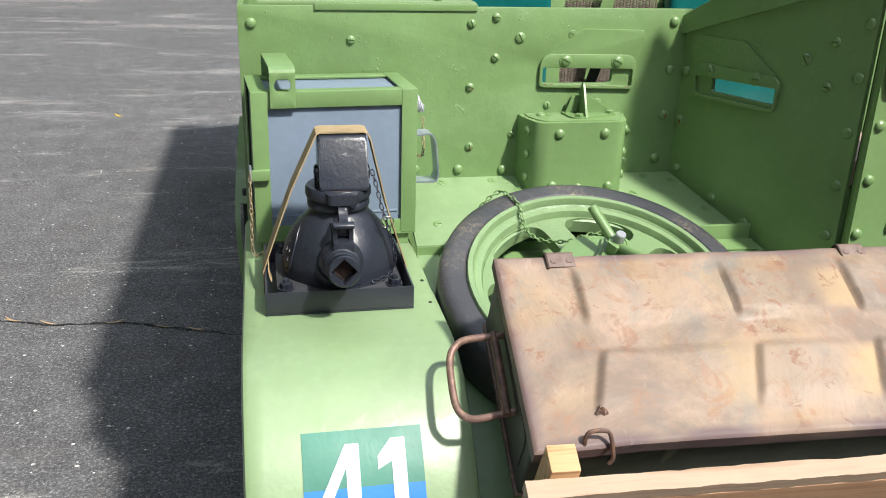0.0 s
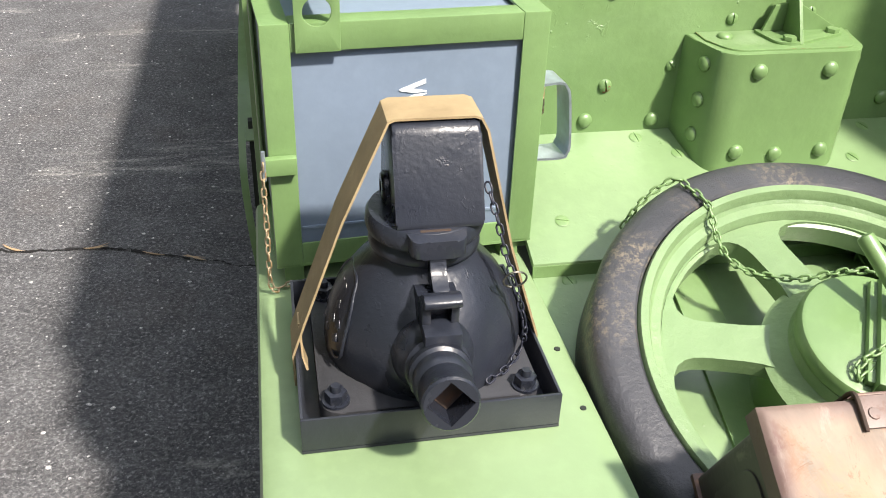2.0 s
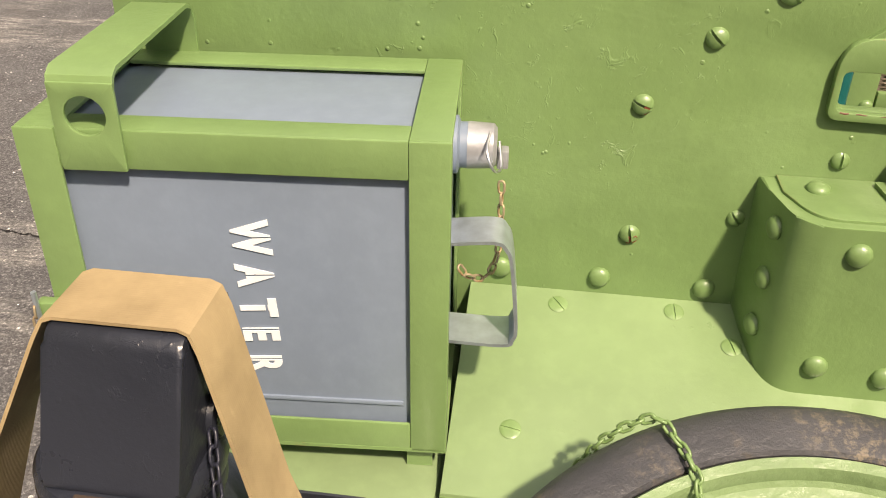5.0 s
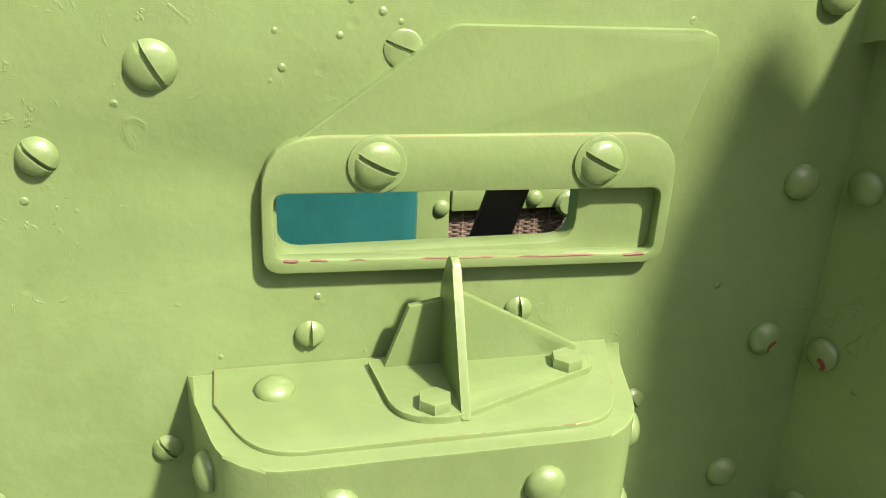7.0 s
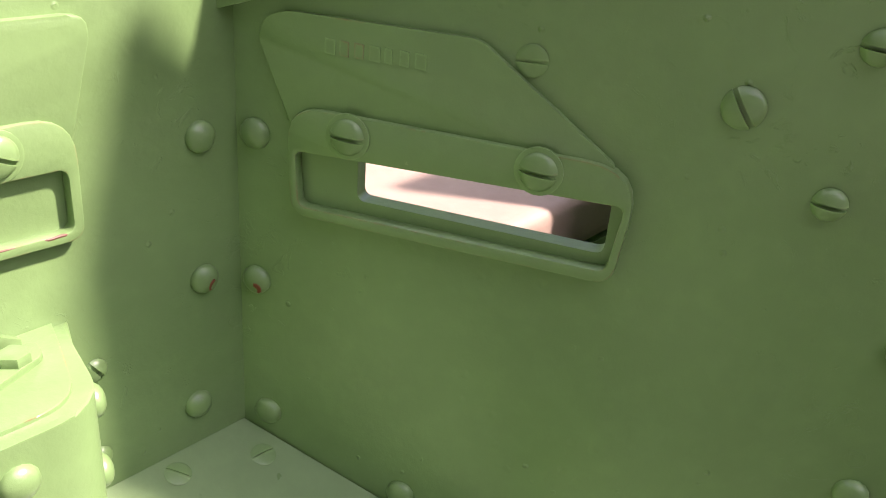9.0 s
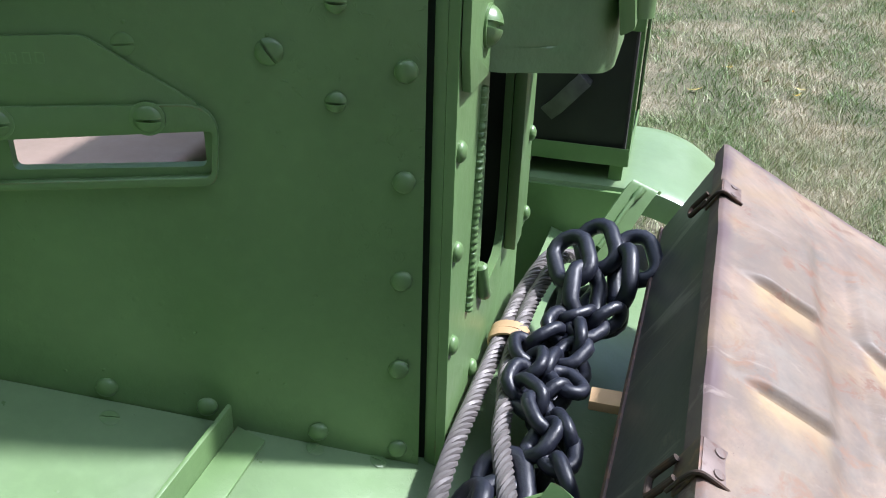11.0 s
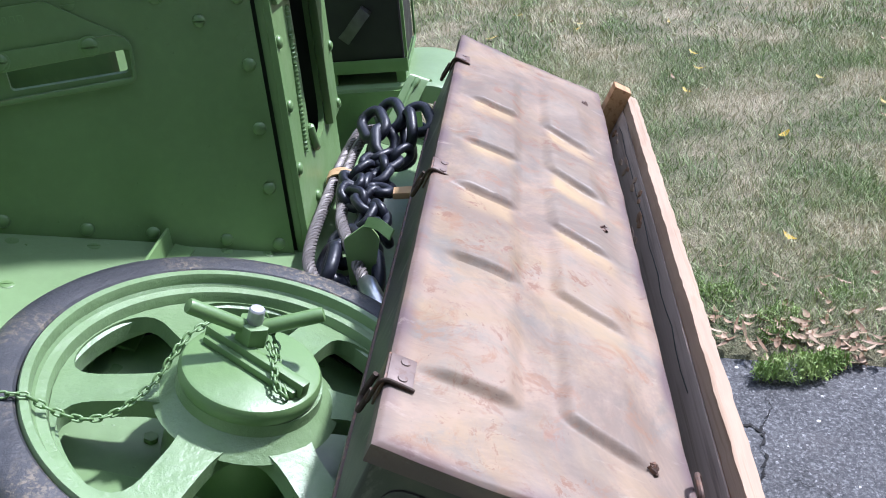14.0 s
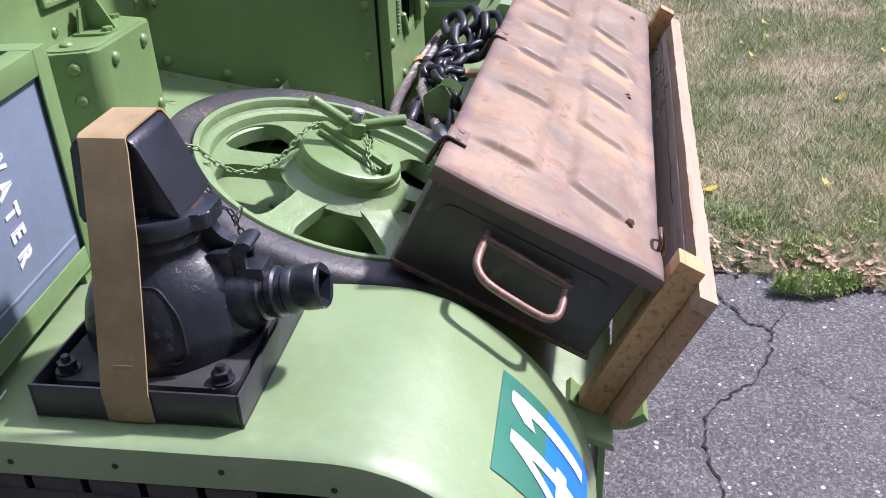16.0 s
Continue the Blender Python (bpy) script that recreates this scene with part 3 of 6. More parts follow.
def hex_mesh(name, r, h, material, washer=0.0):
    bm = bmesh.new()
    z0 = 0.0
    if washer:
        bm_lathe([(0, 0.0), (washer, 0.0), (washer, 0.0025), (0, 0.0025)], 18, bm)
        z0 = 0.0025
    pts = [(r * math.cos(math.pi * k / 3), r * math.sin(math.pi * k / 3)) for k in range(6)]
    bm_prism(pts, (z0 - 0.001, z0 + h), "z", 0.0012, bm)
    return mesh_of(name, bm, material, 25)


def facing(p, normal, spin=0.0):
    """A pose at p whose z points along the normal."""
    q = Vector(normal).to_track_quat("Z", "Y").to_matrix().to_4x4()
    return Matrix.Translation(p) @ q @ Matrix.Rotation(spin, 4, "Z")


def link_mesh(name, length, width, rod, material, seg=7, ring=5):
    """One chain link, lying along x."""
    r = width / 2 - rod
    s = length / 2 - width / 2
    path = []
    for k in range(ring + 1):
        a = -math.pi / 2 + math.pi * k / ring
        path.append(Vector((s + r * math.cos(a), r * math.sin(a), 0)))
    for k in range(ring + 1):
        a = math.pi / 2 + math.pi * k / ring
        path.append(Vector((-s + r * math.cos(a), r * math.sin(a), 0)))
    return mesh_of(name, bm_tube(path, rod, seg, closed=True), material, 80)


def lay_chain(parent, me, pts, pitch, twist=0.0, wild=0.0, name="chain_link", per=14):
    """Links of one mesh, one after another along a path, each a quarter turn on."""
    path = smooth_path(pts, per)
    dist = [0.0]
    for a, b in zip(path, path[1:]):
        dist.append(dist[-1] + (b - a).length)
    s, k = pitch * 0.4, 0
    while s < dist[-1]:
        i = next(j for j in range(1, len(dist)) if dist[j] >= s)
        f = (s - dist[i - 1]) / max(1e-9, dist[i] - dist[i - 1])
        p = path[i - 1].lerp(path[i], f)
        t = (path[i] - path[i - 1]).normalized()
        q = t.to_track_quat("X", "Z").to_matrix().to_4x4()
        roll = twist + math.pi / 4 + (math.pi / 2 if k % 2 else 0) + random.uniform(-wild, wild)
        part(name, me, None, parent, at=Matrix.Translation(p) @ q @ Matrix.Rotation(roll, 4, "X") @ Matrix.Rotation(random.uniform(-wild, wild) * 0.5, 4, "Z"))
        s += pitch
        k += 1


# ---- ground ----
bm = bmesh.new()
bmesh.ops.create_grid(bm, x_segments=8, y_segments=8, size=400)
tagged(part("ground", bm, asphalt), "grey weathered asphalt drive with pale grit", "ground", kind="structure")


def lawn_edge(y):
    return 1.975 + 0.30 * min(y - 0.65, 0.6) + 0.02 * math.sin(7 * y) + 0.03 * math.sin(2.3 * y + 1) + (0.12 * (y - 1.25) if y > 1.25 else 0)


bm = bmesh.new()
ys = [-300, -60, -20, -8] + [-5 + 0.1 * i for i in range(121)] + [10, 20, 60, 300]
xs = [0, 0.03, 0.12, 0.4, 1, 2, 4, 8, 16, 60, 300]
rows = []
for y in ys:
    e = lawn_edge(max(-5, min(7, y)))
    rows.append([bm.verts.new((e + x, y, (0.001 if i == 0 else 0.012 if i == 1 else 0.02) + (0.012 * noise.noise((x * 1.7, y * 1.7, 0)) if 0 < i < 7 else 0))) for i, x in enumerate(xs)])
for a, b in zip(rows, rows[1:]):
    for i in range(len(xs) - 1):
        bm.faces.new((a[i], a[i + 1], b[i + 1], b[i]))
tagged(part("lawn", bm, soil), "patchy half-dry lawn beside the asphalt", "lawn", kind="structure")

# added dark green ring, out of view, that blocks the low sky
bm = bmesh.new()
rows = []
for k in range(96):
    a = 2 * math.pi * k / 96
    h = 20.5 + 2.0 * noise.noise((3 * math.cos(a), 3 * math.sin(a), 0)) + 0.9 * noise.noise((13 * math.cos(a), 13 * math.sin(a), 4))
    # lower towards +x and -y, nearer at -x, to set the fill light
    h -= 13.0 * max(0.0, math.cos(a + 0.6)) ** 0.8
    r = 24 - 15 * max(0.0, -math.cos(a)) ** 1.5
    rows.append([bm.verts.new((1 + (r + d) * math.cos(a), 2 + (r + d) * math.sin(a), z)) for d, z in ((0, -0.1), (0, h * 0.6), (0.8, h), (4.0, h), (4.0, -0.1))])
for k in range(96):
    a, b = rows[k], rows[(k + 1) % 96]
    for i in range(4):
        bm.faces.new((a[i], a[i + 1], b[i + 1], b[i]))
tagged(part("backdrop", bm, woods, smooth=None), "unseen dark green ring added to block the low sky", "woods", kind="structure")

# ---- vehicle ----
vehicle = thing("armoured_vehicle", "green painted armoured vehicle with bolted plates and fenders", "armoured vehicle")
WY = 2.018
rivet_me = dome_mesh("rivet", 0.0105, 0.0062, green)
screw_me = slot_mesh("slotted_screw", 0.0094, 0.0058, 0.0012, 0.0036, green)
screw_big = slot_mesh("slotted_screw_large", 0.0118, 0.0052, 0.0014, 0.0032, green)
screw_small = slot_mesh("slotted_screw_small", 0.0080, 0.0046, 0.0011, 0.0028, green)
flush_me = slot_mesh("flush_screw", 0.0095, 0.0012, 0.001, 0.0015, green)


def studs(parent, me, name, normal, *places):
    for p in places:
        part(name, me, None, parent, at=facing(p[:3], normal, p[3] if len(p) > 3 else random.uniform(0, 3)))


def outline_hit(poly, c, d):
    """Where a ray from c along d leaves a polygon."""
    best = None
    for i, a in enumerate(poly):
        b = poly[(i + 1) % len(poly)]
        ex, ey = b[0] - a[0], b[1] - a[1]
        det = d[0] * ey - d[1] * ex
        if abs(det) < 1e-12:
            continue
        t = ((a[0] - c[0]) * ey - (a[1] - c[1]) * ex) / det
        u = ((a[0] - c[0]) * d[1] - (a[1] - c[1]) * d[0]) / det
        if t > 0 and -1e-6 <= u <= 1 + 1e-6:
            best = t if best is None else max(best, t)
    return (c[0] + d[0] * best, c[1] + d[1] * best)


def bevel_sharp(bm, width):
    bm.normal_update()
    es = [e for e in bm.edges if len(e.link_faces) == 2 and e.calc_face_angle(0) > 1.0]
    bmesh.ops.bevel(bm, geom=es, offset=width, segments=2, affect="EDGES", profile=0.5, clamp_overlap=True)
    return bm


def slotted_plate(outer, hole, ya, yb):
    """An upright plate from ya to yb with an opening through it; both outlines in x and z."""
    bm = bmesh.new()
    cx = sum(p[0] for p in hole) / len(hole)
    cz = sum(p[1] for p in hole) / len(hole)
    dirs = [math.atan2(z - cz, x - cx) for x, z in list(hole) + list(outer)]
    dirs += [math.pi * 2 * k / 48 - math.pi for k in range(48)]
    dirs = sorted(set(round(a, 5) for a in dirs))
    ring = {}
    for key, poly, y in (("hf", hole, ya), ("hb", hole, yb), ("of", outer, ya), ("ob", outer, yb)):
        pts = [outline_hit(poly, (cx, cz), (math.cos(a), math.sin(a))) for a in dirs]
        ring[key] = [bm.verts.new((p[0], y, p[1])) for p in pts]
    n = len(dirs)
    for i in range(n):
        j = (i + 1) % n
        for a, b in (("hf", "of"), ("of", "ob"), ("ob", "hb"), ("hb", "hf")):
            bm.faces.new((ring[a][i], ring[a][j], ring[b][j], ring[b][i]))
    return bm


def plate_with_slot(bm, x0, x1, z0, z1, hx0, hx1, hz0, hz1, ya, yb, r=0.006):
    hole = rounded([(hx0, hz0), (hx1, hz0), (hx1, hz1), (hx0, hz1)], r, 4)
    return slotted_plate([(x0, z0), (x1, z0), (x1, z1), (x0, z1)], hole, ya, yb)


# front plate of the open compartment
bm = plate_with_slot(bmesh.new(), 0.106, 1.062, 0.84, 1.316, 0.732, 0.889, 1.159, 1.200, WY, WY + 0.013, 0.012)
bevel_sharp(bm, 0.0014)
front_plate = part("front_plate", bm, green_plate, vehicle)
F = (0, -1, 0)
studs(front_plate, screw_me, "slotted_screw", F, (0.326, WY, 1.250, 1.5), (0.627, WY, 1.214, 0.8), (0.626, WY, 1.296, 1.57), (0.574, WY, 1.283, 0.3), (0.575, WY, 1.153, 1.2), (0.579, WY, 1.025, 0.2))
studs(front_plate, screw_big, "slotted_screw", F, (0.679, WY, 1.255, 0.5))
studs(front_plate, screw_small, "slotted_screw", F, (0.671, WY, 1.050, 0.7), (0.747, WY, 1.113, 0.0), (0.861, WY, 1.119, 0.1), (0.938, WY, 1.052, 0.6), (0.935, WY, 0.985, 0.5))
studs(front_plate, flush_me, "flush_screw", F, (0.793, WY, 1.262, 1.2))
studs(front_plate, rivet_me, "rivet", F, (0.131, WY, 1.282), (0.461, WY, 0.977), (0.556, WY, 0.975), (0.655, WY, 0.972), (1.010, WY, 0.990), (1.022, WY, 1.188), (1.020, WY, 1.088), (1.020, WY, 1.290))

chip_me = mesh_of("paint_flake", bm_lathe([(0.0034, -0.0004), (0.0030, 0.0003), (0.0, 0.0004)], 9), paint("red_primer", (0.23, 0.055, 0.030), 0.65, 0.3), 40)
for x, z, h in ((0.5835, 1.0215, 0.0042), (1.0225, 1.0845, 0.0062), (0.5790, 1.0195, 0.0030), (0.5780, 1.1490, 0.0042)):
    part("paint_flake", chip_me, None, front_plate, at=facing((x, WY - h, z), (0.35, -1, -0.35)) @ Matrix.Diagonal((1.0, 1.5, 1, 1)))

# visor on the front plate
visor = part("visor_cover", bm_prism(rounded([(0.744, 1.196), (0.937, 1.196), (0.957, 1.272), (0.816, 1.274), (0.740, 1.219)], [0, 0, 0.014, 0.006, 0.004]), (WY - 0.0058, WY), "y", 0.0018), green, vehicle)
bm = bevel_sharp(slotted_plate(rounded([(0.7240, 1.1525), (0.9385, 1.1470), (0.9395, 1.2205), (0.7245, 1.2230)], [0.010, 0.010, 0.026, 0.030], 6), rounded([(0.7305, 1.1600), (0.9325, 1.1530), (0.9325, 1.1905), (0.7300, 1.1945)], 0.006, 4), WY - 0.0085, WY + 0.0005), 0.0012)
part("visor_frame", bm, green_worn, vehicle)
# red primer showing along the lower lip
lip_primer = paint("worn_lip_primer", (0.165, 0.075, 0.050), 0.6, 0.3)
for xa, xb, r in ((0.733, 0.742, 0.0013), (0.746, 0.757, 0.0010), (0.765, 0.776, 0.0008), (0.800, 0.846, 0.0009), (0.853, 0.902, 0.0010), (0.914, 0.929, 0.0013)):
    line = [Vector((xa + (xb - xa) * k / 6, WY - 0.0079, 1.1591 - 0.0347 * (xa + (xb - xa) * k / 6 - 0.7305) + 0.0002 * math.sin(5 * k + 90 * xa))) for k in range(7)]
    part("paint_flake", bm_tube(line, [0.0003] + [r * 0.75] * 5 + [0.0003], 6), lip_primer, visor)
studs(visor, screw_big, "slotted_screw", F, (0.780, WY - 0.0098, 1.2085, 1.1 + math.pi), (0.8955, WY - 0.0098, 1.2065, 1.1))
washer = mesh_of("washer", bm_lathe([(0.0145, -0.001), (0.0145, 0.0012), (0.0125, 0.0020), (0.0, 0.0020)], 22), green, 30)
for x, z in ((0.780, 1.2085), (0.8955, 1.2065)):
    part("washer", washer, None, visor, at=facing((x, WY - 0.0088, z), F))

# housing under the visor
hz0, hz1 = 0.90, 1.094
out = [(0.683, WY), (0.688, 1.990)] + rounded([(0.688, 1.990), (0.703, 1.930), (0.900, 1.930), (0.914, 1.990)], [0, 0.030, 0.030, 0], 8)[1:-1] + [(0.914, 1.990), (0.925, WY)]
housing = part("visor_housing", bm_prism(out, (hz0, hz1), "z", 0.003), green, vehicle)
part("lid_plate", bm_prism([(0.697, WY - 0.001)] + rounded([(0.697, 1.985), (0.716, 1.940), (0.890, 1.940), (0.905, 1.985)], [0, 0.022, 0.022, 0], 6) + [(0.915, WY - 0.001)], (hz1 - 0.002, hz1 + 0.0025), "z", 0.001), green_worn, housing)
studs(housing, rivet_me, "rivet", F, (0.751, 1.930, 1.071), (0.851, 1.930, 1.071), (0.742, 1.930, 0.958), (0.800, 1.930, 0.952), (0.868, 1.930, 0.955))
studs(housing, rivet_me, "rivet", (0, 0, 1), (0.727, 1.992, hz1 + 0.002))
for z in (1.07, 1.02, 0.97):
    part("rivet", rivet_me, None, housing, at=facing((0.6935, 1.968, z), (-0.97, -0.25, 0)))
    part("rivet", rivet_me, None, housing, at=facing((0.910, 1.968, z), (0.97, -0.2, 0)))
# bracket on the housing
bz = hz1 + 0.0025
sight = part("sight_bracket", bm_prism(rounded([(0.776, 2.008), (0.782, 1.957), (0.806, 1.948), (0.895, 1.984), (0.897, 2.000)], [0.003, 0.012, 0.012, 0.006, 0.004]), (bz, bz + 0.004), "z", 0.001), green, vehicle)
part("blade", bm_prism(rounded([(1.950, bz), (2.006, bz), (2.006, 1.142), (1.994, 1.166), (1.986, 1.166)], [0.002, 0, 0.004, 0.006, 0.006]), (0.8135, 0.8180), "x", 0.001), green, sight)
part("web", bm_prism([(0.817, bz + 0.002), (0.890, bz + 0.002), (0.890, bz + 0.008), (0.817, 1.145)], (1.999, 2.0035), "y", 0.001), green, sight)
part("web", bm_prism([(0.814, bz + 0.002), (0.783, bz + 0.002), (0.796, 1.135), (0.814, 1.138)], (1.999, 2.0035), "y", 0.001), green, sight)
hexb = hex_mesh("hex_bolt", 0.0088, 0.006, green)
for p in ((0.880, 1.987), (0.802, 1.960)):
    part("hex_bolt", hexb, None, sight, at=facing((*p, bz + 0.004), (0, 0, 1), 0.3))

# slanting side plate of the driver's bay
c0, c1 = Vector((1.0503, 2.018)), Vector((1.2128, 1.6138))
run = (c1 - c0).length
sx = Vector((*(c1 - c0).normalized(), 0))
side_n = Vector((sx.y, -sx.x, 0)).normalized()
if side_n.x > 0:
    side_n = -side_n


def on_side(s, z, out_=0.0):
    """A place on the side plate: s metres from the corner, at height z."""
    return Vector((c0.x, c0.y, z)) + sx * s + side_n * out_


def side_prism(pts, lo, hi, bevel=0.0):
    bm = bm_prism(pts, (lo, hi), "y", bevel)
    for v in bm.verts:
        v.co = on_side(v.co.x, v.co.z, v.co.y)
    return bm


bm = slotted_plate([(0.0, 0.78), (run - 0.004, 0.78), (run - 0.004, 1.45), (0.10, 1.335), (0.0, 1.295)], rounded([(0.086, 1.1555), (0.244, 1.1555), (0.244, 1.1905), (0.086, 1.1905)], 0.006, 4), 0.0, -0.012)
for v in bm.verts:
    v.co = on_side(v.co.x, v.co.z, v.co.y)
side_plate = part("side_plate", bm, green_plate, vehicle)


def side_studs(me, name, *places):
    for s, z, *spin in places:
        part(name, me, None, side_plate, at=facing(on_side(s, z), side_n, spin[0] if spin else random.uniform(0, 3)))


side_studs(rivet_me, "rivet", (0.014, 1.187), (0.013, 1.080), (0.0205, 0.970), (0.4145, 1.238), (0.4135, 1.137), (0.412, 1.036), (0.410, 0.935), (0.129, 0.930), (0.2205, 0.901), (0.328, 0.862), (0.409, 0.834), (0.418, 1.335))
side_studs(screw_me, "slotted_screw", (0.355, 1.212, 1.5), (0.357, 1.295, 1.5))
side_studs(screw_big, "slotted_screw", (0.302, 1.255, 0.6))
part("paint_flake", chip_me, None, side_plate, at=facing(on_side(0.016, 1.076, 0.0062), side_n + Vector((0, 0, -0.4))) @ Matrix.Diagonal((1.0, 1.5, 1, 1)))
side_studs(flush_me, "flush_screw", (0.1878, 1.2615, 1.6))
# visor on the side plate
cover = part("visor_cover", side_prism(rounded([(0.040, 1.200), (0.240, 1.200), (0.243, 1.2115), (0.158, 1.2695), (0.034, 1.2685), (0.017, 1.257)], [0, 0, 0.004, 0.006, 0.012, 0.01]), -0.001, 0.0042, 0.0012), green, vehicle)
bm = slotted_plate(rounded([(0.043, 1.1395), (0.252, 1.1405), (0.2590, 1.2130), (0.0405, 1.2125)], [0.014, 0.012, 0.032, 0.024], 6), rounded([(0.049, 1.1465), (0.2475, 1.1485), (0.2525, 1.1900), (0.0460, 1.1835)], 0.006, 4), 0.0085, -0.001)
for v in bm.verts:
    v.co = on_side(v.co.x, v.co.z, v.co.y)
bevel_sharp(bm, 0.0012)
part("visor_frame", bm, green_worn, vehicle)
for s, z in ((0.0825, 1.200), (0.2012, 1.202)):
    part("slotted_screw", screw_big, None, cover, at=facing(on_side(s, z, 0.0094), side_n, 1.5))
    part("washer", washer, None, cover, at=facing(on_side(s, z, 0.0084), side_n))
for k, w in enumerate((0.007, 0.006, 0.006, 0.007, 0.005, 0.006, 0.007)):
    s0 = 0.064 + 0.0095 * k
    part("cast_mark", side_prism([(s0, 1.2475), (s0 + w, 1.247), (s0 + w, 1.256), (s0, 1.2565)], 0.004, 0.0048), green, cover)
# roof strip above the side plate
bm = bm_prism([(-0.012, 1.262), (run, 1.415), (run + 0.01, 1.729), (run - 0.004, 1.722), (0.36, 1.675), (0.30, 1.640), (0.24, 1.603), (0.15, 1.45), (0.10, 1.36), (-0.012, 1.30)], (0.001, 0.011), "y", 0.001)
for v in bm.verts:
    v.co = on_side(v.co.x, v.co.z, v.co.y)
part("roof_strip", bm, green, vehicle)

# decks
SLOPE, LOW_SLOPE = 0.348, 0.365
STEP = 1.806


def deck_z(y):
    return 0.957 - SLOPE * (WY - y)


def low_z(y):
    return 0.8635 - LOW_SLOPE * (1.766 - y)


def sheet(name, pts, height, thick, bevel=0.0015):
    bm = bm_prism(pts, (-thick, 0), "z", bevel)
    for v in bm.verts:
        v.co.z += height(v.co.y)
    return part(name, bm, sky_lit_deck, vehicle)


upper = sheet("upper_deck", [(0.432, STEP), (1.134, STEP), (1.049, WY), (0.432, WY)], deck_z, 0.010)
dn = Vector((0, -SLOPE, 1)).normalized()
for x, y, sp in ((0.519, 2.000, 0.7), (0.629, 2.003, 0.1), (0.680, 1.970, 0.3), (0.981, 2.003, 0.6), (1.041, 1.985, 1.5), (0.935, 1.945, 0.6), (1.078, 1.885, 0.5), (0.485, 1.868, 1.4), (0.66, 1.86, 0.5)):
    part("flush_screw", flush_me, None, upper, at=facing((x, y, deck_z(y)), dn, sp))
low_n = Vector((0, -LOW_SLOPE, 1)).normalized()
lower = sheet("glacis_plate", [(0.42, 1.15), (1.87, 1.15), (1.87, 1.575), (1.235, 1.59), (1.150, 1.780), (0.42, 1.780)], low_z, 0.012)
for x, y, sp in ((1.165, 1.715, 1.3), (1.190, 1.655, 0.1)):
    part("flush_screw", flush_me, None, lower, at=facing((x, y, low_z(y)), low_n, sp))
part("hex_bolt", hexb, None, lower, at=facing((0.713, 1.693, low_z(1.693)), low_n, 0.3))
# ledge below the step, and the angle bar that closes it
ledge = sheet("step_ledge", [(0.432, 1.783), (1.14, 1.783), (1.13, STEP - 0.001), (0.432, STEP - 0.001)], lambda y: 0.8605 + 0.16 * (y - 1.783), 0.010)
part("flush_screw", flush_me, None, ledge, at=facing((0.476, 1.794, 0.8625), (0, -0.16, 1), 0.3))
part("step_plate", bm_box((0.432, STEP - 0.0005, 0.82), (1.13, STEP + 0.0035, deck_z(STEP) - 0.0035)), green, vehicle)
bm = bm_box((0.86, 1.787, -0.010), (1.1335, 1.791, 0.036), 0.001)
bm_box((0.86, 1.757, 0.002), (1.140, 1.7865, 0.006), 0.001, bm)
for v in bm.verts:
    v.co.z += low_z(v.co.y)
part("angle_strip", bm, green, vehicle)
part("seam_strip", bm_band([Vector((0.62, 1.779, low_z(1.779) + 0.003)), Vector((0.62, 1.45, low_z(1.45) + 0.003))], (1, 0, 0), 0.05, 0.005), green, vehicle)

# front plate of the driver's bay
FY = 1.592
bm = plate_with_slot(bmesh.new(), 1.221, 1.616, 0.79, 1.73, 1.356, 1.500, 0.930, 1.36, FY, FY + 0.010, 0.05)
bay = part("bay_front_plate", bm, green, vehicle)
studs(bay, rivet_me, "rivet", F, (1.224 + 0.012, FY, 1.160), (1.221 + 0.013, FY, 0.953), (1.335, FY, 0.858), (1.236, FY, 1.058), (1.596, FY - 0.010, 1.055), (1.600, FY - 0.010, 0.938))
wpath, wrad = [], []
for i in range(137):
    f = i / 136
    wpath.append(Vector((1.298 + 0.026 * f + 0.0012 * noise.noise((f * 40, 0, 0)), FY - 0.0005, 0.955 + 0.24 * f)))
    wrad.append(0.0052 + 0.0016 * (1 - abs((i % 4) - 1.5) / 1.5) + 0.0006 * noise.noise((f * 60, 3, 0)))
bm = bm_tube(wpath, wrad, 10)
part("weld_bead", bm, green, bay)
part("plate_return", bm_box((1.2212, FY + 0.0103, 0.79), (1.2325, FY + 0.0218, 1.73), 0.0008), green, bay)
# near-black strip, the gap's shade put into its colour
part("corner_gap", bm_box((1.233, FY + 0.0105, 0.79), (1.245, FY + 0.040, 1.73), 0.001), shade_black, bay, "near-black strip painting the shade in the gap beside the plate")
part("door_post", bm_box((1.500, FY - 0.016, 0.93), (1.545, FY - 0.0005, 1.36), 0.003), green, bay)
part("door_post", bm_box((1.550, FY - 0.010, 0.92), (1.614, FY - 0.0005, 1.36), 0.003), green, bay)
part("drain_lip", bm_tube(smooth_path([(1.352, FY - 0.001, 0.985), (1.356, FY - 0.003, 0.965), (1.364, FY - 0.004, 0.945), (1.380, FY - 0.003, 0.932)], 6), [0.005] + [0.0085] * 16 + [0.005] * 2, 12), green, bay)
# near-black panels paint the door opening as unlit
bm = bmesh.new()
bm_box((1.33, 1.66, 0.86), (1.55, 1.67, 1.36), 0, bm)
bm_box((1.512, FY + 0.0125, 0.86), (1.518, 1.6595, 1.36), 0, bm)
part("dark_lining", bm, shade_black, vehicle)
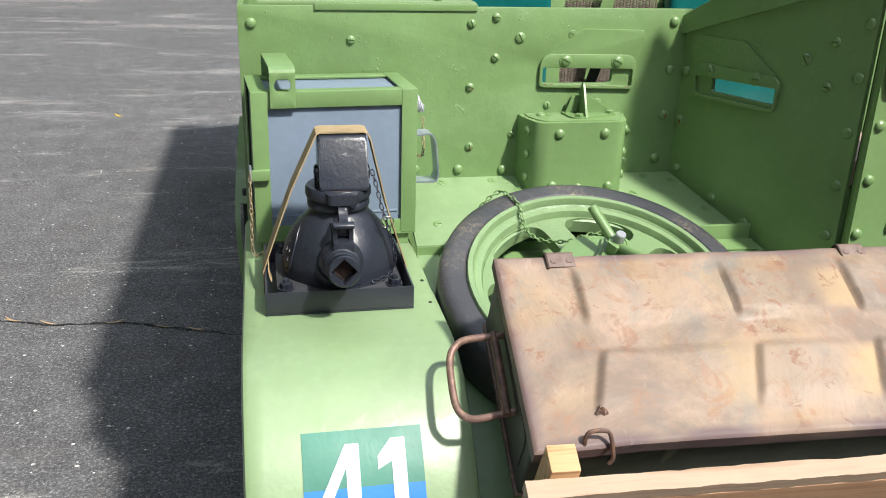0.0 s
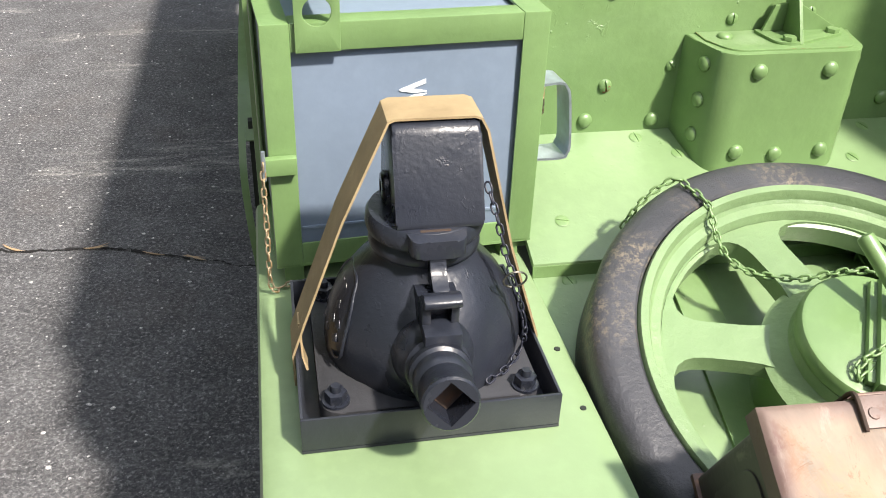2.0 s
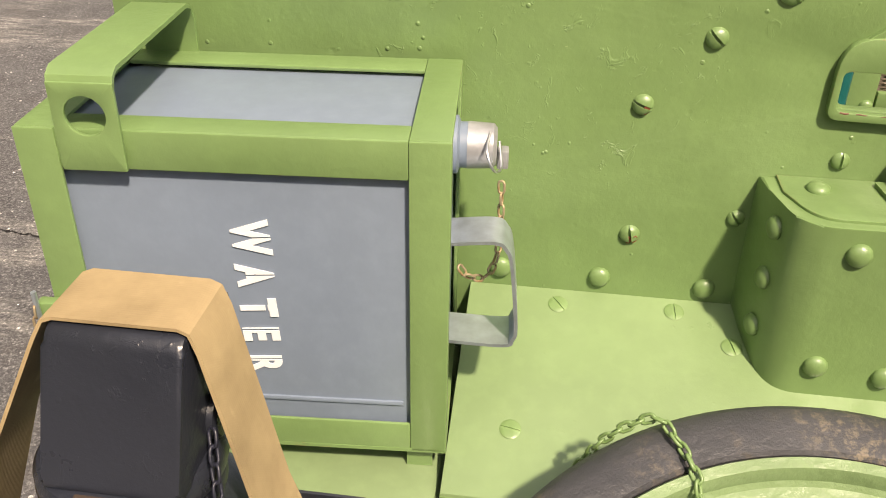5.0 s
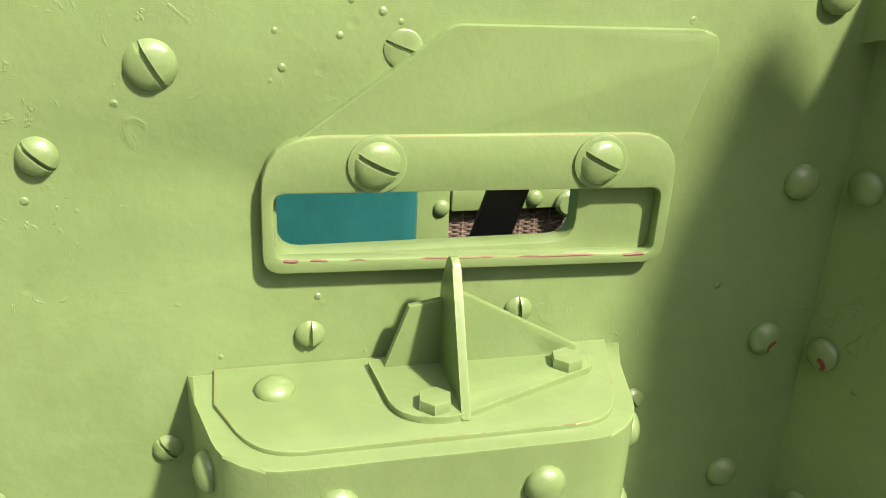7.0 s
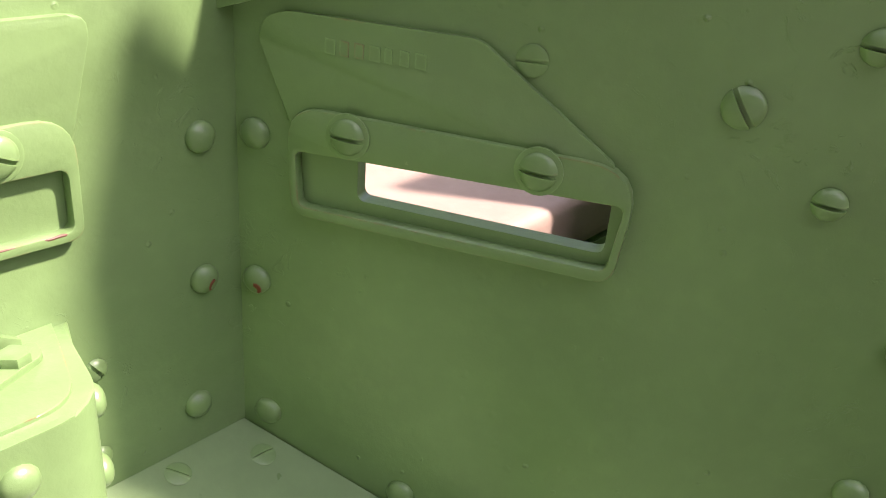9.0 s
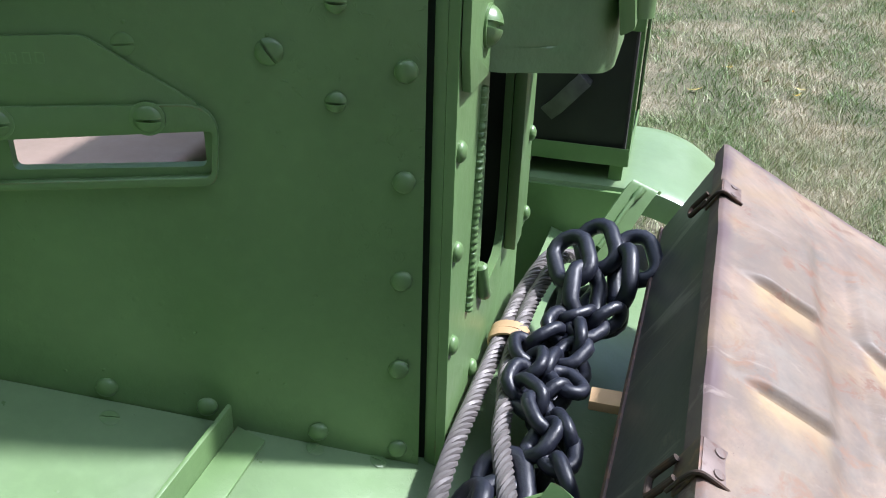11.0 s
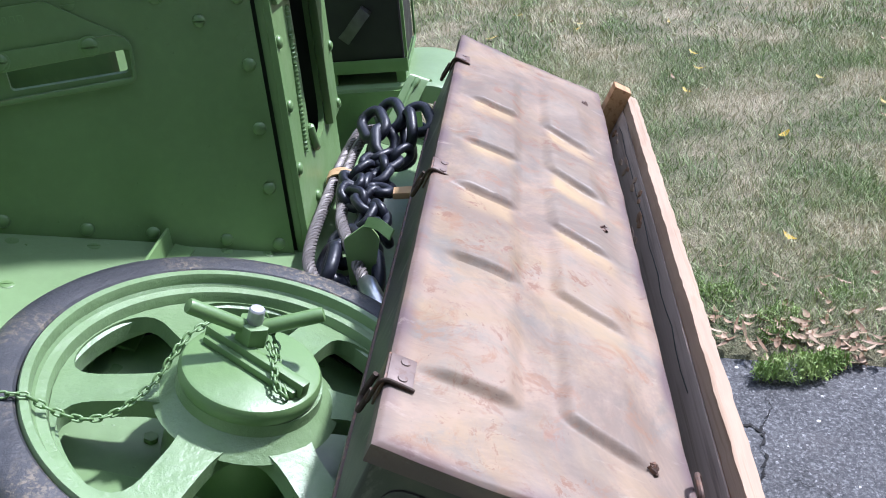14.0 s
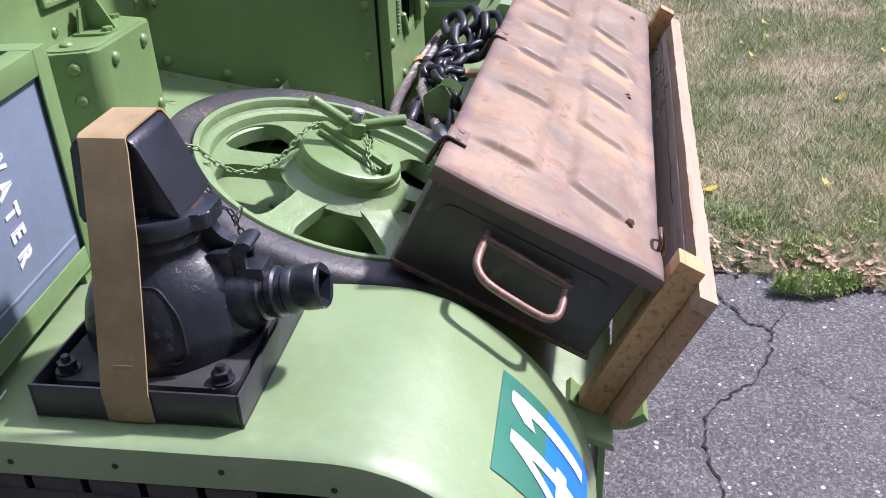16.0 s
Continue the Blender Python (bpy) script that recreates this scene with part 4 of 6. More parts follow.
# cast hood over the door
plan = rounded([(1.312, FY - 0.0008), (1.338, 1.560), (1.366, 1.525), (1.386, 1.497), (1.405, 1.482), (1.428, 1.476), (1.565, 1.476), (1.565, FY - 0.0008)], [0, 0.02, 0.02, 0.015, 0.015, 0.015, 0.01, 0], 4)
bm = bm_prism(plan, (1.198, 1.42), "z", 0.006)
bmesh.ops.subdivide_edges(bm, edges=[e for e in bm.edges if abs(e.verts[0].co.z - e.verts[1].co.z) > 0.1], cuts=26, use_grid_fill=True)
for v in bm.verts:
    if v.co.y < FY - 0.004 and 1.22 < v.co.z < 1.41:
        v.co.x += 0.0010 * math.sin(v.co.z * 420) + 0.0012 * noise.noise((v.co.z * 70, v.co.y * 30, 0))
    if v.co.z < 1.23:
        v.co.z += 0.014 * max(0.0, min(1.0, (1.40 - v.co.x) / 0.09))
hood = part("door_hood", bm, green_rough, vehicle, smooth=40)
part("hinge_plate", bm_prism(rounded([(1.224, 1.254), (1.234, 1.2155), (1.308, 1.213), (1.322, 1.42), (1.224, 1.42)], [0.003, 0.003, 0.004, 0, 0]), (1.5835, FY - 0.001), "y", 0.0015), green, hood)
part("hinge_bolt", slot_mesh("hinge_bolt", 0.0190, 0.014, 0.003, 0.005, green), None, hood, at=facing((1.293, 1.5840, 1.261), F, 1.2))
part("hinge_washer", bm_lathe([(0.0205, -0.0005), (0.0205, 0.0022), (0.0, 0.0024)], 24), green, hood, at=facing((1.293, 1.5833, 1.261), F))
part("latch_block", bm_box((1.376, 1.476, 1.300), (1.425, 1.520, 1.39), 0.004), green, hood)
part("latch_wedge", bm_prism(rounded([(1.4665, 1.316), (1.4815, 1.308), (1.4720, 1.238), (1.4580, 1.246)], 0.002), (1.394, 1.432), "x", 0.002), green, hood)
part("latch_pin", bm_rod((1.440, 1.4585, 1.250), (1.440, 1.4585, 1.320), 0.0165, 18), green, hood)
part("latch_knob", bm_rod((1.414, 1.4520, 1.330), (1.438, 1.4520, 1.330), 0.024, 20), green, hood)


# fenders
def fender(x0, x1, y_back):
    prof = [(y_back, 0.877), (1.9, 0.877), (1.7, 0.877), (1.56, 0.8775), (1.47, 0.878), (1.42, 0.8755), (1.385, 0.867), (1.35, 0.852), (1.31, 0.823), (1.275, 0.792), (1.245, 0.758), (1.218, 0.718), (1.197, 0.678), (1.182, 0.635), (1.173, 0.59), (1.169, 0.54), (1.168, 0.45)]
    path = [Vector((0, y, z)) for y, z in prof[:3]] + smooth_path([(0, y, z) for y, z in prof[3:]], 4)
    bm = bmesh.new()
    xs = [(x0, -0.045), (x0, -0.012), (x0 + 0.003, -0.004), (x0 + 0.010, -0.0005), (x0 + 0.03, 0), (x1 - 0.03, 0), (x1 - 0.010, -0.0005), (x1 - 0.003, -0.004), (x1, -0.012), (x1, -0.05)]
    rows = []
    for p, t, _, _ in frames_along(path):
        nn = Vector((0, -t.z, t.y))
        if nn.z < 0 or (abs(nn.z) < 0.05 and nn.y > 0):
            nn = -nn
        rows.append([bm.verts.new((x, p.y + nn.y * d, p.z + nn.z * d)) for x, d in xs])
    for a, b in zip(rows, rows[1:]):
        for i in range(len(xs) - 1):
            bm.faces.new((a[i], a[i + 1], b[i + 1], b[i]))
    return part("fender", bm, sky_lit_green, vehicle), path


fender_l, fender_path = fender(0.100, 0.430, 2.016)
fender(1.880, 2.204, 2.016)
part("hull_side", bm_box((0.106, WY + 0.014, 0.35), (0.118, 5.7, 1.312)), green, vehicle)
part("hull_side", bm_box((2.19, WY + 0.014, 0.35), (2.202, 5.7, 1.312)), green, vehicle)
part("hull_rear", bm_box((0.12, 5.688, 0.35), (2.188, 5.7, 1.312)), green, vehicle)
bm = bm_band(smooth_path([(0.086, 3.10, 0.850), (0.086, 2.76, 0.846), (0.086, 2.60, 0.836), (0.086, 2.51, 0.812), (0.085, 2.455, 0.768)], 6), (1, 0, 0), 0.034, 0.005)
guard = part("track_guard", bm, green, vehicle)
part("guard_flange", bm_band(smooth_path([(0.0745, 2.54, 0.823), (0.0715, 2.46, 0.772), (0.0705, 2.418, 0.710), (0.075, 2.402, 0.630), (0.083, 2.408, 0.530), (0.092, 2.42, 0.430)], 6), (1, 0, 0), 0.013, 0.010), green, guard)
# near-black panel paints the shade behind the flange
part("guard_lining", bm_box((0.084, 2.47, 0.36), (0.1055, 2.50, 0.800)), shade_black, guard)
part("fender_web", bm_box((0.4282, 1.44, 0.40), (0.4312, 2.016, 0.862)), green, vehicle)
part("fender_web", bm_box((1.872, 1.44, 0.40), (1.879, 2.016, 0.868)), green, vehicle)
part("nose_plate", bm_box((0.44, 1.16, 0.35), (1.86, 1.17, 0.627)), green, vehicle)
part("belly_plate", bm_box((0.44, 1.21, 0.36), (1.86, 5.6, 0.372)), shade_black, vehicle)
shoe_me = mesh_of("track_shoe", bm_box((-0.130, -0.030, -0.012), (0.130, 0.030, 0.012), 0.004), black_paint, 40)
stud_me = hex_mesh("shoe_bolt", 0.010, 0.010, black_paint)
for x in (0.280, 2.020):
    tr = part("track", bm_prism(rounded([(1.34, 0.42), (1.62, 0.0), (5.15, 0.0), (5.45, 0.40), (5.25, 0.755), (1.55, 0.755), (1.34, 0.60)], [0.1, 0.15, 0.15, 0.15, 0.12, 0.1, 0.1]), (x - 0.125, x + 0.125), "x", 0.01), black_paint, vehicle, "dark steel track run")
    for k in range(10):
        part("track_shoe", shoe_me, None, tr, at=Matrix.Translation((x, 1.57 + 0.068 * k, 0.768)))
        for d in (-0.145, -0.10):
            part("shoe_bolt", stud_me, None, tr, at=facing((x + d * 0.82, 1.57 + 0.068 * k, 0.780), (0, 0, 1), k))
# holes are flat discs with their inner shade painted near-black
hole_me = mesh_of("hole_disc", bm_lathe([(0, 0.0008), (0.0032, 0.0008), (0.0038, -0.001)], 10), shade_black, 30)
for y, z in ((1.775, 0.849), (1.660, 0.853), (1.548, 0.855), (1.435, 0.842)):
    part("screw_hole", hole_me, None, fender_l, at=facing((0.0997, y, z), (-1, 0, 0)))
for x, y in ((0.413, 1.556), (0.415, 1.650)):
    part("screw_hole", hole_me, None, fender_l, at=facing((x, y, 0.8773), (0, 0, 1)))
# far corner of the hull behind the second fender
part("front_plate", bm_box((1.632, WY, 0.84), (2.188, WY + 0.013, 1.312)), green, vehicle)
part("bay_side", bm_box((1.606, FY + 0.029, 0.80), (1.616, 1.80, 1.73)), green, vehicle)
part("bay_roof", bm_prism([(1.20, 1.80), (1.29, 1.64), (1.617, 1.622), (1.617, 1.80)], (1.718, 1.73), "z"), green, vehicle)

# inside of the compartment
part("bulkhead", bm_box((0.119, 2.64, 0.38), (2.188, 2.652, 1.30)), green, vehicle)
part("bulkhead_post", bm_box((0.930, 2.612, 0.5), (0.974, 2.639, 1.318), 0.003), green, vehicle)
part("bulkhead_bar", bm_band([Vector((1.06, 2.595, 1.06)), Vector((1.085, 2.595, 1.24)), Vector((1.10, 2.595, 1.318))], (1, 0, 0), 0.036, 0.006), green, vehicle)
part("rivet", rivet_me, None, vehicle, at=facing((0.963, 2.612, 0.943), F))
rail = part("bulkhead_rail", bm_box((0.976, 2.611, 0.937), (1.25, 2.624, 0.966), 0.003), green, vehicle)
part("rail_bolt", bm_lathe([(0.017, 0.0), (0.017, 0.006), (0.013, 0.010), (0.0, 0.011)], 20), green, rail, at=facing((1.130, 2.611, 0.944), F))
part("rivet", rivet_me, None, rail, at=facing((1.085, 2.611, 0.952), F))
tagged(part("seat_cushion", bm_box((0.537, 2.575, 0.70), (0.928, 2.639, 1.305), 0.024, seg=5), teal_vinyl), "teal vinyl back cushion on the bulkhead", "cushion", group="back cushions")
tagged(part("seat_cushion", bm_box((1.27, 2.575, 0.955), (1.82, 2.639, 1.305), 0.024, seg=5), teal_vinyl), "teal vinyl back cushion above the bench", "cushion", group="back cushions")
for x0, x1 in ((0.976, 1.112), (1.114, 1.25)):
    bm = bmesh.new()
    n = 150
    for i in range(n):
        z = 0.80 + 0.48 * i / n
        path = [Vector((x0 + (x1 - x0) * k / 14, 2.628 + 0.0016 * (1 if (k + i) % 2 else -1), z)) for k in range(15)]
        bm_tube(path, 0.0015, 4, bm=bm)
    for k in range(0, 15, 2):
        bm_rod((x0 + (x1 - x0) * k / 14, 2.628, 0.79), (x0 + (x1 - x0) * k / 14, 2.628, 1.285), 0.0022, 5, bm=bm)
    tagged(part("wicker_panel", bm, wicker), "brown woven wicker seat back inside the vehicle", "wicker panel", group="wicker seat backs")
tagged(part("webbing_strap", bm_band([Vector((0.884, 2.046, 1.26)), Vector((0.8565, 2.046, 1.17)), Vector((0.836, 2.048, 1.10)), Vector((0.80, 2.06, 0.85)), Vector((0.78, 2.10, 0.39))], (1, 0, 0), 0.024, 0.003), black_strap), "black webbing strap hanging inside the compartment", "strap")
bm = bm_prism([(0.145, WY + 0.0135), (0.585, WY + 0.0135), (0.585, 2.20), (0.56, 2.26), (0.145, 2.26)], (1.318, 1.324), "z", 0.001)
flap = tagged(part("hatch_flap", bm, sky_lit_green), "green painted steel flap resting on the plate top", "flap")
part("hex_bolt", hexb, None, flap, at=facing((0.51, 2.051, 1.3245), (0, 0, 1), 0.4))
part("flap_edge", bm_box((0.255, WY - 0.004, 1.308), (0.585, WY + 0.0125, 1.322), 0.002), green, vehicle)
tagged(part("plywood_sheet", bm_box((0.20, 2.30, 1.301), (0.40, 2.58, 1.315), 0.001), pine), "pale plywood sheet inside the compartment", "plywood")
bp = part("bench_cushion", bm_box((1.22, 2.10, 0.87), (1.80, 2.56, 0.95), 0.02, seg=4), beige_board)
part("bench_frame", bm_box((1.22, 2.10, 0.38), (1.80, 2.56, 0.868)), green, vehicle)
tagged(bp, "beige leather bench cushion inside the driver's bay", "cushion")


# can racks
RACK_TURN = Matrix.Translation((0.126, 1.81, 0)) @ Matrix.Rotation(radians(4.3), 4, "Z") @ Matrix.Translation((-0.126, -1.81, 0))


def rack(x0, x1, y0, y1, z0, z1, parent_name, turn=None, t=0.030):
    w = 0.0035
    holder = part(parent_name, bm_box((x0, y0, z0), (x1, y1, z0 + w)), green, vehicle, at=turn)
    bm = bmesh.new()
    # front angle frame, mitred by overlap with a step of depth
    for lo, hi in (((x0, y0, z0 + 0.0), (x0 + t, y0 + w, z1)), ((x1 - t, y0, z0), (x1, y0 + w, z1)), ((x0 + t, y0 + 0.0004, z1 - t), (x1 - t, y0 + w, z1)), ((x0 + t, y0 + 0.0004, z0), (x1 - t, y0 + w, z0 + t))):
        bm_box(lo, hi, 0.0016, bm)
    for lo, hi in (((x0, y0 + w, z1 - w), (x0 + t, y1, z1)), ((x1 - t, y0 + w, z1 - w), (x1, y1, z1)), ((x0 + t, y0 + w, z1 - w - 0.0004), (x1 - t, y0 + t, z1 - 0.0004)), ((x0 + t, y1 - t, z1 - w - 0.0004), (x1 - t, y1, z1 - 0.0004))):
        bm_box(lo, hi, 0.0016, bm)
    for lo, hi in (((x0, y0 + w, z0 + w), (x0 + w, y0 + t * 0.55, z1 - w)), ((x1 - w, y0 + w, z0 + w), (x1, y0 + t * 0.55, z1 - w)), ((x0, y1 - t * 0.6, z0 + w), (x0 + w, y1, z1 - w)), ((x1 - w, y1 - t * 0.6, z0 + w), (x1, y1, z1 - w)), ((x0 + w, y1 - w, z0 + w), (x0 + t, y1, z1 - w)), ((x1 - t, y1 - w, z0 + w), (x1 - w, y1, z1 - w))):
        bm_box(lo, hi, 0.0016, bm)
    part("angle_frame", bm, green, holder)
    return holder


rk = rack(0.126, 0.434, 1.810, 1.985, 0.902, 1.187, "can_rack", RACK_TURN)
for x in (0.135, 0.40):
    part("rack_foot", bm_box((x, 1.82, 0.8775), (x + 0.022, 1.98, 0.9015)), green, rk)
ring_hole = [(0.1835 + 0.0145 * math.cos(2 * math.pi * k / 28), 1.199 + 0.0145 * math.sin(2 * math.pi * k / 28)) for k in range(28)]
part("hasp_plate", bevel_sharp(slotted_plate([(0.1605, 1.158), (0.2065, 1.158), (0.2065, 1.2230), (0.1605, 1.2230)], ring_hole, 1.8045, 1.8080), 0.0006), green, rk)
bm = bm_band([Vector((0.1835, 1.8065, 1.2195)), Vector((0.1835, 1.8090, 1.2260)), Vector((0.1835, 1.8160, 1.2300)), Vector((0.1835, 1.968, 1.230)), Vector((0.1835, 1.978, 1.226)), Vector((0.1835, 1.984, 1.215)), Vector((0.1835, 1.984, 1.186))], (1, 0, 0), 0.046, 0.0035)
part("hasp_loop", bm, green, rk)
part("hasp_lug", bm_box((0.117, 1.798, 1.026), (0.155, 1.8085, 1.046), 0.002), green, rk)

part("hasp_pin", bm_rod((0.1195, 1.7955, 1.024), (0.1195, 1.7955, 1.058), 0.0022, 10), galvanised, rk, "bright steel pin")

can = thing("water_can", "grey painted steel water can strapped in a green rack", "water can", at=RACK_TURN)
body_bm = bm_box((0.133, 1.8175, 0.908), (0.4285, 1.977, 1.180), 0.012, seg=3)
part("body", body_bm, grey_paint, can)
part("lower_seam", bm_box((0.158, 1.8155, 0.947), (0.398, 1.8180, 0.951), 0.001), grey_paint, can)
cap_m = facing((0.4295, 1.925, 1.135), (1, 0, 0))
part("neck", bm_lathe([(0.024, -0.002), (0.024, 0.004), (0.019, 0.006), (0.019, 0.014)], 26), grey_paint, can, at=cap_m)
cap = part("cap", bm_lathe([(0.0, 0.036), (0.015, 0.036), (0.0185, 0.033), (0.0195, 0.012), (0.0, 0.012)], 26), cap_steel, can, "grey cap with a locking wire", at=cap_m)
part("cap_lug", bm_box((-0.007, -0.018, 0.0362), (0.007, -0.002, 0.046), 0.002), cap_steel, cap)
part("wire_clip", bm_tube(smooth_path([(-0.004, 0.006, 0.038), (-0.02, -0.010, 0.040), (-0.034, -0.006, 0.034), (-0.03, 0.008, 0.028), (-0.01, 0.016, 0.030)], 5), 0.0011, 6), bright_steel, cap)
hp = [Vector(p) for p in ((0.4285, 1.862, 1.088), (0.466, 1.862, 1.091), (0.476, 1.862, 1.085), (0.481, 1.862, 1.070), (0.487, 1.862, 1.014), (0.485, 1.862, 1.000), (0.477, 1.862, 0.994), (0.4285, 1.862, 0.996))]
part("handle", bm_band(smooth_path(hp, 5), (0, 1, 0), 0.040, 0.003), galvanised, can, "bare metal strap handle")


def stencil(word, size, squeeze=1.0):
    cu = bpy.data.curves.new("lettering", "FONT")
    cu.body, cu.size, cu.align_x, cu.align_y = word, size, "CENTER", "CENTER"
    cu.offset = 0.0013
    ob = bpy.data.objects.new("lettering", cu)
    scene.collection.objects.link(ob)
    bpy.context.view_layer.update()
    me = bpy.data.meshes.new_from_object(ob.evaluated_get(bpy.context.evaluated_depsgraph_get()))
    bpy.data.objects.remove(ob)
    bm = bmesh.new()
    bm.from_mesh(me)
    bpy.data.meshes.remove(me)
    return bm


LETTERS = (("W", 1.1015, "x", 0.0), ("A", 1.0685, "x", 0.0), ("T", 1.0385, "y", 0.0062), ("E", 1.0135, "x", -0.0045), ("R", 0.9845, "x", -0.0042))
for ch, z, way_, where in LETTERS:
    bm = stencil(ch, 0.030)
    axis = Vector((1, 0, 0)) if way_ == "x" else Vector((0, 1, 0))
    for side in (-1, 1):
        bmesh.ops.bisect_plane(bm, geom=bm.verts[:] + bm.edges[:] + bm.faces[:], plane_co=axis * (where + side * 0.0008), plane_no=axis)
    gone = [fc for fc in bm.faces if abs(fc.calc_center_median().dot(axis) - where) < 0.0008]
    bmesh.ops.delete(bm, geom=gone, context="FACES")
    ext = bmesh.ops.extrude_face_region(bm, geom=bm.faces[:])
    bmesh.ops.translate(bm, verts=[v for v in ext["geom"] if isinstance(v, bmesh.types.BMVert)], vec=(0, 0, 0.0006))
    cx = 0.2838
    part("letter", bm, white_paint, can, at=Matrix.Translation((cx, 1.8168, z)) @ pose(0, 0, 0, 90, 0, 0) @ Matrix.Rotation(radians(-90 + 4), 4, "Z") @ Matrix.Diagonal((0.88, 1.28, 1, 1)))

small_link = link_mesh("small_link", 0.0135, 0.0075, 0.0011, rust_chain, 5, 4)
cap_chain = thing("cap_chain", "thin rusty chain hanging from the can cap", "chain")
lay_chain(cap_chain, small_link, [(0.462, 1.938, 1.108), (0.463, 1.935, 1.075), (0.462, 1.925, 1.045), (0.455, 1.905, 1.037), (0.442, 1.89, 1.045), (0.432, 1.885, 1.06)], 0.0105)
pin_chain = thing("pin_chain", "thin rusty chain hanging beside the can rack", "chain")
lay_chain(pin_chain, small_link, [(0.1195, 1.794, 1.045), (0.1185, 1.792, 1.010), (0.1185, 1.791, 0.970), (0.1175, 1.791, 0.925), (0.1175, 1.793, 0.894), (0.122, 1.796, 0.8830), (0.130, 1.802, 0.8825), (0.139, 1.807, 0.8825)], 0.0100)
part("wire_tail", bm_tube(smooth_path([(0.138, 1.807, 0.8820), (0.150, 1.810, 0.8835), (0.170, 1.8135, 0.8830)], 5), 0.0010, 6), bright_steel, pin_chain)

# second can on the far fender
rk2 = rack(1.900, 2.190, 1.462, 1.660, 0.905, 1.150, "can_rack", t=0.012)
part("side_rail", bm_box((1.8965, 1.463, 0.9055), (1.8995, 1.659, 0.936), 0.0006), green, rk2)
part("side_rail", bm_box((1.8965, 1.463, 1.128), (1.8995, 1.659, 1.150), 0.0006), green, rk2)
for y in (1.47, 1.63):
    part("rack_foot", bm_box((1.905, y, 0.8775), (2.18, y + 0.022, 0.9045)), green, rk2)
can2 = thing("fuel_can", "dark painted steel can in a green rack", "can")
part("body", bm_box((1.9045, 1.470, 0.911), (2.184, 1.650, 1.143), 0.010, seg=3), dark_can, can2)
hp = [Vector(p) for p in ((1.904, 1.60, 0.985), (1.875, 1.60, 0.99), (1.868, 1.585, 1.005), (1.868, 1.555, 1.04), (1.875, 1.545, 1.05), (1.904, 1.545, 1.05))]
part("handle", bm_band(hp, (0, 0.76, 0.65), 0.026, 0.003), worn_steel, can2, "dull metal strap handle")
strap_bar = part("box_bracket", bm_band(smooth_path([(1.792, 1.424, 0.918), (1.782, 1.429, 0.923), (1.768, 1.438, 0.914), (1.745, 1.452, 0.894), (1.715, 1.469, 0.868), (1.680, 1.490, 0.840), (1.66, 1.50, 0.82)], 5), (0.28, -0.86, -0.43), 0.046, 0.005), green, vehicle)
part("bracket_rod", bm_tube(smooth_path([(1.772, 1.432, 0.923), (1.745, 1.449, 0.904), (1.715, 1.466, 0.878), (1.690, 1.482, 0.856)], 5), [0.007] * 3 + [0.0038] * 13, 10), green, strap_bar)

# tactical number panel on the curved fender front
fp = [p for p in fender_path if 1.15 < p.y < 1.47]
arc = [0.0]
for a, b in zip(fp, fp[1:]):
    arc.append(arc[-1] + (b - a).length)
start = next(s for s, p in zip(arc, fp) if p.y < 1.297)


def on_fender(x, s, lift):
    s = start + s
    i = max(1, next((j for j in range(1, len(arc)) if arc[j] >= s), len(arc) - 1))
    f = (s - arc[i - 1]) / (arc[i] - arc[i - 1])
    p = fp[i - 1].lerp(fp[i], f)
    t = (fp[i] - fp[i - 1]).normalized()
    nn = Vector((0, t.z, -t.y))
    if nn.z < 0:
        nn = -nn
    return Vector((x, p.y, p.z)) + nn * lift


def decal(name, x0, x1, s0, s1, mat, lift):
    bm = bmesh.new()
    rows = []
    for i in range(13):
        s = s0 + (s1 - s0) * i / 12
        rows.append([bm.verts.new(on_fender(x, s, lift)) for x in (x0, x1)])
    for a, b in zip(rows, rows[1:]):
        bm.faces.new((a[0], a[1], b[1], b[0]))
    return part(name, bm, mat, fender_l)


decal("number_panel", 0.181, 0.351, 0.0, 0.080, teal_decal, 0.0012)
decal("number_panel", 0.181, 0.351, 0.080, 0.190, blue_decal, 0.0012)


def digit(outline_loops, name):
    bm = bmesh.new()
    for loop in outline_loops:
        bm.faces.new([bm.verts.new((x, y, 0)) for x, y in loop])
    for k in range(1, 14):
        g = bm.verts[:] + bm.edges[:] + bm.faces[:]
        bmesh.ops.bisect_plane(bm, geom=g, plane_co=(0, 0.0125 * k, 0), plane_no=(0, 1, 0))
    for v in bm.verts:
        v.co = on_fender(v.co.x, v.co.y, 0.0024)
    return part(name, bm, white_paint, fender_l)


digit([[(0.241, 0.020), (0.260, 0.020), (0.260, 0.165), (0.241, 0.165)], [(0.241, 0.020), (0.241, 0.052), (0.217, 0.102), (0.200, 0.102)], [(0.200, 0.102), (0.241, 0.102), (0.241, 0.124), (0.200, 0.124)], [(0.260, 0.102), (0.272, 0.102), (0.272, 0.124), (0.260, 0.124)]], "numeral")
digit([[(0.306, 0.016), (0.326, 0.016), (0.326, 0.165), (0.306, 0.165)], [(0.306, 0.016), (0.306, 0.048), (0.286, 0.058), (0.286, 0.040)]], "numeral")

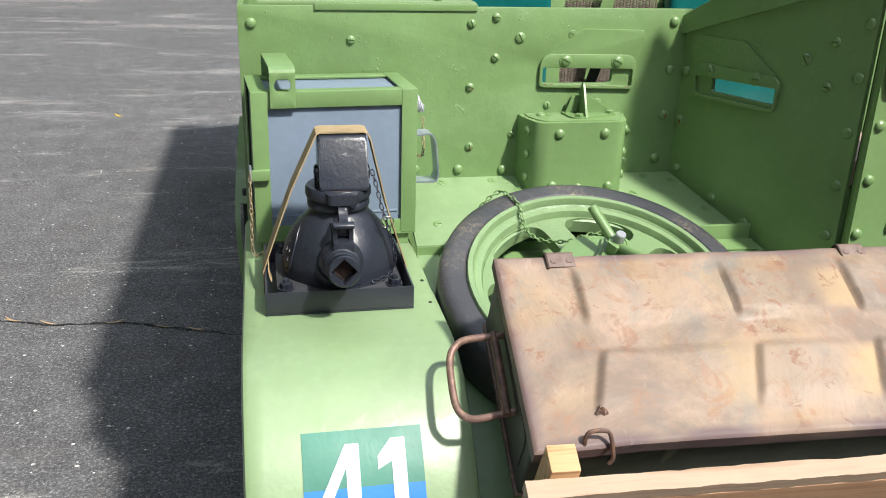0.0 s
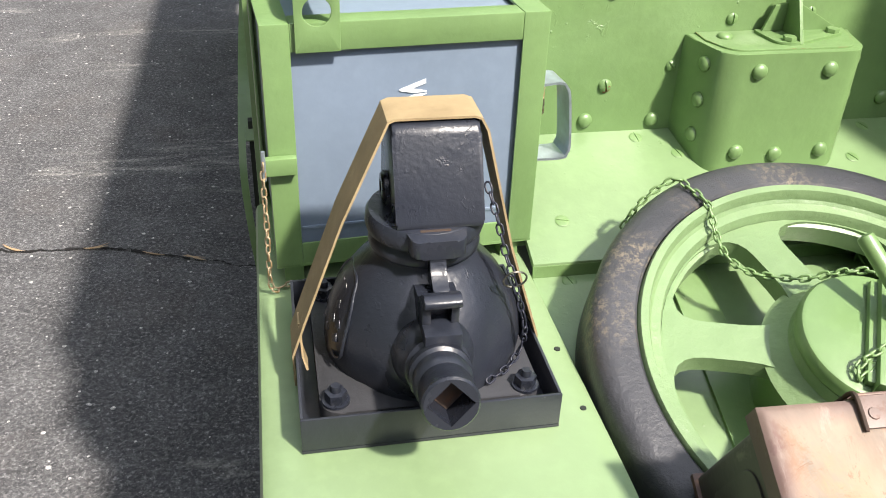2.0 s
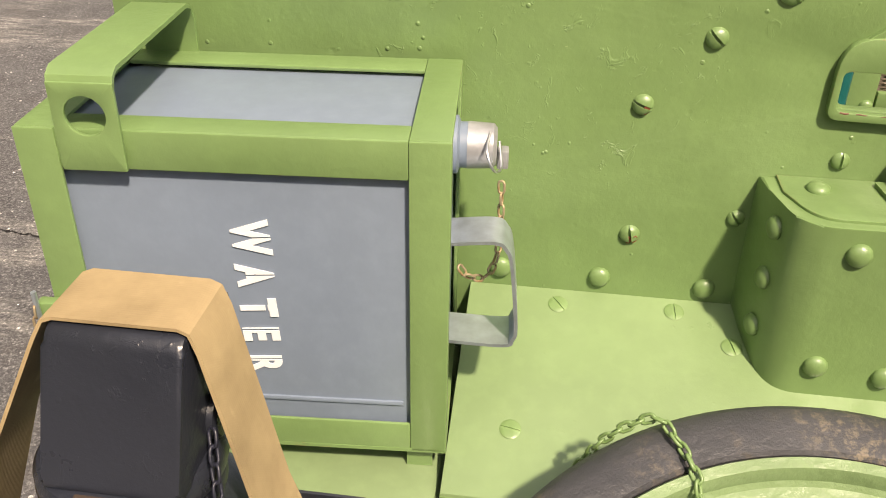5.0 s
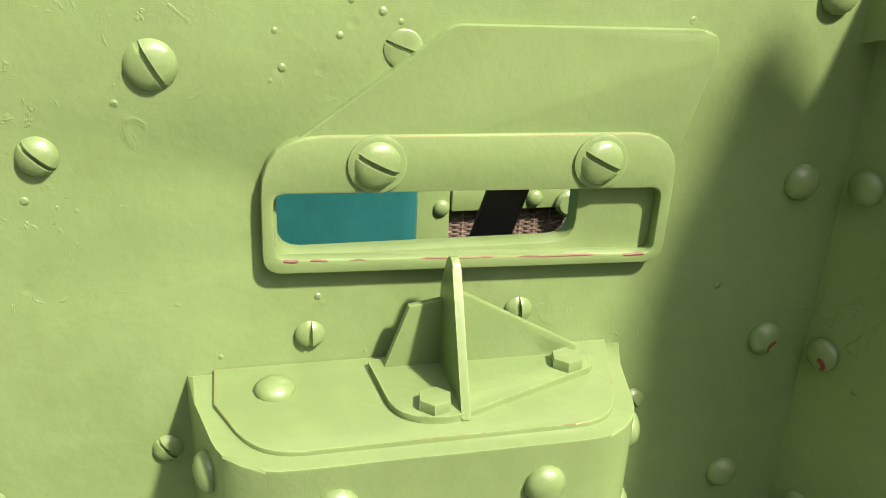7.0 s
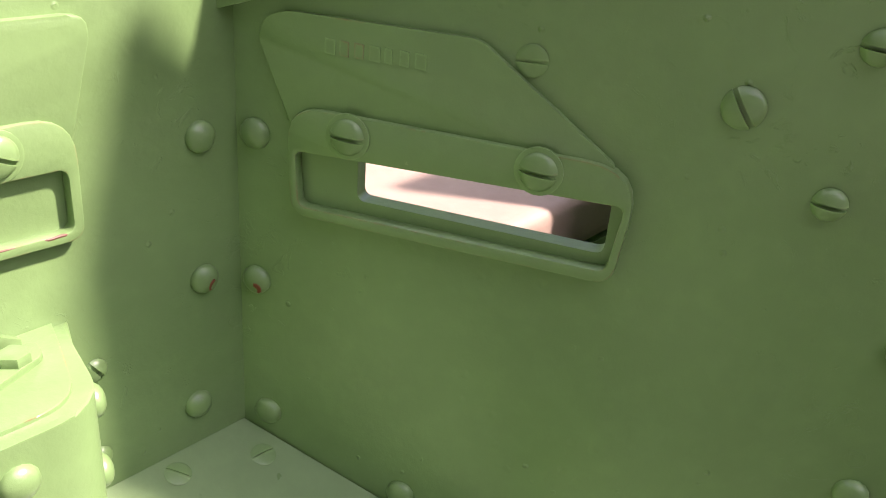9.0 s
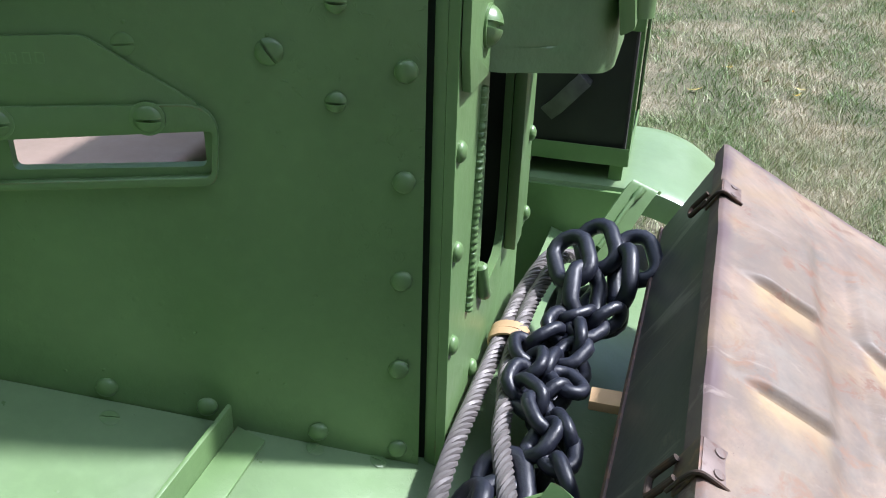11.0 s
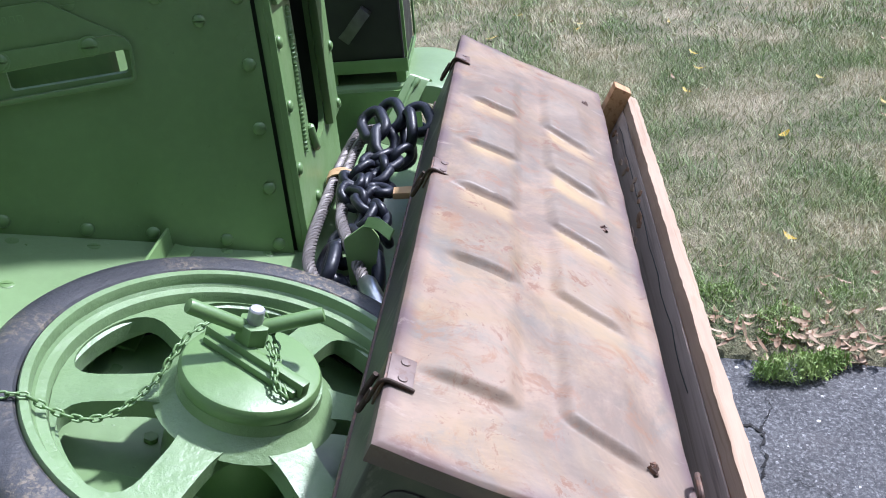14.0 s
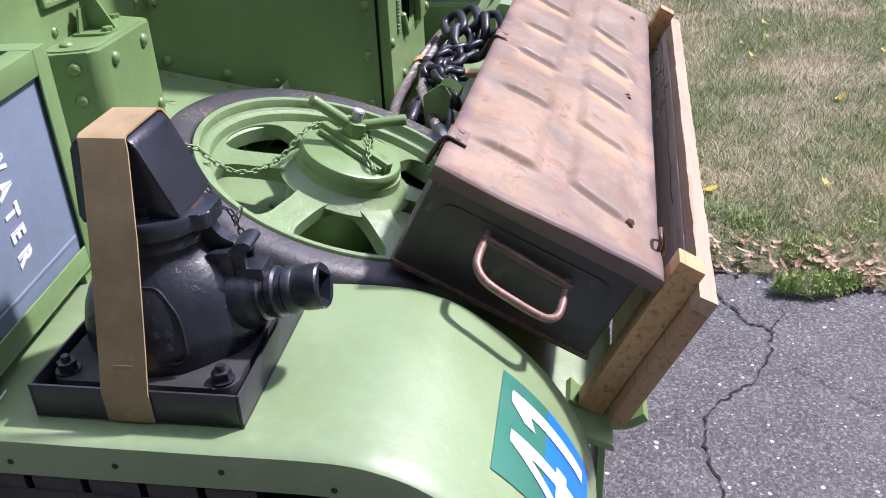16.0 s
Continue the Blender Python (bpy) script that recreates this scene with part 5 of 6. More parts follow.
# ---- jack in its tray ----
TX0, TX1, TY0, TY1, TZ = 0.139, 0.381, 1.534, 1.760, 0.8785
tray = thing("jack_tray", "black painted sheet steel tray on the fender", "tray")
bm = bmesh.new()
bm_box((TX0, TY0, TZ), (TX1, TY1, TZ + 0.003), 0, bm)
part("floor_sheet", bm, tray_paint, tray)
for lo, hi in (((TX0, TY0, TZ + 0.0035), (TX1, TY0 + 0.003, TZ + 0.040)), ((TX0, TY1 - 0.003, TZ + 0.0035), (TX1, TY1, TZ + 0.040)), ((TX0, TY0 + 0.0035, TZ + 0.0035), (TX0 + 0.003, TY1 - 0.0035, TZ + 0.040)), ((TX1 - 0.003, TY0 + 0.0035, TZ + 0.0035), (TX1, TY1 - 0.0035, TZ + 0.040))):
    part("rim", bm_box(lo, hi, 0.0008), tray_paint, tray)

JX, JY = 0.267, 1.649
jack = thing("bottle_jack", "black cast iron screw jack strapped down in its tray", "jack")
part("base_plate", bm_prism(rounded([(0.158, 1.547), (0.366, 1.547), (0.366, 1.750), (0.158, 1.750)], 0.022, 6), (TZ + 0.004, TZ + 0.033), "z", 0.004), dusty_black, jack, "dusty black cast base")
nut = hex_mesh("hex_nut", 0.0105, 0.010, black_paint, 0.013)
for x, y in ((0.173, 1.564), (0.352, 1.560), (0.1745, 1.735), (0.350, 1.734)):
    b = part("hex_nut", nut, None, jack, at=facing((x, y, TZ + 0.033), (0, 0, 1), random.uniform(0, 1)))
    part("stud", bm_lathe([(0, 0.019), (0.0042, 0.019), (0.005, 0.017), (0.005, 0.012)], 12), black_paint, jack, at=Matrix.Translation((x, y, TZ + 0.033)))
prof = [(0.100, 0.9105), (0.1015, 0.924), (0.0995, 0.940), (0.0950, 0.957), (0.0875, 0.974), (0.0775, 0.990), (0.0670, 1.003), (0.0580, 1.012), (0.0520, 1.018), (0.0490, 1.0225), (0.0485, 1.0260), (0.0520, 1.0275), (0.0532, 1.0310), (0.0525, 1.0385), (0.0500, 1.0410), (0.0500, 1.0440), (0.0548, 1.0460), (0.0560, 1.0510), (0.0552, 1.0600), (0.0525, 1.0640), (0.030, 1.0655), (0.0, 1.062)]
bm = bm_lathe([(r, z) for r, z in prof], 56)
for v in bm.verts:
    f = max(0.0, min(1.0, (1.02 - v.co.z) / 0.09))
    a = math.atan2(v.co.y, v.co.x)
    r = math.hypot(v.co.x, v.co.y)
    sq = 1 - 0.06 * f * (1 - abs(math.cos(2 * a)))
    v.co.x, v.co.y = r * sq * math.cos(a) * (1 - 0.03 * f), r * sq * math.sin(a)
bmesh.ops.translate(bm, verts=bm.verts, vec=(JX, JY, 0))
body = part("body", bm, black_paint, jack, smooth=50)
# raised name field with unreadable cast bars
def on_jack(side, z, lift):
    """A place on the jack's flank: side metres round from its outer face, at height z."""
    k = next(q for q in range(1, len(prof)) if prof[q][1] >= z)
    (ra, za), (rb, zb) = prof[k - 1], prof[k]
    r = ra + (rb - ra) * (z - za) / (zb - za)
    a = math.pi + side / 0.09
    up = Vector((math.cos(a) * 0.9, math.sin(a) * 0.9, 0.42)).normalized()
    return Vector((JX + r * 0.975 * math.cos(a), JY + r * 0.985 * math.sin(a), z)) + up * lift, up


loop = [on_jack(x, 0.963 + y, 0.0005)[0] for x, y in rounded([(-0.046, -0.036), (0.046, -0.036), (0.046, 0.010), (0.028, 0.038), (-0.028, 0.038), (-0.046, 0.010)], 0.012, 5)]
fine = []
for a, b in zip(loop, loop[1:] + loop[:1]):
    fine.append(a)
part("cast_border", bm_tube(fine, 0.0017, 7, closed=True), black_paint, body)
for z, cells in ((0.986, (-0.012, 0.0, 0.012)), (0.972, (-0.018, 0.018)), (0.958, (-0.030, -0.018, 0.018, 0.030)), (0.944, (-0.030, -0.010, 0.010, 0.030))):
    for c in cells:
        p, up = on_jack(c, z, 0.0)
        part("cast_bar", bm_box((-0.0035, -0.004, -0.002), (0.0045, 0.004, 0.0006), 0.0004), black_paint, body, at=facing(p, up, 0.6))
# head
bm = bm_prism(rounded([(1.6035, 1.062), (1.7165, 1.054), (1.7045, 1.1495), (1.6405, 1.1495)], [0.008, 0.010, 0.012, 0.010], 5), (0.2345, 0.3148), "x", 0.004)
head = part("head", bm, black_paint, jack, smooth=40)
part("head_stem", bm_lathe([(0.040, 1.064), (0.040, 1.082), (0.0, 1.082)], 30), black_paint, jack, at=Matrix.Translation((JX + 0.004, JY + 0.008, -0.006)))
for sgn in (-1, 1):
    part("head_ear", bm_lathe([(0.0150, 0.0), (0.0150, 0.004), (0.0125, 0.0062), (0.0070, 0.0066), (0.0060, 0.0045), (0.0, 0.0045)], 22), black_paint, head, at=facing((0.27465 + sgn * 0.0405, 1.664, 1.079), (sgn, 0, 0)))
# lip at the front of the collar, with a rusty gap behind it
lip = rounded([(JX - 0.0205, 1.5835), (JX + 0.0265, 1.5835), (JX + 0.0330, 1.6180), (JX - 0.0270, 1.6180)], [0.008, 0.008, 0.003, 0.003])
part("collar_lip", bm_prism(lip, (1.0455, 1.0635), "z", 0.0028), black_paint, body)
# rust-brown strip added to draw the gap between lip and head
part("lip_key", bm_box((JX - 0.0120, 1.6000, 1.0630), (JX + 0.0160, 1.6040, 1.0648), 0.0010), rust_iron, body, "rust-brown strip in the gap behind the lip")
part("rib", bm_prism(rounded([(1.600, 1.046), (1.589, 1.046), (1.5835, 1.034), (1.5745, 1.0265), (1.5640, 1.0225), (1.5640, 1.006), (1.600, 1.000)], [0, 0.003, 0.005, 0.005, 0.003, 0, 0]), (JX - 0.0050, JX + 0.0095), "x", 0.0028), black_paint, body)
# pawl housing: backing, block, cheeks and a hooked bar over a window
part("pawl_backing", bm_prism(rounded([(1.5660, 0.972), (1.610, 0.972), (1.610, 1.004), (1.590, 1.016), (1.5660, 1.018)], 0.004), (JX - 0.0185, JX + 0.0175), "x", 0.003), black_paint, body)
part("pawl_block", bm_box((JX - 0.0175, 1.5345, 0.9800), (JX + 0.0160, 1.5700, 0.9990), 0.0022), black_paint, body)
for lo, hi in ((-0.0175, -0.0095), (0.0085, 0.0160)):
    part("pawl_cheek", bm_box((JX + lo, 1.5520, 0.9975), (JX + hi, 1.5690, 1.0200), 0.0015), black_paint, body)
part("pawl_hook", bm_prism(rounded([(1.5665, 1.0160), (1.5645, 1.0250), (1.5510, 1.0300), (1.5430, 1.0255), (1.5445, 1.0195), (1.5540, 1.0165)], [0.002, 0.005, 0.004, 0.003, 0.002, 0.002]), (JX - 0.0165, JX + 0.0170), "x", 0.0018), black_paint, body)
# drive socket
sd = Vector((-0.016, -1, 0.215)).normalized()
sm = facing((0.2625, 1.552, 0.9585), sd, radians(45)) @ Matrix.Diagonal((0.88, 0.88, 0.84, 1))
bm = bm_lathe([(0.046, -0.045), (0.043, -0.012), (0.0375, 0.004), (0.0340, 0.010), (0.0340, 0.017), (0.0300, 0.020), (0.0295, 0.025), (0.0325, 0.028), (0.0325, 0.036), (0.0290, 0.039), (0.0285, 0.047), (0.0305, 0.050), (0.0300, 0.057), (0.0270, 0.061), (0.0268, 0.068), (0.0280, 0.071), (0.0285, 0.094), (0.0265, 0.0965)], 36)
sock = part("drive_socket", bm, black_paint, jack, at=sm)
bm = bmesh.new()
q = 0.0165
ring_o = [bm.verts.new((0.0265 * math.cos(2 * math.pi * k / 32), 0.0265 * math.sin(2 * math.pi * k / 32), 0.0965)) for k in range(32)]
ring_i, ring_d = [], []
for k in range(32):
    a = 2 * math.pi * k / 32
    s = q / max(abs(math.cos(a)), abs(math.sin(a)))
    ring_i.append(bm.verts.new((s * math.cos(a), s * math.sin(a), 0.0965)))
    ring_d.append(bm.verts.new((s * 0.94 * math.cos(a), s * 0.94 * math.sin(a), 0.066)))
for k in range(32):
    j = (k + 1) % 32
    bm.faces.new((ring_o[k], ring_o[j], ring_i[j], ring_i[k]))
    bm.faces.new((ring_i[k], ring_i[j], ring_d[j], ring_d[k]))
bm.faces.new(ring_d[::-1])
part("socket_mouth", bm, black_paint, sock)
part("socket_floor", bm_box((-0.0145, -0.0145, 0.0655), (0.0145, 0.0145, 0.0668)), rust_iron, sock, "rust at the bottom of the square hole")
# chain and ring of the jack
jk_link = link_mesh("jack_link", 0.0135, 0.0080, 0.0011, chain_black, 5, 4)
jchain = thing("jack_chain", "thin dark chain with a ring on the jack", "chain")
lay_chain(jchain, jk_link, [(0.3235, 1.640, 1.088), (0.330, 1.622, 1.062), (0.337, 1.608, 1.030), (0.341, 1.598, 1.016), (0.350, 1.594, 0.985), (0.357, 1.592, 0.955), (0.357, 1.600, 0.925), (0.346, 1.588, 0.9185), (0.336, 1.578, 0.9175), (0.314, 1.562, 0.9175)], 0.0100)
part("ring", bm_tube([Vector((0.343 + 0.011 * math.cos(a), 1.592 - 0.004 * math.sin(a), 1.012 + 0.011 * math.sin(a))) for a in [2 * math.pi * k / 20 for k in range(20)]], 0.0010, 6, closed=True), steel("dull_steel", (0.3, 0.28, 0.24), 0.4), jchain)

# strap over the jack
strap = thing("hold_down_strap", "tan woven webbing strap over the black jack", "strap")
sp = [(TX0 - 0.0015, 1.653, 0.8800), (TX0 - 0.0020, 1.653, 0.917), (0.150, 1.653, 0.955), (0.1885, 1.656, 1.060), (0.2270, 1.666, 1.140), (0.2325, 1.669, 1.1505), (0.2385, 1.670, 1.1525), (0.310, 1.670, 1.1525), (0.3165, 1.669, 1.1505), (0.3220, 1.666, 1.140), (0.350, 1.656, 1.02), (TX1 + 0.0015, 1.653, 0.917), (TX1 + 0.0018, 1.653, 0.8800)]
path = []
for a, b in zip(sp, sp[1:]):
    a, b = Vector(a), Vector(b)
    m = max(1, int((b - a).length / 0.02))
    path += [a.lerp(b, k / m) for k in range(m)]
path.append(Vector(sp[-1]))
part("webbing", bm_band(path, (0, 1, 0), 0.050, 0.0022), webbing, strap)
part("loose_end", bm_band([Vector((0.1445, 1.652, 0.945)), Vector((0.1455, 1.648, 0.930)), Vector((0.1462, 1.642, 0.912)), Vector((0.150, 1.636, 0.900))], (0, 1, 0), 0.020, 0.002), webbing, strap)

# ---- spare road wheel on the glacis ----
WC = Vector((0.7217, 1.5644, 0.9007))
wm = Matrix(((1, 0, 0, WC.x), (0, 0.940, -0.341, WC.y), (0, 0.341, 0.940, WC.z), (0, 0, 0, 1))) @ Matrix.Diagonal((1.015, 1.015, 1.0, 1))
wheel = thing("road_wheel", "spare steel road wheel with a worn solid rubber tyre", "wheel", at=wm)
part("tyre", bm_lathe([(0.2365, -0.012), (0.2375, -0.003), (0.2405, 0.0), (0.262, 0.0005), (0.274, -0.003), (0.281, -0.010), (0.284, -0.022), (0.284, -0.086), (0.279, -0.098), (0.268, -0.102), (0.2405, -0.1025), (0.2365, -0.098)], 120), rubber, wheel, "worn black rubber tyre with tan scuffs")
rim = part("rim", bm_lathe([(0.2360, -0.080), (0.2360, -0.002), (0.2340, 0.0015), (0.2260, 0.0010), (0.2240, -0.003), (0.2225, -0.012), (0.2190, -0.0155), (0.2090, -0.0165), (0.2070, -0.021), (0.2050, -0.031), (0.198, -0.034), (0.198, -0.060), (0.224, -0.064), (0.228, -0.080)], 120), wheel_paint, wheel)
bm = bmesh.new()
NS = 6
for k in range(NS):
    mid = radians(72 + 60 * k)
    N = 40
    top_o, top_i, bot_o, bot_i = [], [], [], []
    for j in range(N):
        a = 2 * math.pi * j / N
        ca_, sa_ = math.cos(a), math.sin(a)
        s = 1 / max(abs(ca_), abs(sa_))
        u, w = ca_ * s, sa_ * s

        def place(uu, ww, drop):
            rr = 0.139 + 0.066 * uu
            th = mid + radians(30.0) * ww
            z = -0.010 - 0.020 * max(0.0, (rr - 0.08) / 0.13)
            return Vector((rr * math.cos(th), rr * math.sin(th), z - drop))

        e = (abs(ca_) ** 3.2 + abs(sa_) ** 3.2) ** (-1 / 3.2)
        hu, hw = ca_ * e, sa_ * e
        wide = 0.70 + 0.12 * hu
        top_o.append(bm.verts.new(place(u, w, 0)))
        mid_v = place(hu * 0.88 + 0.09, hw * wide, 0)
        top_i.append(bm.verts.new(mid_v))
        bot_i.append(bm.verts.new(place(hu * 0.86 + 0.09, hw * (wide - 0.02), 0.022)))
        bot_o.append(bm.verts.new(place(u, w, 0.022)))
    for j in range(N):
        i = (j + 1) % N
        bm.faces.new((top_o[j], top_o[i], top_i[i], top_i[j]))
        bm.faces.new((top_i[j], top_i[i], bot_i[i], bot_i[j]))
        bm.faces.new((bot_i[j], bot_i[i], bot_o[i], bot_o[j]))
bmesh.ops.remove_doubles(bm, verts=bm.verts, dist=0.0004)
part("spoke_disc", bm, wheel_paint, wheel, smooth=50)
part("hub", bm_lathe([(0.104, -0.018), (0.090, -0.008), (0.0815, 0.000), (0.0795, 0.014), (0.0, 0.014)], 64), wheel_paint, wheel)
part("hub_well", bm_lathe([(0.085, -0.03), (0.085, -0.100), (0.0, -0.100)], 48), green, wheel)
clampm = Matrix.Translation((-0.004, 0.002, 0))
capd = part("clamp_cap", bm_lathe([(0.077, 0.0145), (0.0785, 0.020), (0.0785, 0.028), (0.0755, 0.033), (0.072, 0.0345), (0.0, 0.0350)], 64), green, wheel, at=clampm)
part("clamp_bar", bm_box((-0.066, -0.014, 0.0345), (0.062, 0.014, 0.044), 0.003), green, capd, at=Matrix.Rotation(radians(62), 4, "Z"))
part("clamp_bar", bm_box((-0.072, -0.0065, 0.0345), (0.066, 0.0065, 0.053), 0.002), green, capd, at=Matrix.Rotation(radians(62), 4, "Z") @ Matrix.Translation((0, 0.0, 0.0)))
nutp = Vector((0.0185, 0.0115, 0))
pts = [(0.0195 * math.cos(math.pi * k / 3), 0.0195 * math.sin(math.pi * k / 3)) for k in range(6)]
part("wing_nut", bm_prism(pts, (0.050, 0.076), "z", 0.002), green, wheel, at=Matrix.Translation(nutp))
part("bolt_end", bm_lathe([(0, 0.094), (0.0075, 0.094), (0.009, 0.092), (0.009, 0.074)] , 18), cap_steel, wheel, at=Matrix.Translation(nutp))
for ax, ay, az in ((-0.014, 0.080, 0.099), (0.032, -0.060, 0.099)):
    d = Vector((ax, ay, az)) - (nutp + Vector((0, 0, 0.064)))
    a = nutp + Vector((0, 0, 0.064)) + d * 0.15
    part("wing_arm", bm_tube([a, a + d * 0.80, a + d * 0.84, a + d * 0.85], [0.0088, 0.0088, 0.0078, 0.005], 16), green, wheel)
wlink = link_mesh("wheel_link", 0.0150, 0.0090, 0.0014, green, 6, 4)
wchain = thing("wheel_chain", "green painted twisted chain across the road wheel", "chain", at=wm)
lay_chain(wchain, wlink, [(-0.178, 0.236, -0.060), (-0.158, 0.245, -0.022), (-0.128, 0.250, 0.004), (-0.112, 0.234, 0.005), (-0.099, 0.208, 0.004), (-0.096, 0.180, -0.010), (-0.092, 0.150, -0.016), (-0.078, 0.126, -0.014), (-0.056, 0.110, -0.006), (-0.030, 0.096, 0.006), (-0.008, 0.088, 0.024), (0.018, 0.080, 0.036), (0.040, 0.066, 0.042)], 0.0095, wild=0.3)
lay_chain(wchain, wlink, [(0.024, 0.004, 0.084), (0.026, -0.006, 0.066), (0.012, -0.018, 0.054), (-0.010, -0.026, 0.048), (-0.030, -0.034, 0.042), (-0.050, -0.044, 0.040), (-0.046, -0.032, 0.046), (-0.026, -0.024, 0.052), (-0.004, -0.016, 0.056), (0.012, -0.006, 0.060)], 0.0095, wild=0.4)

# ---- ammunition chest ----
bx = Matrix(((0.9991, 0.0382, -0.0207, 0.4731), (-0.0435, 0.8873, -0.4591, 1.383), (0.0008, 0.4596, 0.8881, 1.0261), (0, 0, 0, 1)))
chest = thing("ammunition_chest", "long worn brown steel chest with an embossed lid", "chest", at=bx)
LX, LY = 1.259, 0.325


def soft(x, lo, hi, e=0.009, e2=0.009):
    def st(q):
        q = max(0.0, min(1.0, q))
        return q * q * (3 - 2 * q)

    return st((x - lo) / e + 0.5) * st((hi - x) / e2 + 0.5)


PADS_BACK = ((0.112, 0.305), (0.341, 0.500), (0.535, 0.675), (0.700, 0.865), (0.894, 1.100))
PADS_FRONT = ((0.122, 0.318), (0.348, 0.505), (0.530, 0.672), (0.714, 0.870), (0.908, 1.112))


def lid_pads(u, v):
    """How far a place lies on a raised pad, and how near it lies before a pad's steep edge."""
    h, near = 0.0, 0.0
    for a, b in PADS_BACK:
        h = max(h, max(0.3, 1 - 0.6 * (u - a) / (b - a)) * soft(u, a, b, 0.013, 0.10) * soft(v, 0.036, 0.124, 0.05, 0.026))
        near = max(near, soft(u, a - 0.052, a - 0.004, 0.05, 0.008) * soft(v, 0.045, 0.118, 0.03, 0.02))
    for a, b in PADS_FRONT:
        lean = -0.32 * (v - 0.18)
        h = max(h, max(0.3, 1 - 0.5 * (u - lean - a) / (b - a)) * soft(u - lean, a, b, 0.015, 0.10) * soft(v, 0.178, 0.266, 0.022, 0.045))
        near = max(near, soft(u - lean, a - 0.055, a - 0.004, 0.05, 0.008) * soft(v, 0.185, 0.268, 0.02, 0.02))
    return h, near


def lid_width(u):
    f = max(0.0, min(1.0, u / 0.16))
    return 0.322 - 0.006 * f * f * (3 - 2 * f)


def lid_height(u, v):
    h = lid_pads(u, v)[0]
    dent = 0.0042 * noise.noise((u * 6, v * 6, 2.0)) + 0.0018 * noise.noise((u * 19, v * 19, 5.0))
    edge = min(u, LX - u, v, lid_width(u) - v)
    roll = -0.004 * max(0.0, 1 - edge / 0.006) ** 2
    return 0.0105 * min(h, 1.0) + dent + roll


bm = bmesh.new()
NU, NV = 480, 108
grid = [[bm.verts.new((LX * i / NU, -lid_width(LX * i / NU) * j / NV, lid_height(LX * i / NU, lid_width(LX * i / NU) * j / NV))) for j in range(NV + 1)] for i in range(NU + 1)]
for i in range(NU):
    for j in range(NV):
        bm.faces.new((grid[i][j], grid[i + 1][j], grid[i + 1][j + 1], grid[i][j + 1]))
rim_loop = [grid[i][0] for i in range(NU + 1)] + [grid[NU][j] for j in range(1, NV + 1)] + [grid[i][NV] for i in range(NU - 1, -1, -1)] + [grid[0][j] for j in range(NV - 1, 0, -1)]
low = [bm.verts.new((v.co.x, v.co.y, -0.024 + 0.0015 * noise.noise((v.co.x * 9, v.co.y * 9, 0)))) for v in rim_loop]
for k in range(len(rim_loop)):
    j = (k + 1) % len(rim_loop)
    bm.faces.new((rim_loop[k], rim_loop[j], low[j], low[k]))
lid = part("lid", bm, lid_paint, chest, "worn brown and grey lid with embossed pads", smooth=32)
ca = lid.data.color_attributes.new("pressed", "FLOAT_COLOR", "POINT")
for k, v in enumerate(lid.data.vertices):
    u, w = v.co.x, -v.co.y
    h, near = lid_pads(u, w)
    edge = min(u, LX - u, w, lid_width(u) - w)
    rimw = 0.95 if v.co.z < -0.012 else max(0.0, min(0.9, (0.020 - edge) / 0.014)) * (0.75 + 0.9 * noise.noise((u * 14, w * 14, 7.0)))
    far_end = max(0.0, min(1.0, (u - 0.22) / 0.35))
    och = (0.2 + 0.8 * far_end) * near * max(0.0, 0.75 + 1.0 * noise.noise((u * 10, w * 10, 3.0)))
    ca.data[k].color = (h * (0.35 + 0.65 * far_end), max(0.0, rimw), min(0.85, och), 1)
bm = bm_box((0.007, -LY + 0.026, -0.163), (LX - 0.007, -0.007, -0.012), 0.006, seg=3)
cbody = part("body", bm, box_paint, chest, "dark painted steel chest body", smooth=40)
bm = bmesh.new()
bm_box((0.003, -LY + 0.023, -0.1645), (LX - 0.003, -0.004, -0.157), 0.002, bm)
part("bottom_rim", bm, hinge_steel, cbody)
# pressed panel on the end
part("end_panel", bm_prism(rounded([(-0.276, -0.138), (-0.030, -0.138), (-0.030, -0.045), (-0.276, -0.045)], 0.022), (0.0050, 0.008), "x", 0.0012), box_paint, cbody)
hb = [(0.006, -0.100, -0.058), (-0.044, -0.0985, -0.067), (-0.062, -0.104, -0.0725), (-0.073, -0.122, -0.0775), (-0.0755, -0.160, -0.0815), (-0.073, -0.198, -0.0855), (-0.062, -0.215, -0.0865), (-0.044, -0.2215, -0.082), (0.006, -0.220, -0.069)]
part("handle_pivot", bm_rod((-0.008, -0.094, -0.060), (-0.008, -0.226, -0.069), 0.0065, 12), hinge_steel, chest)
part("end_handle", bm_tube(smooth_path(hb, 5), 0.0055, 12), brown_steel, chest, "bent brown steel bail handle")
hinge_rivet = mesh_of("hinge_rivet", bm_lathe([(0.005, 0), (0.0045, 0.0012), (0.0, 0.0016)], 12), worn_hinge, 50)
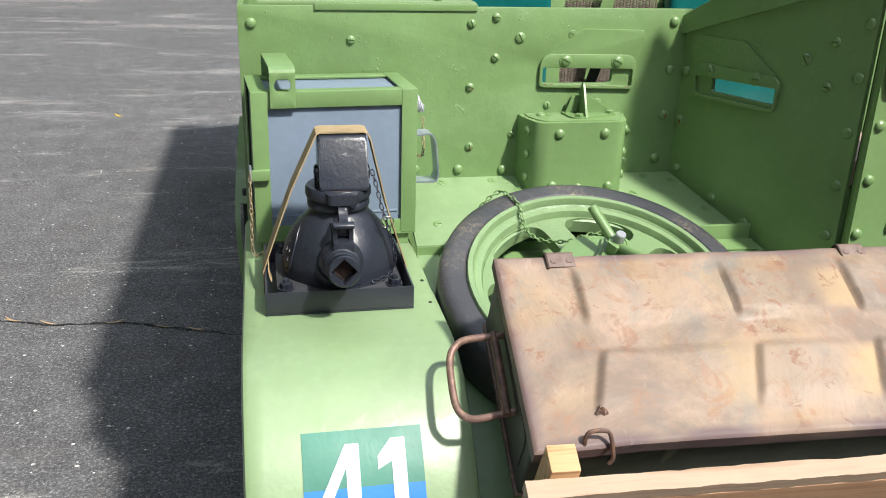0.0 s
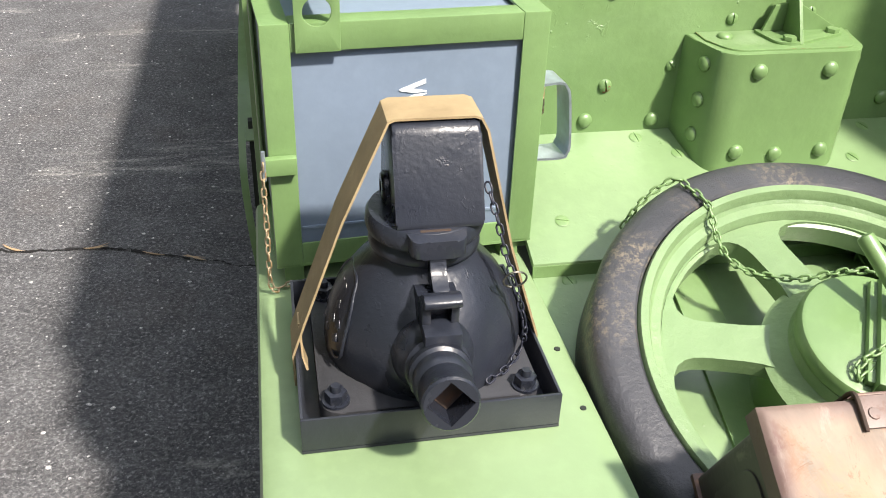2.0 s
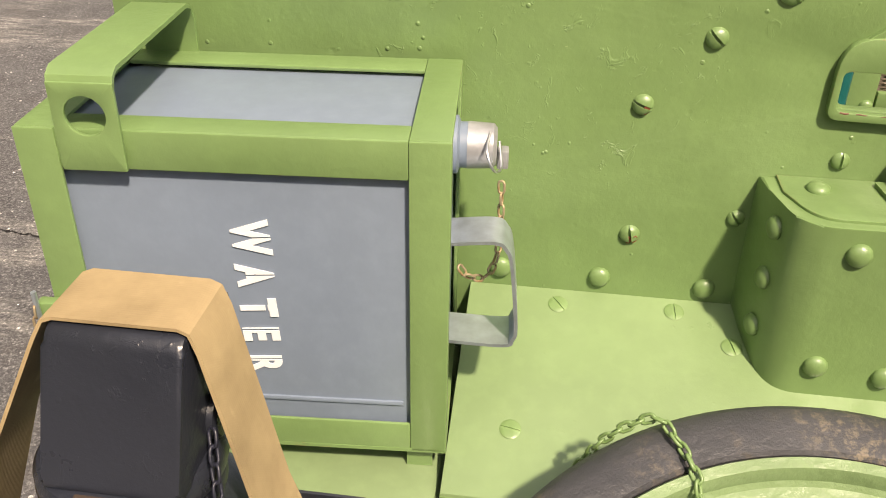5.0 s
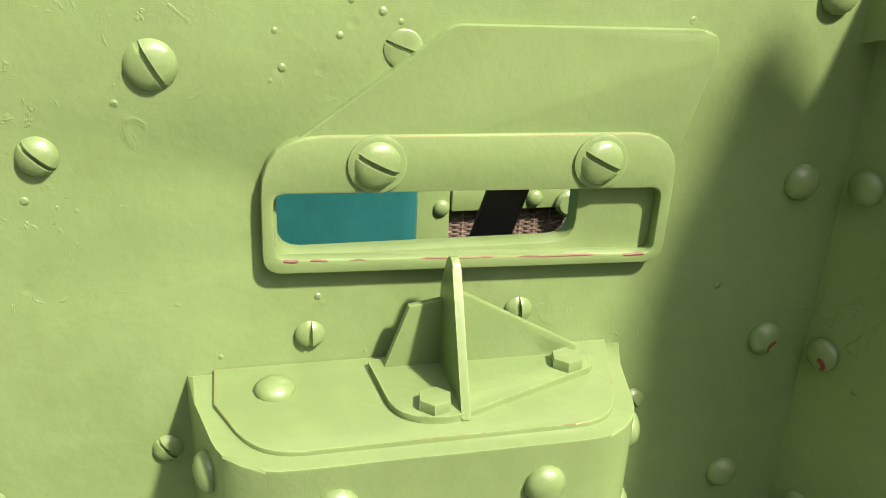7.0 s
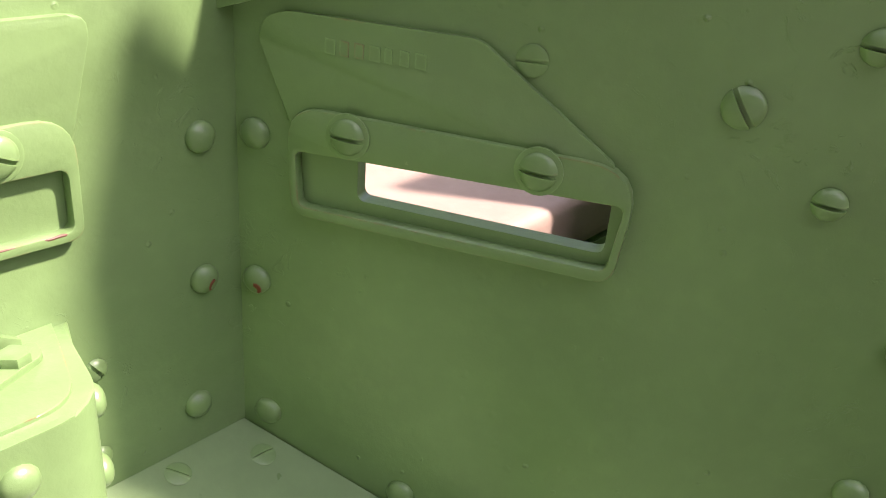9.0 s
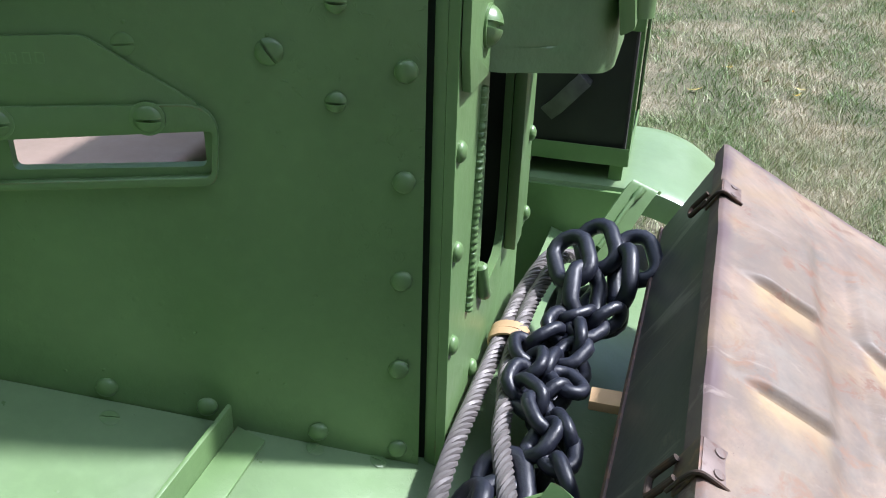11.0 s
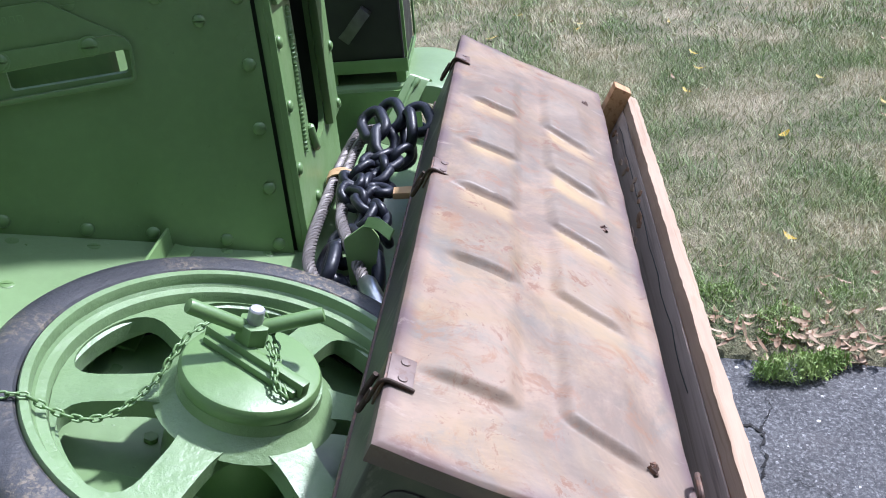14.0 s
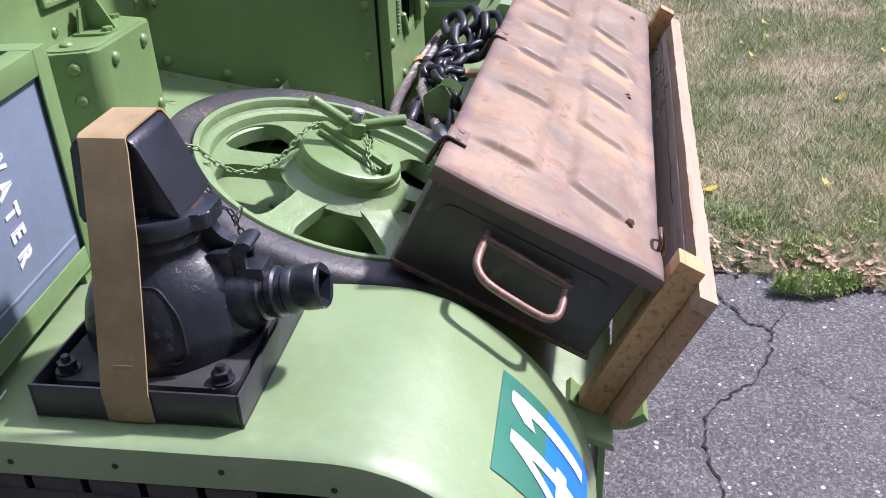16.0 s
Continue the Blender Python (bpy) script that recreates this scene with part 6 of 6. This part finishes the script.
for u in (0.099, 0.569, 1.090):
    part("hinge_leaf", bm_box((u - 0.0205, -0.025, 0.0005), (u + 0.0205, 0.0005, 0.0030), 0.0008), worn_hinge, lid)
    part("hinge_leaf", bm_box((u - 0.0205, 0.0005, -0.030), (u + 0.0205, 0.0030, 0.0028), 0.0008), hinge_steel, lid)
    for d in (-0.012, 0.012):
        part("hinge_rivet", hinge_rivet, None, lid, at=Matrix.Translation((u + d, -0.014, 0.003)))
    part("hinge_rod", bm_tube(smooth_path([(u - 0.0215, -0.027, 0.0015), (u - 0.0215, -0.010, 0.0030), (u - 0.0215, 0.001, 0.0025), (u - 0.0205, 0.0055, -0.006), (u - 0.0185, 0.0070, -0.030)], 5), 0.0020, 8), rust_iron, lid)
    part("hinge_loop", bm_tube(smooth_path([(u - 0.010, 0.0060, -0.022), (u - 0.010, 0.0090, -0.046), (u - 0.006, 0.0095, -0.052), (u + 0.010, 0.0095, -0.052), (u + 0.014, 0.0090, -0.046), (u + 0.014, 0.0060, -0.022)], 5), 0.0032, 10), rust_iron, cbody)
rng_stub = random.Random(31)
for u, w in ((0.098, 0.268), (0.587, 0.262), (1.134, 0.270)):
    bm = bm_lathe([(0.0, -0.002), (0.0075, -0.0005), (0.0060, 0.0022), (0.0028, 0.0045), (0.0, 0.0040)], 11, m=Matrix.Translation((u, -w, 0.001)))
    for v in bm.verts:
        v.co += Vector((rng_stub.uniform(-0.003, 0.003), rng_stub.uniform(-0.002, 0.002), rng_stub.uniform(-0.001, 0.0025)))
    part("hasp_stub", bm, hinge_steel, lid, "torn rusty stub", smooth=20)
part("hasp_wire", bm_tube(smooth_path([(0.066, -0.314, -0.003), (0.066, -0.310, 0.010), (0.072, -0.306, 0.017), (0.092, -0.306, 0.017), (0.098, -0.312, 0.012), (0.102, -0.328, -0.010), (0.098, -0.332, -0.020)], 5), 0.0029, 8), hinge_steel, chest, "bent wire hasp loop")

# ---- timber rack in front of the chest ----
fr_m = bx
timber = thing("timber_stop", "pine boards and posts bracing the steel chest", "timber", at=fr_m)
PT = 0.037


def leaning(bm):
    for v in bm.verts:
        v.co.y += 0.020 * v.co.z
        v.co.z += 0.0012 * noise.noise((v.co.x * 20, v.co.y * 20, 0))
    return bm


for u in (0.008, 1.204):
    part("post", leaning(bm_box((u, -LY - 0.001 - PT, -0.240), (u + PT, -LY - 0.001, 0.027 if u < 1 else 0.041), 0.002)), post_pine, timber, "square sawn pine post")
YB = -LY - 0.002 - PT


def raised(bm):
    """A board lies a little higher towards its far end."""
    for v in bm.verts:
        v.co.z += 0.020 + 0.012 * v.co.x
    return leaning(bm)


part("board", raised(bm_box((-0.021, YB - 0.024, -0.240), (1.246, YB, -0.030), 0.003)), brown_wood, timber, "rough brown pine board")
bm = raised(bm_box((-0.022, YB - 0.023, -0.0295), (1.247, YB + 0.001, -0.009)))
bmesh.ops.subdivide_edges(bm, edges=[e for e in bm.edges if e.calc_length() > 1], cuts=90)
for v in bm.verts:
    v.co.y += 0.0012 * noise.noise((v.co.x * 14, v.co.y * 90, 1)) + 0.0016 * noise.noise((v.co.x * 90, v.co.y * 90, 2))
    v.co.z += 0.0025 * noise.noise((v.co.x * 30, v.co.y * 60, 5)) if v.co.z > 0 else 0
part("board_edge", bm, pine, timber, "pale splintered top edge")
part("board_face", raised(bm_box((0.05, YB + 0.0003, -0.236), (1.200, YB + 0.003, -0.031), 0.0005)), grey_wood, timber, "dark weathered inner face")

rng_bark = random.Random(8)
crack_pts = [(0.30 + 0.045 * k, YB + 0.0038, -0.050 - 0.0015 * math.sin(k * 1.7) - 0.001 * (k % 3)) for k in range(20)]
part("crack", raised(bm_tube([Vector(p) for p in crack_pts], 0.0007, 5)), shade_black, timber, "long dark split in the board")
for k in range(16):
    u, z = rng_bark.uniform(0.72, 1.19), rng_bark.uniform(-0.10, -0.040)
    a, c = rng_bark.uniform(0.006, 0.020), rng_bark.uniform(0.003, 0.009)
    chip = bm_prism([(u - a, z), (u - a * 0.3, z + c), (u + a * 0.8, z + c * 0.6), (u + a, z - c * 0.4), (u, z - c)], (YB + 0.002, YB + 0.0055), "y", 0.0006)
    part("bark_flake", raised(chip), pine if k % 3 else brown_wood, timber)

# front hooks that carry the timber
for x in (0.50, 1.66):
    part("tow_hook", bm_band(smooth_path([(x, 1.215, 0.665), (x, 1.20, 0.650), (x, 1.175, 0.630), (x, 1.135, 0.628), (x, 1.105, 0.645)], 5), (1, 0, 0), 0.05, 0.014), green, vehicle)

# ---- tow chain and cable behind the chest ----
big_link = link_mesh("big_link", 0.100, 0.068, 0.0110, chain_black, 10, 7)
mid_link = link_mesh("mid_link", 0.064, 0.047, 0.0082, chain_black, 9, 6)
tow = thing("tow_chain", "heavy black painted tow chain heaped on the front plate", "chain")


def set_link(me, a, b, roll):
    """One link between two places, turned about its length."""
    a, b = Vector(a), Vector(b)
    q = (b - a).to_track_quat("X", "Z").to_matrix().to_4x4()
    part("chain_link", me, None, tow, at=Matrix.Translation((a + b) / 2) @ q @ Matrix.Rotation(roll, 4, "X"))


# five large links stand up against the box, and four lie by the cable's end
set_link(big_link, (1.590, 1.522, 0.922), (1.497, 1.492, 0.893), 0.55)
set_link(big_link, (1.630, 1.492, 0.922), (1.545, 1.462, 0.893), 0.60)
set_link(big_link, (1.578, 1.444, 0.920), (1.492, 1.434, 0.872), 1.25)
set_link(big_link, (1.540, 1.482, 0.902), (1.457, 1.482, 0.868), -0.75)
set_link(big_link, (1.530, 1.515, 0.862), (1.445, 1.512, 0.848), 1.2)
set_link(big_link, (1.645, 1.436, 0.905), (1.570, 1.412, 0.875), 0.3)
set_link(big_link, (1.560, 1.460, 0.855), (1.475, 1.455, 0.845), 0.2)
set_link(big_link, (1.165, 1.546, 0.838), (1.085, 1.549, 0.822), 0.9)
set_link(big_link, (1.115, 1.553, 0.812), (1.036, 1.518, 0.806), 0.1)
set_link(big_link, (1.168, 1.512, 0.842), (1.100, 1.527, 0.815), -0.5)
set_link(big_link, (1.070, 1.520, 0.800), (1.035, 1.455, 0.795), 0.3)
set_link(big_link, (1.135, 1.475, 0.835), (1.060, 1.468, 0.806), 1.1)
set_link(big_link, (1.205, 1.528, 0.845), (1.140, 1.510, 0.830), 0.4)
lay_chain(tow, mid_link, [(1.475, 1.482, 0.870), (1.450, 1.500, 0.872), (1.415, 1.510, 0.870), (1.380, 1.535, 0.866), (1.345, 1.522, 0.870), (1.300, 1.530, 0.868), (1.268, 1.503, 0.872), (1.230, 1.490, 0.866), (1.200, 1.505, 0.856)], 0.034, 0.2, wild=0.35)
lay_chain(tow, mid_link, [(1.480, 1.440, 0.868), (1.455, 1.462, 0.868), (1.430, 1.480, 0.868), (1.392, 1.478, 0.872), (1.350, 1.500, 0.862), (1.322, 1.478, 0.866), (1.285, 1.500, 0.852), (1.245, 1.470, 0.862), (1.205, 1.470, 0.860), (1.165, 1.452, 0.850)], 0.034, 0.7, wild=0.35)
lay_chain(tow, mid_link, [(1.60, 1.49, 0.825), (1.52, 1.50, 0.828), (1.46, 1.50, 0.830), (1.40, 1.48, 0.832), (1.33, 1.51, 0.830), (1.27, 1.48, 0.822), (1.20, 1.49, 0.812), (1.13, 1.50, 0.800)], 0.037, 0.3, wild=0.5)


def rope(parent, pts, r, strands=6, turns_per_m=17, per=10):
    path = smooth_path(pts, per)
    fr = frames_along(path)
    d = [0.0]
    for a, b in zip(path, path[1:]):
        d.append(d[-1] + (b - a).length)
    fine = []
    n = int(d[-1] / 0.0045)
    i = 1
    for k in range(n + 1):
        s = d[-1] * k / n
        while i < len(d) - 1 and d[i] < s:
            i += 1
        f = (s - d[i - 1]) / max(1e-9, d[i] - d[i - 1])
        fine.append((path[i - 1].lerp(path[i], f), fr[i - 1][2].lerp(fr[i][2], f).normalized(), fr[i - 1][3].lerp(fr[i][3], f).normalized(), s))
    # near-black core paints the shade between the strands
    leg = part("leg", bm_tube([p for p, u, v, s in fine[::2]], r * 0.62, 8), shade_black, parent)
    for q in range(strands):
        line = []
        for p, u, v, s in fine:
            a = 2 * math.pi * (q / strands + s * turns_per_m)
            line.append(p + (u * math.cos(a) + v * math.sin(a)) * r * 0.66)
        part("strand", bm_tube(line, r * 0.335, 6), cable_steel, leg)


cable = thing("tow_cable", "doubled steel wire tow cable tied with leather", "cable")
rope(cable, [(1.635, 1.535, 0.865), (1.60, 1.548, 0.870), (1.525, 1.566, 0.856), (1.45, 1.570, 0.854), (1.364, 1.573, 0.854), (1.28, 1.576, 0.851), (1.195, 1.579, 0.846), (1.13, 1.576, 0.836), (1.082, 1.558, 0.829), (1.05, 1.53, 0.824)], 0.0108)
rope(cable, [(1.635, 1.515, 0.865), (1.60, 1.530, 0.872), (1.50, 1.549, 0.860), (1.40, 1.552, 0.857), (1.34, 1.549, 0.856), (1.279, 1.540, 0.856), (1.224, 1.533, 0.856), (1.15, 1.512, 0.853), (1.085, 1.490, 0.848), (1.04, 1.474, 0.842)], 0.0108)
part("ferrule", bm_tube([Vector((1.052, 1.476, 0.841)), Vector((1.045, 1.473, 0.840)), Vector((0.985, 1.448, 0.829)), Vector((0.980, 1.446, 0.828))], [0.012, 0.0155, 0.0155, 0.012], 20), bright_steel, cable, "bright swaged ferrule")
bm = bmesh.new()
for dx in (0.0, 0.016):
    loop = [Vector((1.405 + dx + 0.004 * math.sin(a), 1.562 + 0.0235 * math.cos(a), 0.8555 + 0.0125 * math.sin(a))) for a in [2 * math.pi * k / 20 for k in range(21)]]
    bm_band(loop, (1, 0.1, 0), 0.015, 0.0025, bm=bm)
part("leather_tie", bm, leather, cable, "tan leather tie")
tagged(part("wooden_wedge", bm_box((1.29, 1.405, 0.862), (1.318, 1.452, 0.874), 0.002), leather, at=Matrix.Identity(4)), "short tan strap end beside the chain", "strap end")
lug = part("towing_lug", bm_prism(rounded([(1.506, 0.745), (1.507, 0.893), (1.468, 0.919), (1.452, 0.893), (1.470, 0.820), (1.470, 0.745)], [0, 0.004, 0.006, 0.008, 0.02, 0]), (1.088, 1.0925), "x", 0.001), green, vehicle)
lip = [(1.0925, 1.470, 0.918), (1.088, 1.463, 0.9205), (1.072, 1.447, 0.9225), (1.050, 1.428, 0.917)]
part("folded_lip", bm_band(smooth_path(lip, 4), (-0.55, 0.45, -0.70), 0.017, 0.0035), green, lug)

# ---- cracks, litter, grass ----
def ribbon(name, pts, width, label, z=0.0035):
    rnd = random.Random(len(pts))
    path, drift = [], [0.0, 0.0]
    for a, b in zip(pts, pts[1:]):
        n = max(2, int(math.dist(a, b) / 0.008))
        for k in range(n):
            f = k / n
            drift = [0.82 * q + rnd.gauss(0, 0.0035) for q in drift]
            path.append((a[0] + (b[0] - a[0]) * f + drift[0] + rnd.uniform(-0.002, 0.002), a[1] + (b[1] - a[1]) * f + drift[1] + rnd.uniform(-0.002, 0.002)))
    path.append(pts[-1])
    bm = bmesh.new()
    rows = []
    for i, p in enumerate(path):
        q = path[min(i + 1, len(path) - 1)]
        o = path[max(i - 1, 0)]
        d = Vector((q[0] - o[0], q[1] - o[1]))
        d = d.normalized() if d.length > 1e-6 else Vector((1, 0))
        w = width * rnd.choice((0.2, 0.35, 0.5, 0.7, 1.1)) / 2 * min(1, 4 * (len(path) - 1 - i) / len(path) + 0.1)
        rows.append([bm.verts.new((p[0] - d.y * w, p[1] + d.x * w, z)), bm.verts.new((p[0] + d.y * w, p[1] - d.x * w, z))])
    for a, b in zip(rows, rows[1:]):
        bm.faces.new((a[0], a[1], b[1], b[0]))
    return tagged(part(name, bm, crack_mat), label, "crack", kind="structure")


ribbon("pavement_crack", [(1.95, 0.83), (1.789, 0.746), (1.702, 0.711), (1.665, 0.648), (1.582, 0.655), (1.475, 0.702), (1.373, 0.775), (1.322, 0.837), (1.265, 0.871), (1.171, 0.882), (1.022, 0.881), (0.85, 0.90)], 0.009, "dark crack across the asphalt")
ribbon("pavement_crack", [(1.665, 0.648), (1.71, 0.625), (1.75, 0.60), (1.80, 0.60)], 0.006, "dark crack across the asphalt")
ribbon("pavement_crack", [(1.50, 0.64), (1.42, 0.55), (1.34, 0.44), (1.28, 0.38)], 0.003, "fine crack across the asphalt")
ribbon("pavement_crack", [(-2.2, 3.75), (-1.5, 3.60), (-0.84, 3.469), (-0.666, 3.403), (-0.407, 3.39), (-0.219, 3.321), (0.016, 3.235), (0.3, 3.2)], 0.014, "dark crack across the asphalt")


def leaf_mesh(name, mat, length, width, curl):
    bm = bmesh.new()
    rows = []
    for i in range(6):
        f = i / 5
        w = width * math.sin(math.pi * min(0.97, max(0.03, f)) ** 0.8) / 2
        z = curl * length * 4 * (f - 0.5) ** 2
        rows.append([bm.verts.new((length * (f - 0.5), s * w, z + abs(s) * curl * width * 0.5)) for s in (-1, 0, 1)])
    for a, b in zip(rows, rows[1:]):
        for k in range(2):
            bm.faces.new((a[k], a[k + 1], b[k + 1], b[k]))
    return mesh_of(name, bm, mat, 60)


yl = [leaf_mesh("yellow_leaf", leaf_yellow, 0.085, 0.034, 0.10), leaf_mesh("yellow_leaf", leaf_yellow, 0.070, 0.024, 0.18)]
bl = [leaf_mesh("brown_leaf", leaf_brown, 0.050, 0.019, 0.16), leaf_mesh("brown_leaf", leaf_brown, 0.032, 0.017, 0.25), leaf_mesh("brown_leaf", leaf_brown, 0.065, 0.010, 0.08)]
rnd = random.Random(5)
spots = [(4.79, 0.15), (3.84, -0.50), (3.52, 0.045), (2.6, 0.30), (5.6, 0.7), (3.0, -0.6), (-0.9, 6.9)]
spots += [(rnd.uniform(2.5, 8.0), rnd.uniform(-3.0, 2.5)) for _ in range(46)]
for x, y in spots:
    o = part("fallen_leaf", rnd.choice(yl), None, at=pose(x, y, 0.035 if x > 2 else 0.004, rnd.uniform(-12, 12), rnd.uniform(-12, 12), rnd.uniform(0, 360)))
    tagged(o, "yellow fallen leaf on the ground", "leaf", group="fallen leaves")
for i in range(300):
    if i < 262:
        y = rnd.gauss(0.22, 0.38)
        x = lawn_edge(y) + (abs(rnd.gauss(0.0, 0.10)) if rnd.random() < 0.8 else rnd.uniform(0, 0.5)) - 0.03
    else:
        x, y = rnd.uniform(2.2, 7.0), rnd.uniform(-2.5, 2.2)
    o = part("fallen_leaf", rnd.choice(bl), None, at=pose(x, y, (0.010 if x < lawn_edge(y) else 0.035) + rnd.uniform(0, 0.01), rnd.uniform(-30, 30), rnd.uniform(-30, 30), rnd.uniform(0, 360)))
    tagged(o, "dry brown fallen leaf at the lawn edge", "leaf", group="fallen leaves")

straw_me = leaf_mesh("dry_straw", leaf_mat("dry_straw", (0.30, 0.17, 0.08), (0.52, 0.40, 0.25)), 0.075, 0.008, 0.04)
crack_line = [(-0.84, 3.469), (-0.666, 3.403), (-0.407, 3.39), (-0.219, 3.321), (0.016, 3.235)]
for k in range(9):
    f = rnd.uniform(0, len(crack_line) - 1.001)
    a, b = crack_line[int(f)], crack_line[int(f) + 1]
    f -= int(f)
    o = part("dry_straw", straw_me, None, at=pose(a[0] + (b[0] - a[0]) * f, a[1] + (b[1] - a[1]) * f + rnd.uniform(-0.012, 0.012), 0.006, 0, 0, math.degrees(math.atan2(b[1] - a[1], b[0] - a[0])) + rnd.gauss(0, 14)))
    tagged(o, "dry straw lying along the asphalt crack", "straw", group="straw bits")

# grass blades, thick near the vehicle and thinner far off
rng = np.random.default_rng(3)
gx, gy = [], []
for x0, x1, y0, y1, count in ((1.9, 3.2, -1.2, 2.4, 76000), (3.2, 5.0, -2.2, 2.6, 100000), (5.0, 8.5, -3.4, 3.2, 84000), (8.5, 16, -5, 6, 50000)):
    gx.append(rng.uniform(x0, x1, count))
    gy.append(rng.uniform(y0, y1, count))
gx, gy = np.concatenate(gx), np.concatenate(gy)
edge = np.array([lawn_edge(v) for v in np.linspace(-6, 7, 400)])
keep = gx > np.interp(gy, np.linspace(-6, 7, 400), edge) + 0.03 + 0.20 * rng.random(len(gx)) ** 1.5
patch = np.sin(gx * 3.1 + 1.3 * np.sin(gy * 2.2)) + np.sin(gy * 3.7 + gx)
keep &= rng.uniform(0, 1, len(gx)) < np.clip(0.78 + 0.22 * patch, 0.3, 1)
gx, gy = gx[keep], gy[keep]
n = len(gx)
hgt = rng.uniform(0.014, 0.052, n) * (1 + 0.12 * (gx > 5))
ang, lean_a = rng.uniform(0, 2 * np.pi, n), rng.uniform(0, 2 * np.pi, n)
wid = rng.uniform(0.0009, 0.0021, n) * np.where(gx > 5, 1.7, 1.0) * np.where(gx > 8.5, 1.8, 1.0)
flop = hgt * rng.uniform(0.3, 1.7, n)
co = np.empty((n, 5, 3))
dx, dy = np.cos(ang) * wid, np.sin(ang) * wid
lx, ly = np.cos(lean_a) * flop, np.sin(lean_a) * flop
co[:, 0] = np.stack([gx - dx, gy - dy, np.full(n, 0.008)], 1)
co[:, 1] = np.stack([gx + dx, gy + dy, np.full(n, 0.008)], 1)
co[:, 2] = np.stack([gx + dx * 0.8 + lx * 0.4, gy + dy * 0.8 + ly * 0.4, 0.016 + hgt * 0.6], 1)
co[:, 3] = np.stack([gx - dx * 0.8 + lx * 0.4, gy - dy * 0.8 + ly * 0.4, 0.016 + hgt * 0.6], 1)
co[:, 4] = np.stack([gx + lx, gy + ly, 0.016 + hgt], 1)
base = np.arange(n) * 5
loops = np.stack([base, base + 1, base + 2, base + 3, base + 3, base + 2, base + 4], 1).ravel()
starts = (np.arange(n)[:, None] * 7 + np.array([0, 4])).ravel()
me = bpy.data.meshes.new("grass")
me.vertices.add(n * 5)
me.vertices.foreach_set("co", co.ravel())
me.loops.add(n * 7)
me.loops.foreach_set("vertex_index", loops.astype(np.int32))
me.polygons.add(n * 2)
me.polygons.foreach_set("loop_start", starts.astype(np.int32))
me.update(calc_edges=True)
me.validate()
me.materials.append(grass_mat)
tagged(new("grass", me), "green and straw-coloured lawn grass", "grass", kind="stuff")


def weed(cx, cy, spread, count, seed):
    r = random.Random(seed)
    bm = bmesh.new()
    for _ in range(count):
        a, d = r.uniform(0, 6.28), spread * math.sqrt(r.random())
        x, y = cx + 0.5 * d * math.cos(a), cy + d * math.sin(a)
        patch = noise.noise((x * 34, y * 34, seed))
        if patch < -0.22:
            continue
        h = r.uniform(0.002, 0.056) * (1.2 - d / spread) * (1 + 0.8 * patch)
        s = r.uniform(0.004, 0.013)
        b = r.uniform(0, 6.28)
        up = r.uniform(-0.010, 0.022)
        p = [Vector((x, y, 0.012 + h)), Vector((x + s * math.cos(b + 0.22), y + s * math.sin(b + 0.22), 0.012 + h + up)), Vector((x + 1.6 * s * math.cos(b), y + 1.6 * s * math.sin(b), 0.010 + h)), Vector((x + s * math.cos(b - 0.22), y + s * math.sin(b - 0.22), 0.012 + h + up))]
        bm.faces.new([bm.verts.new(v) for v in p])
    tagged(part("weed_clump", bm, weed_mat, smooth=None), "low bright green weed clump at the lawn edge", "weed", group="weeds", kind="stuff")


weed(1.89, 0.50, 0.105, 1700, 1)
weed(1.91, 0.41, 0.06, 600, 2)
weed(1.87, 0.57, 0.05, 350, 5)
weed(2.04, 0.50, 0.055, 330, 6)
weed(2.14, 0.46, 0.085, 420, 7)
weed(2.27, 0.62, 0.095, 520, 8)
weed(2.35, 0.75, 0.10, 350, 3)
weed(2.22, 0.28, 0.09, 350, 4)
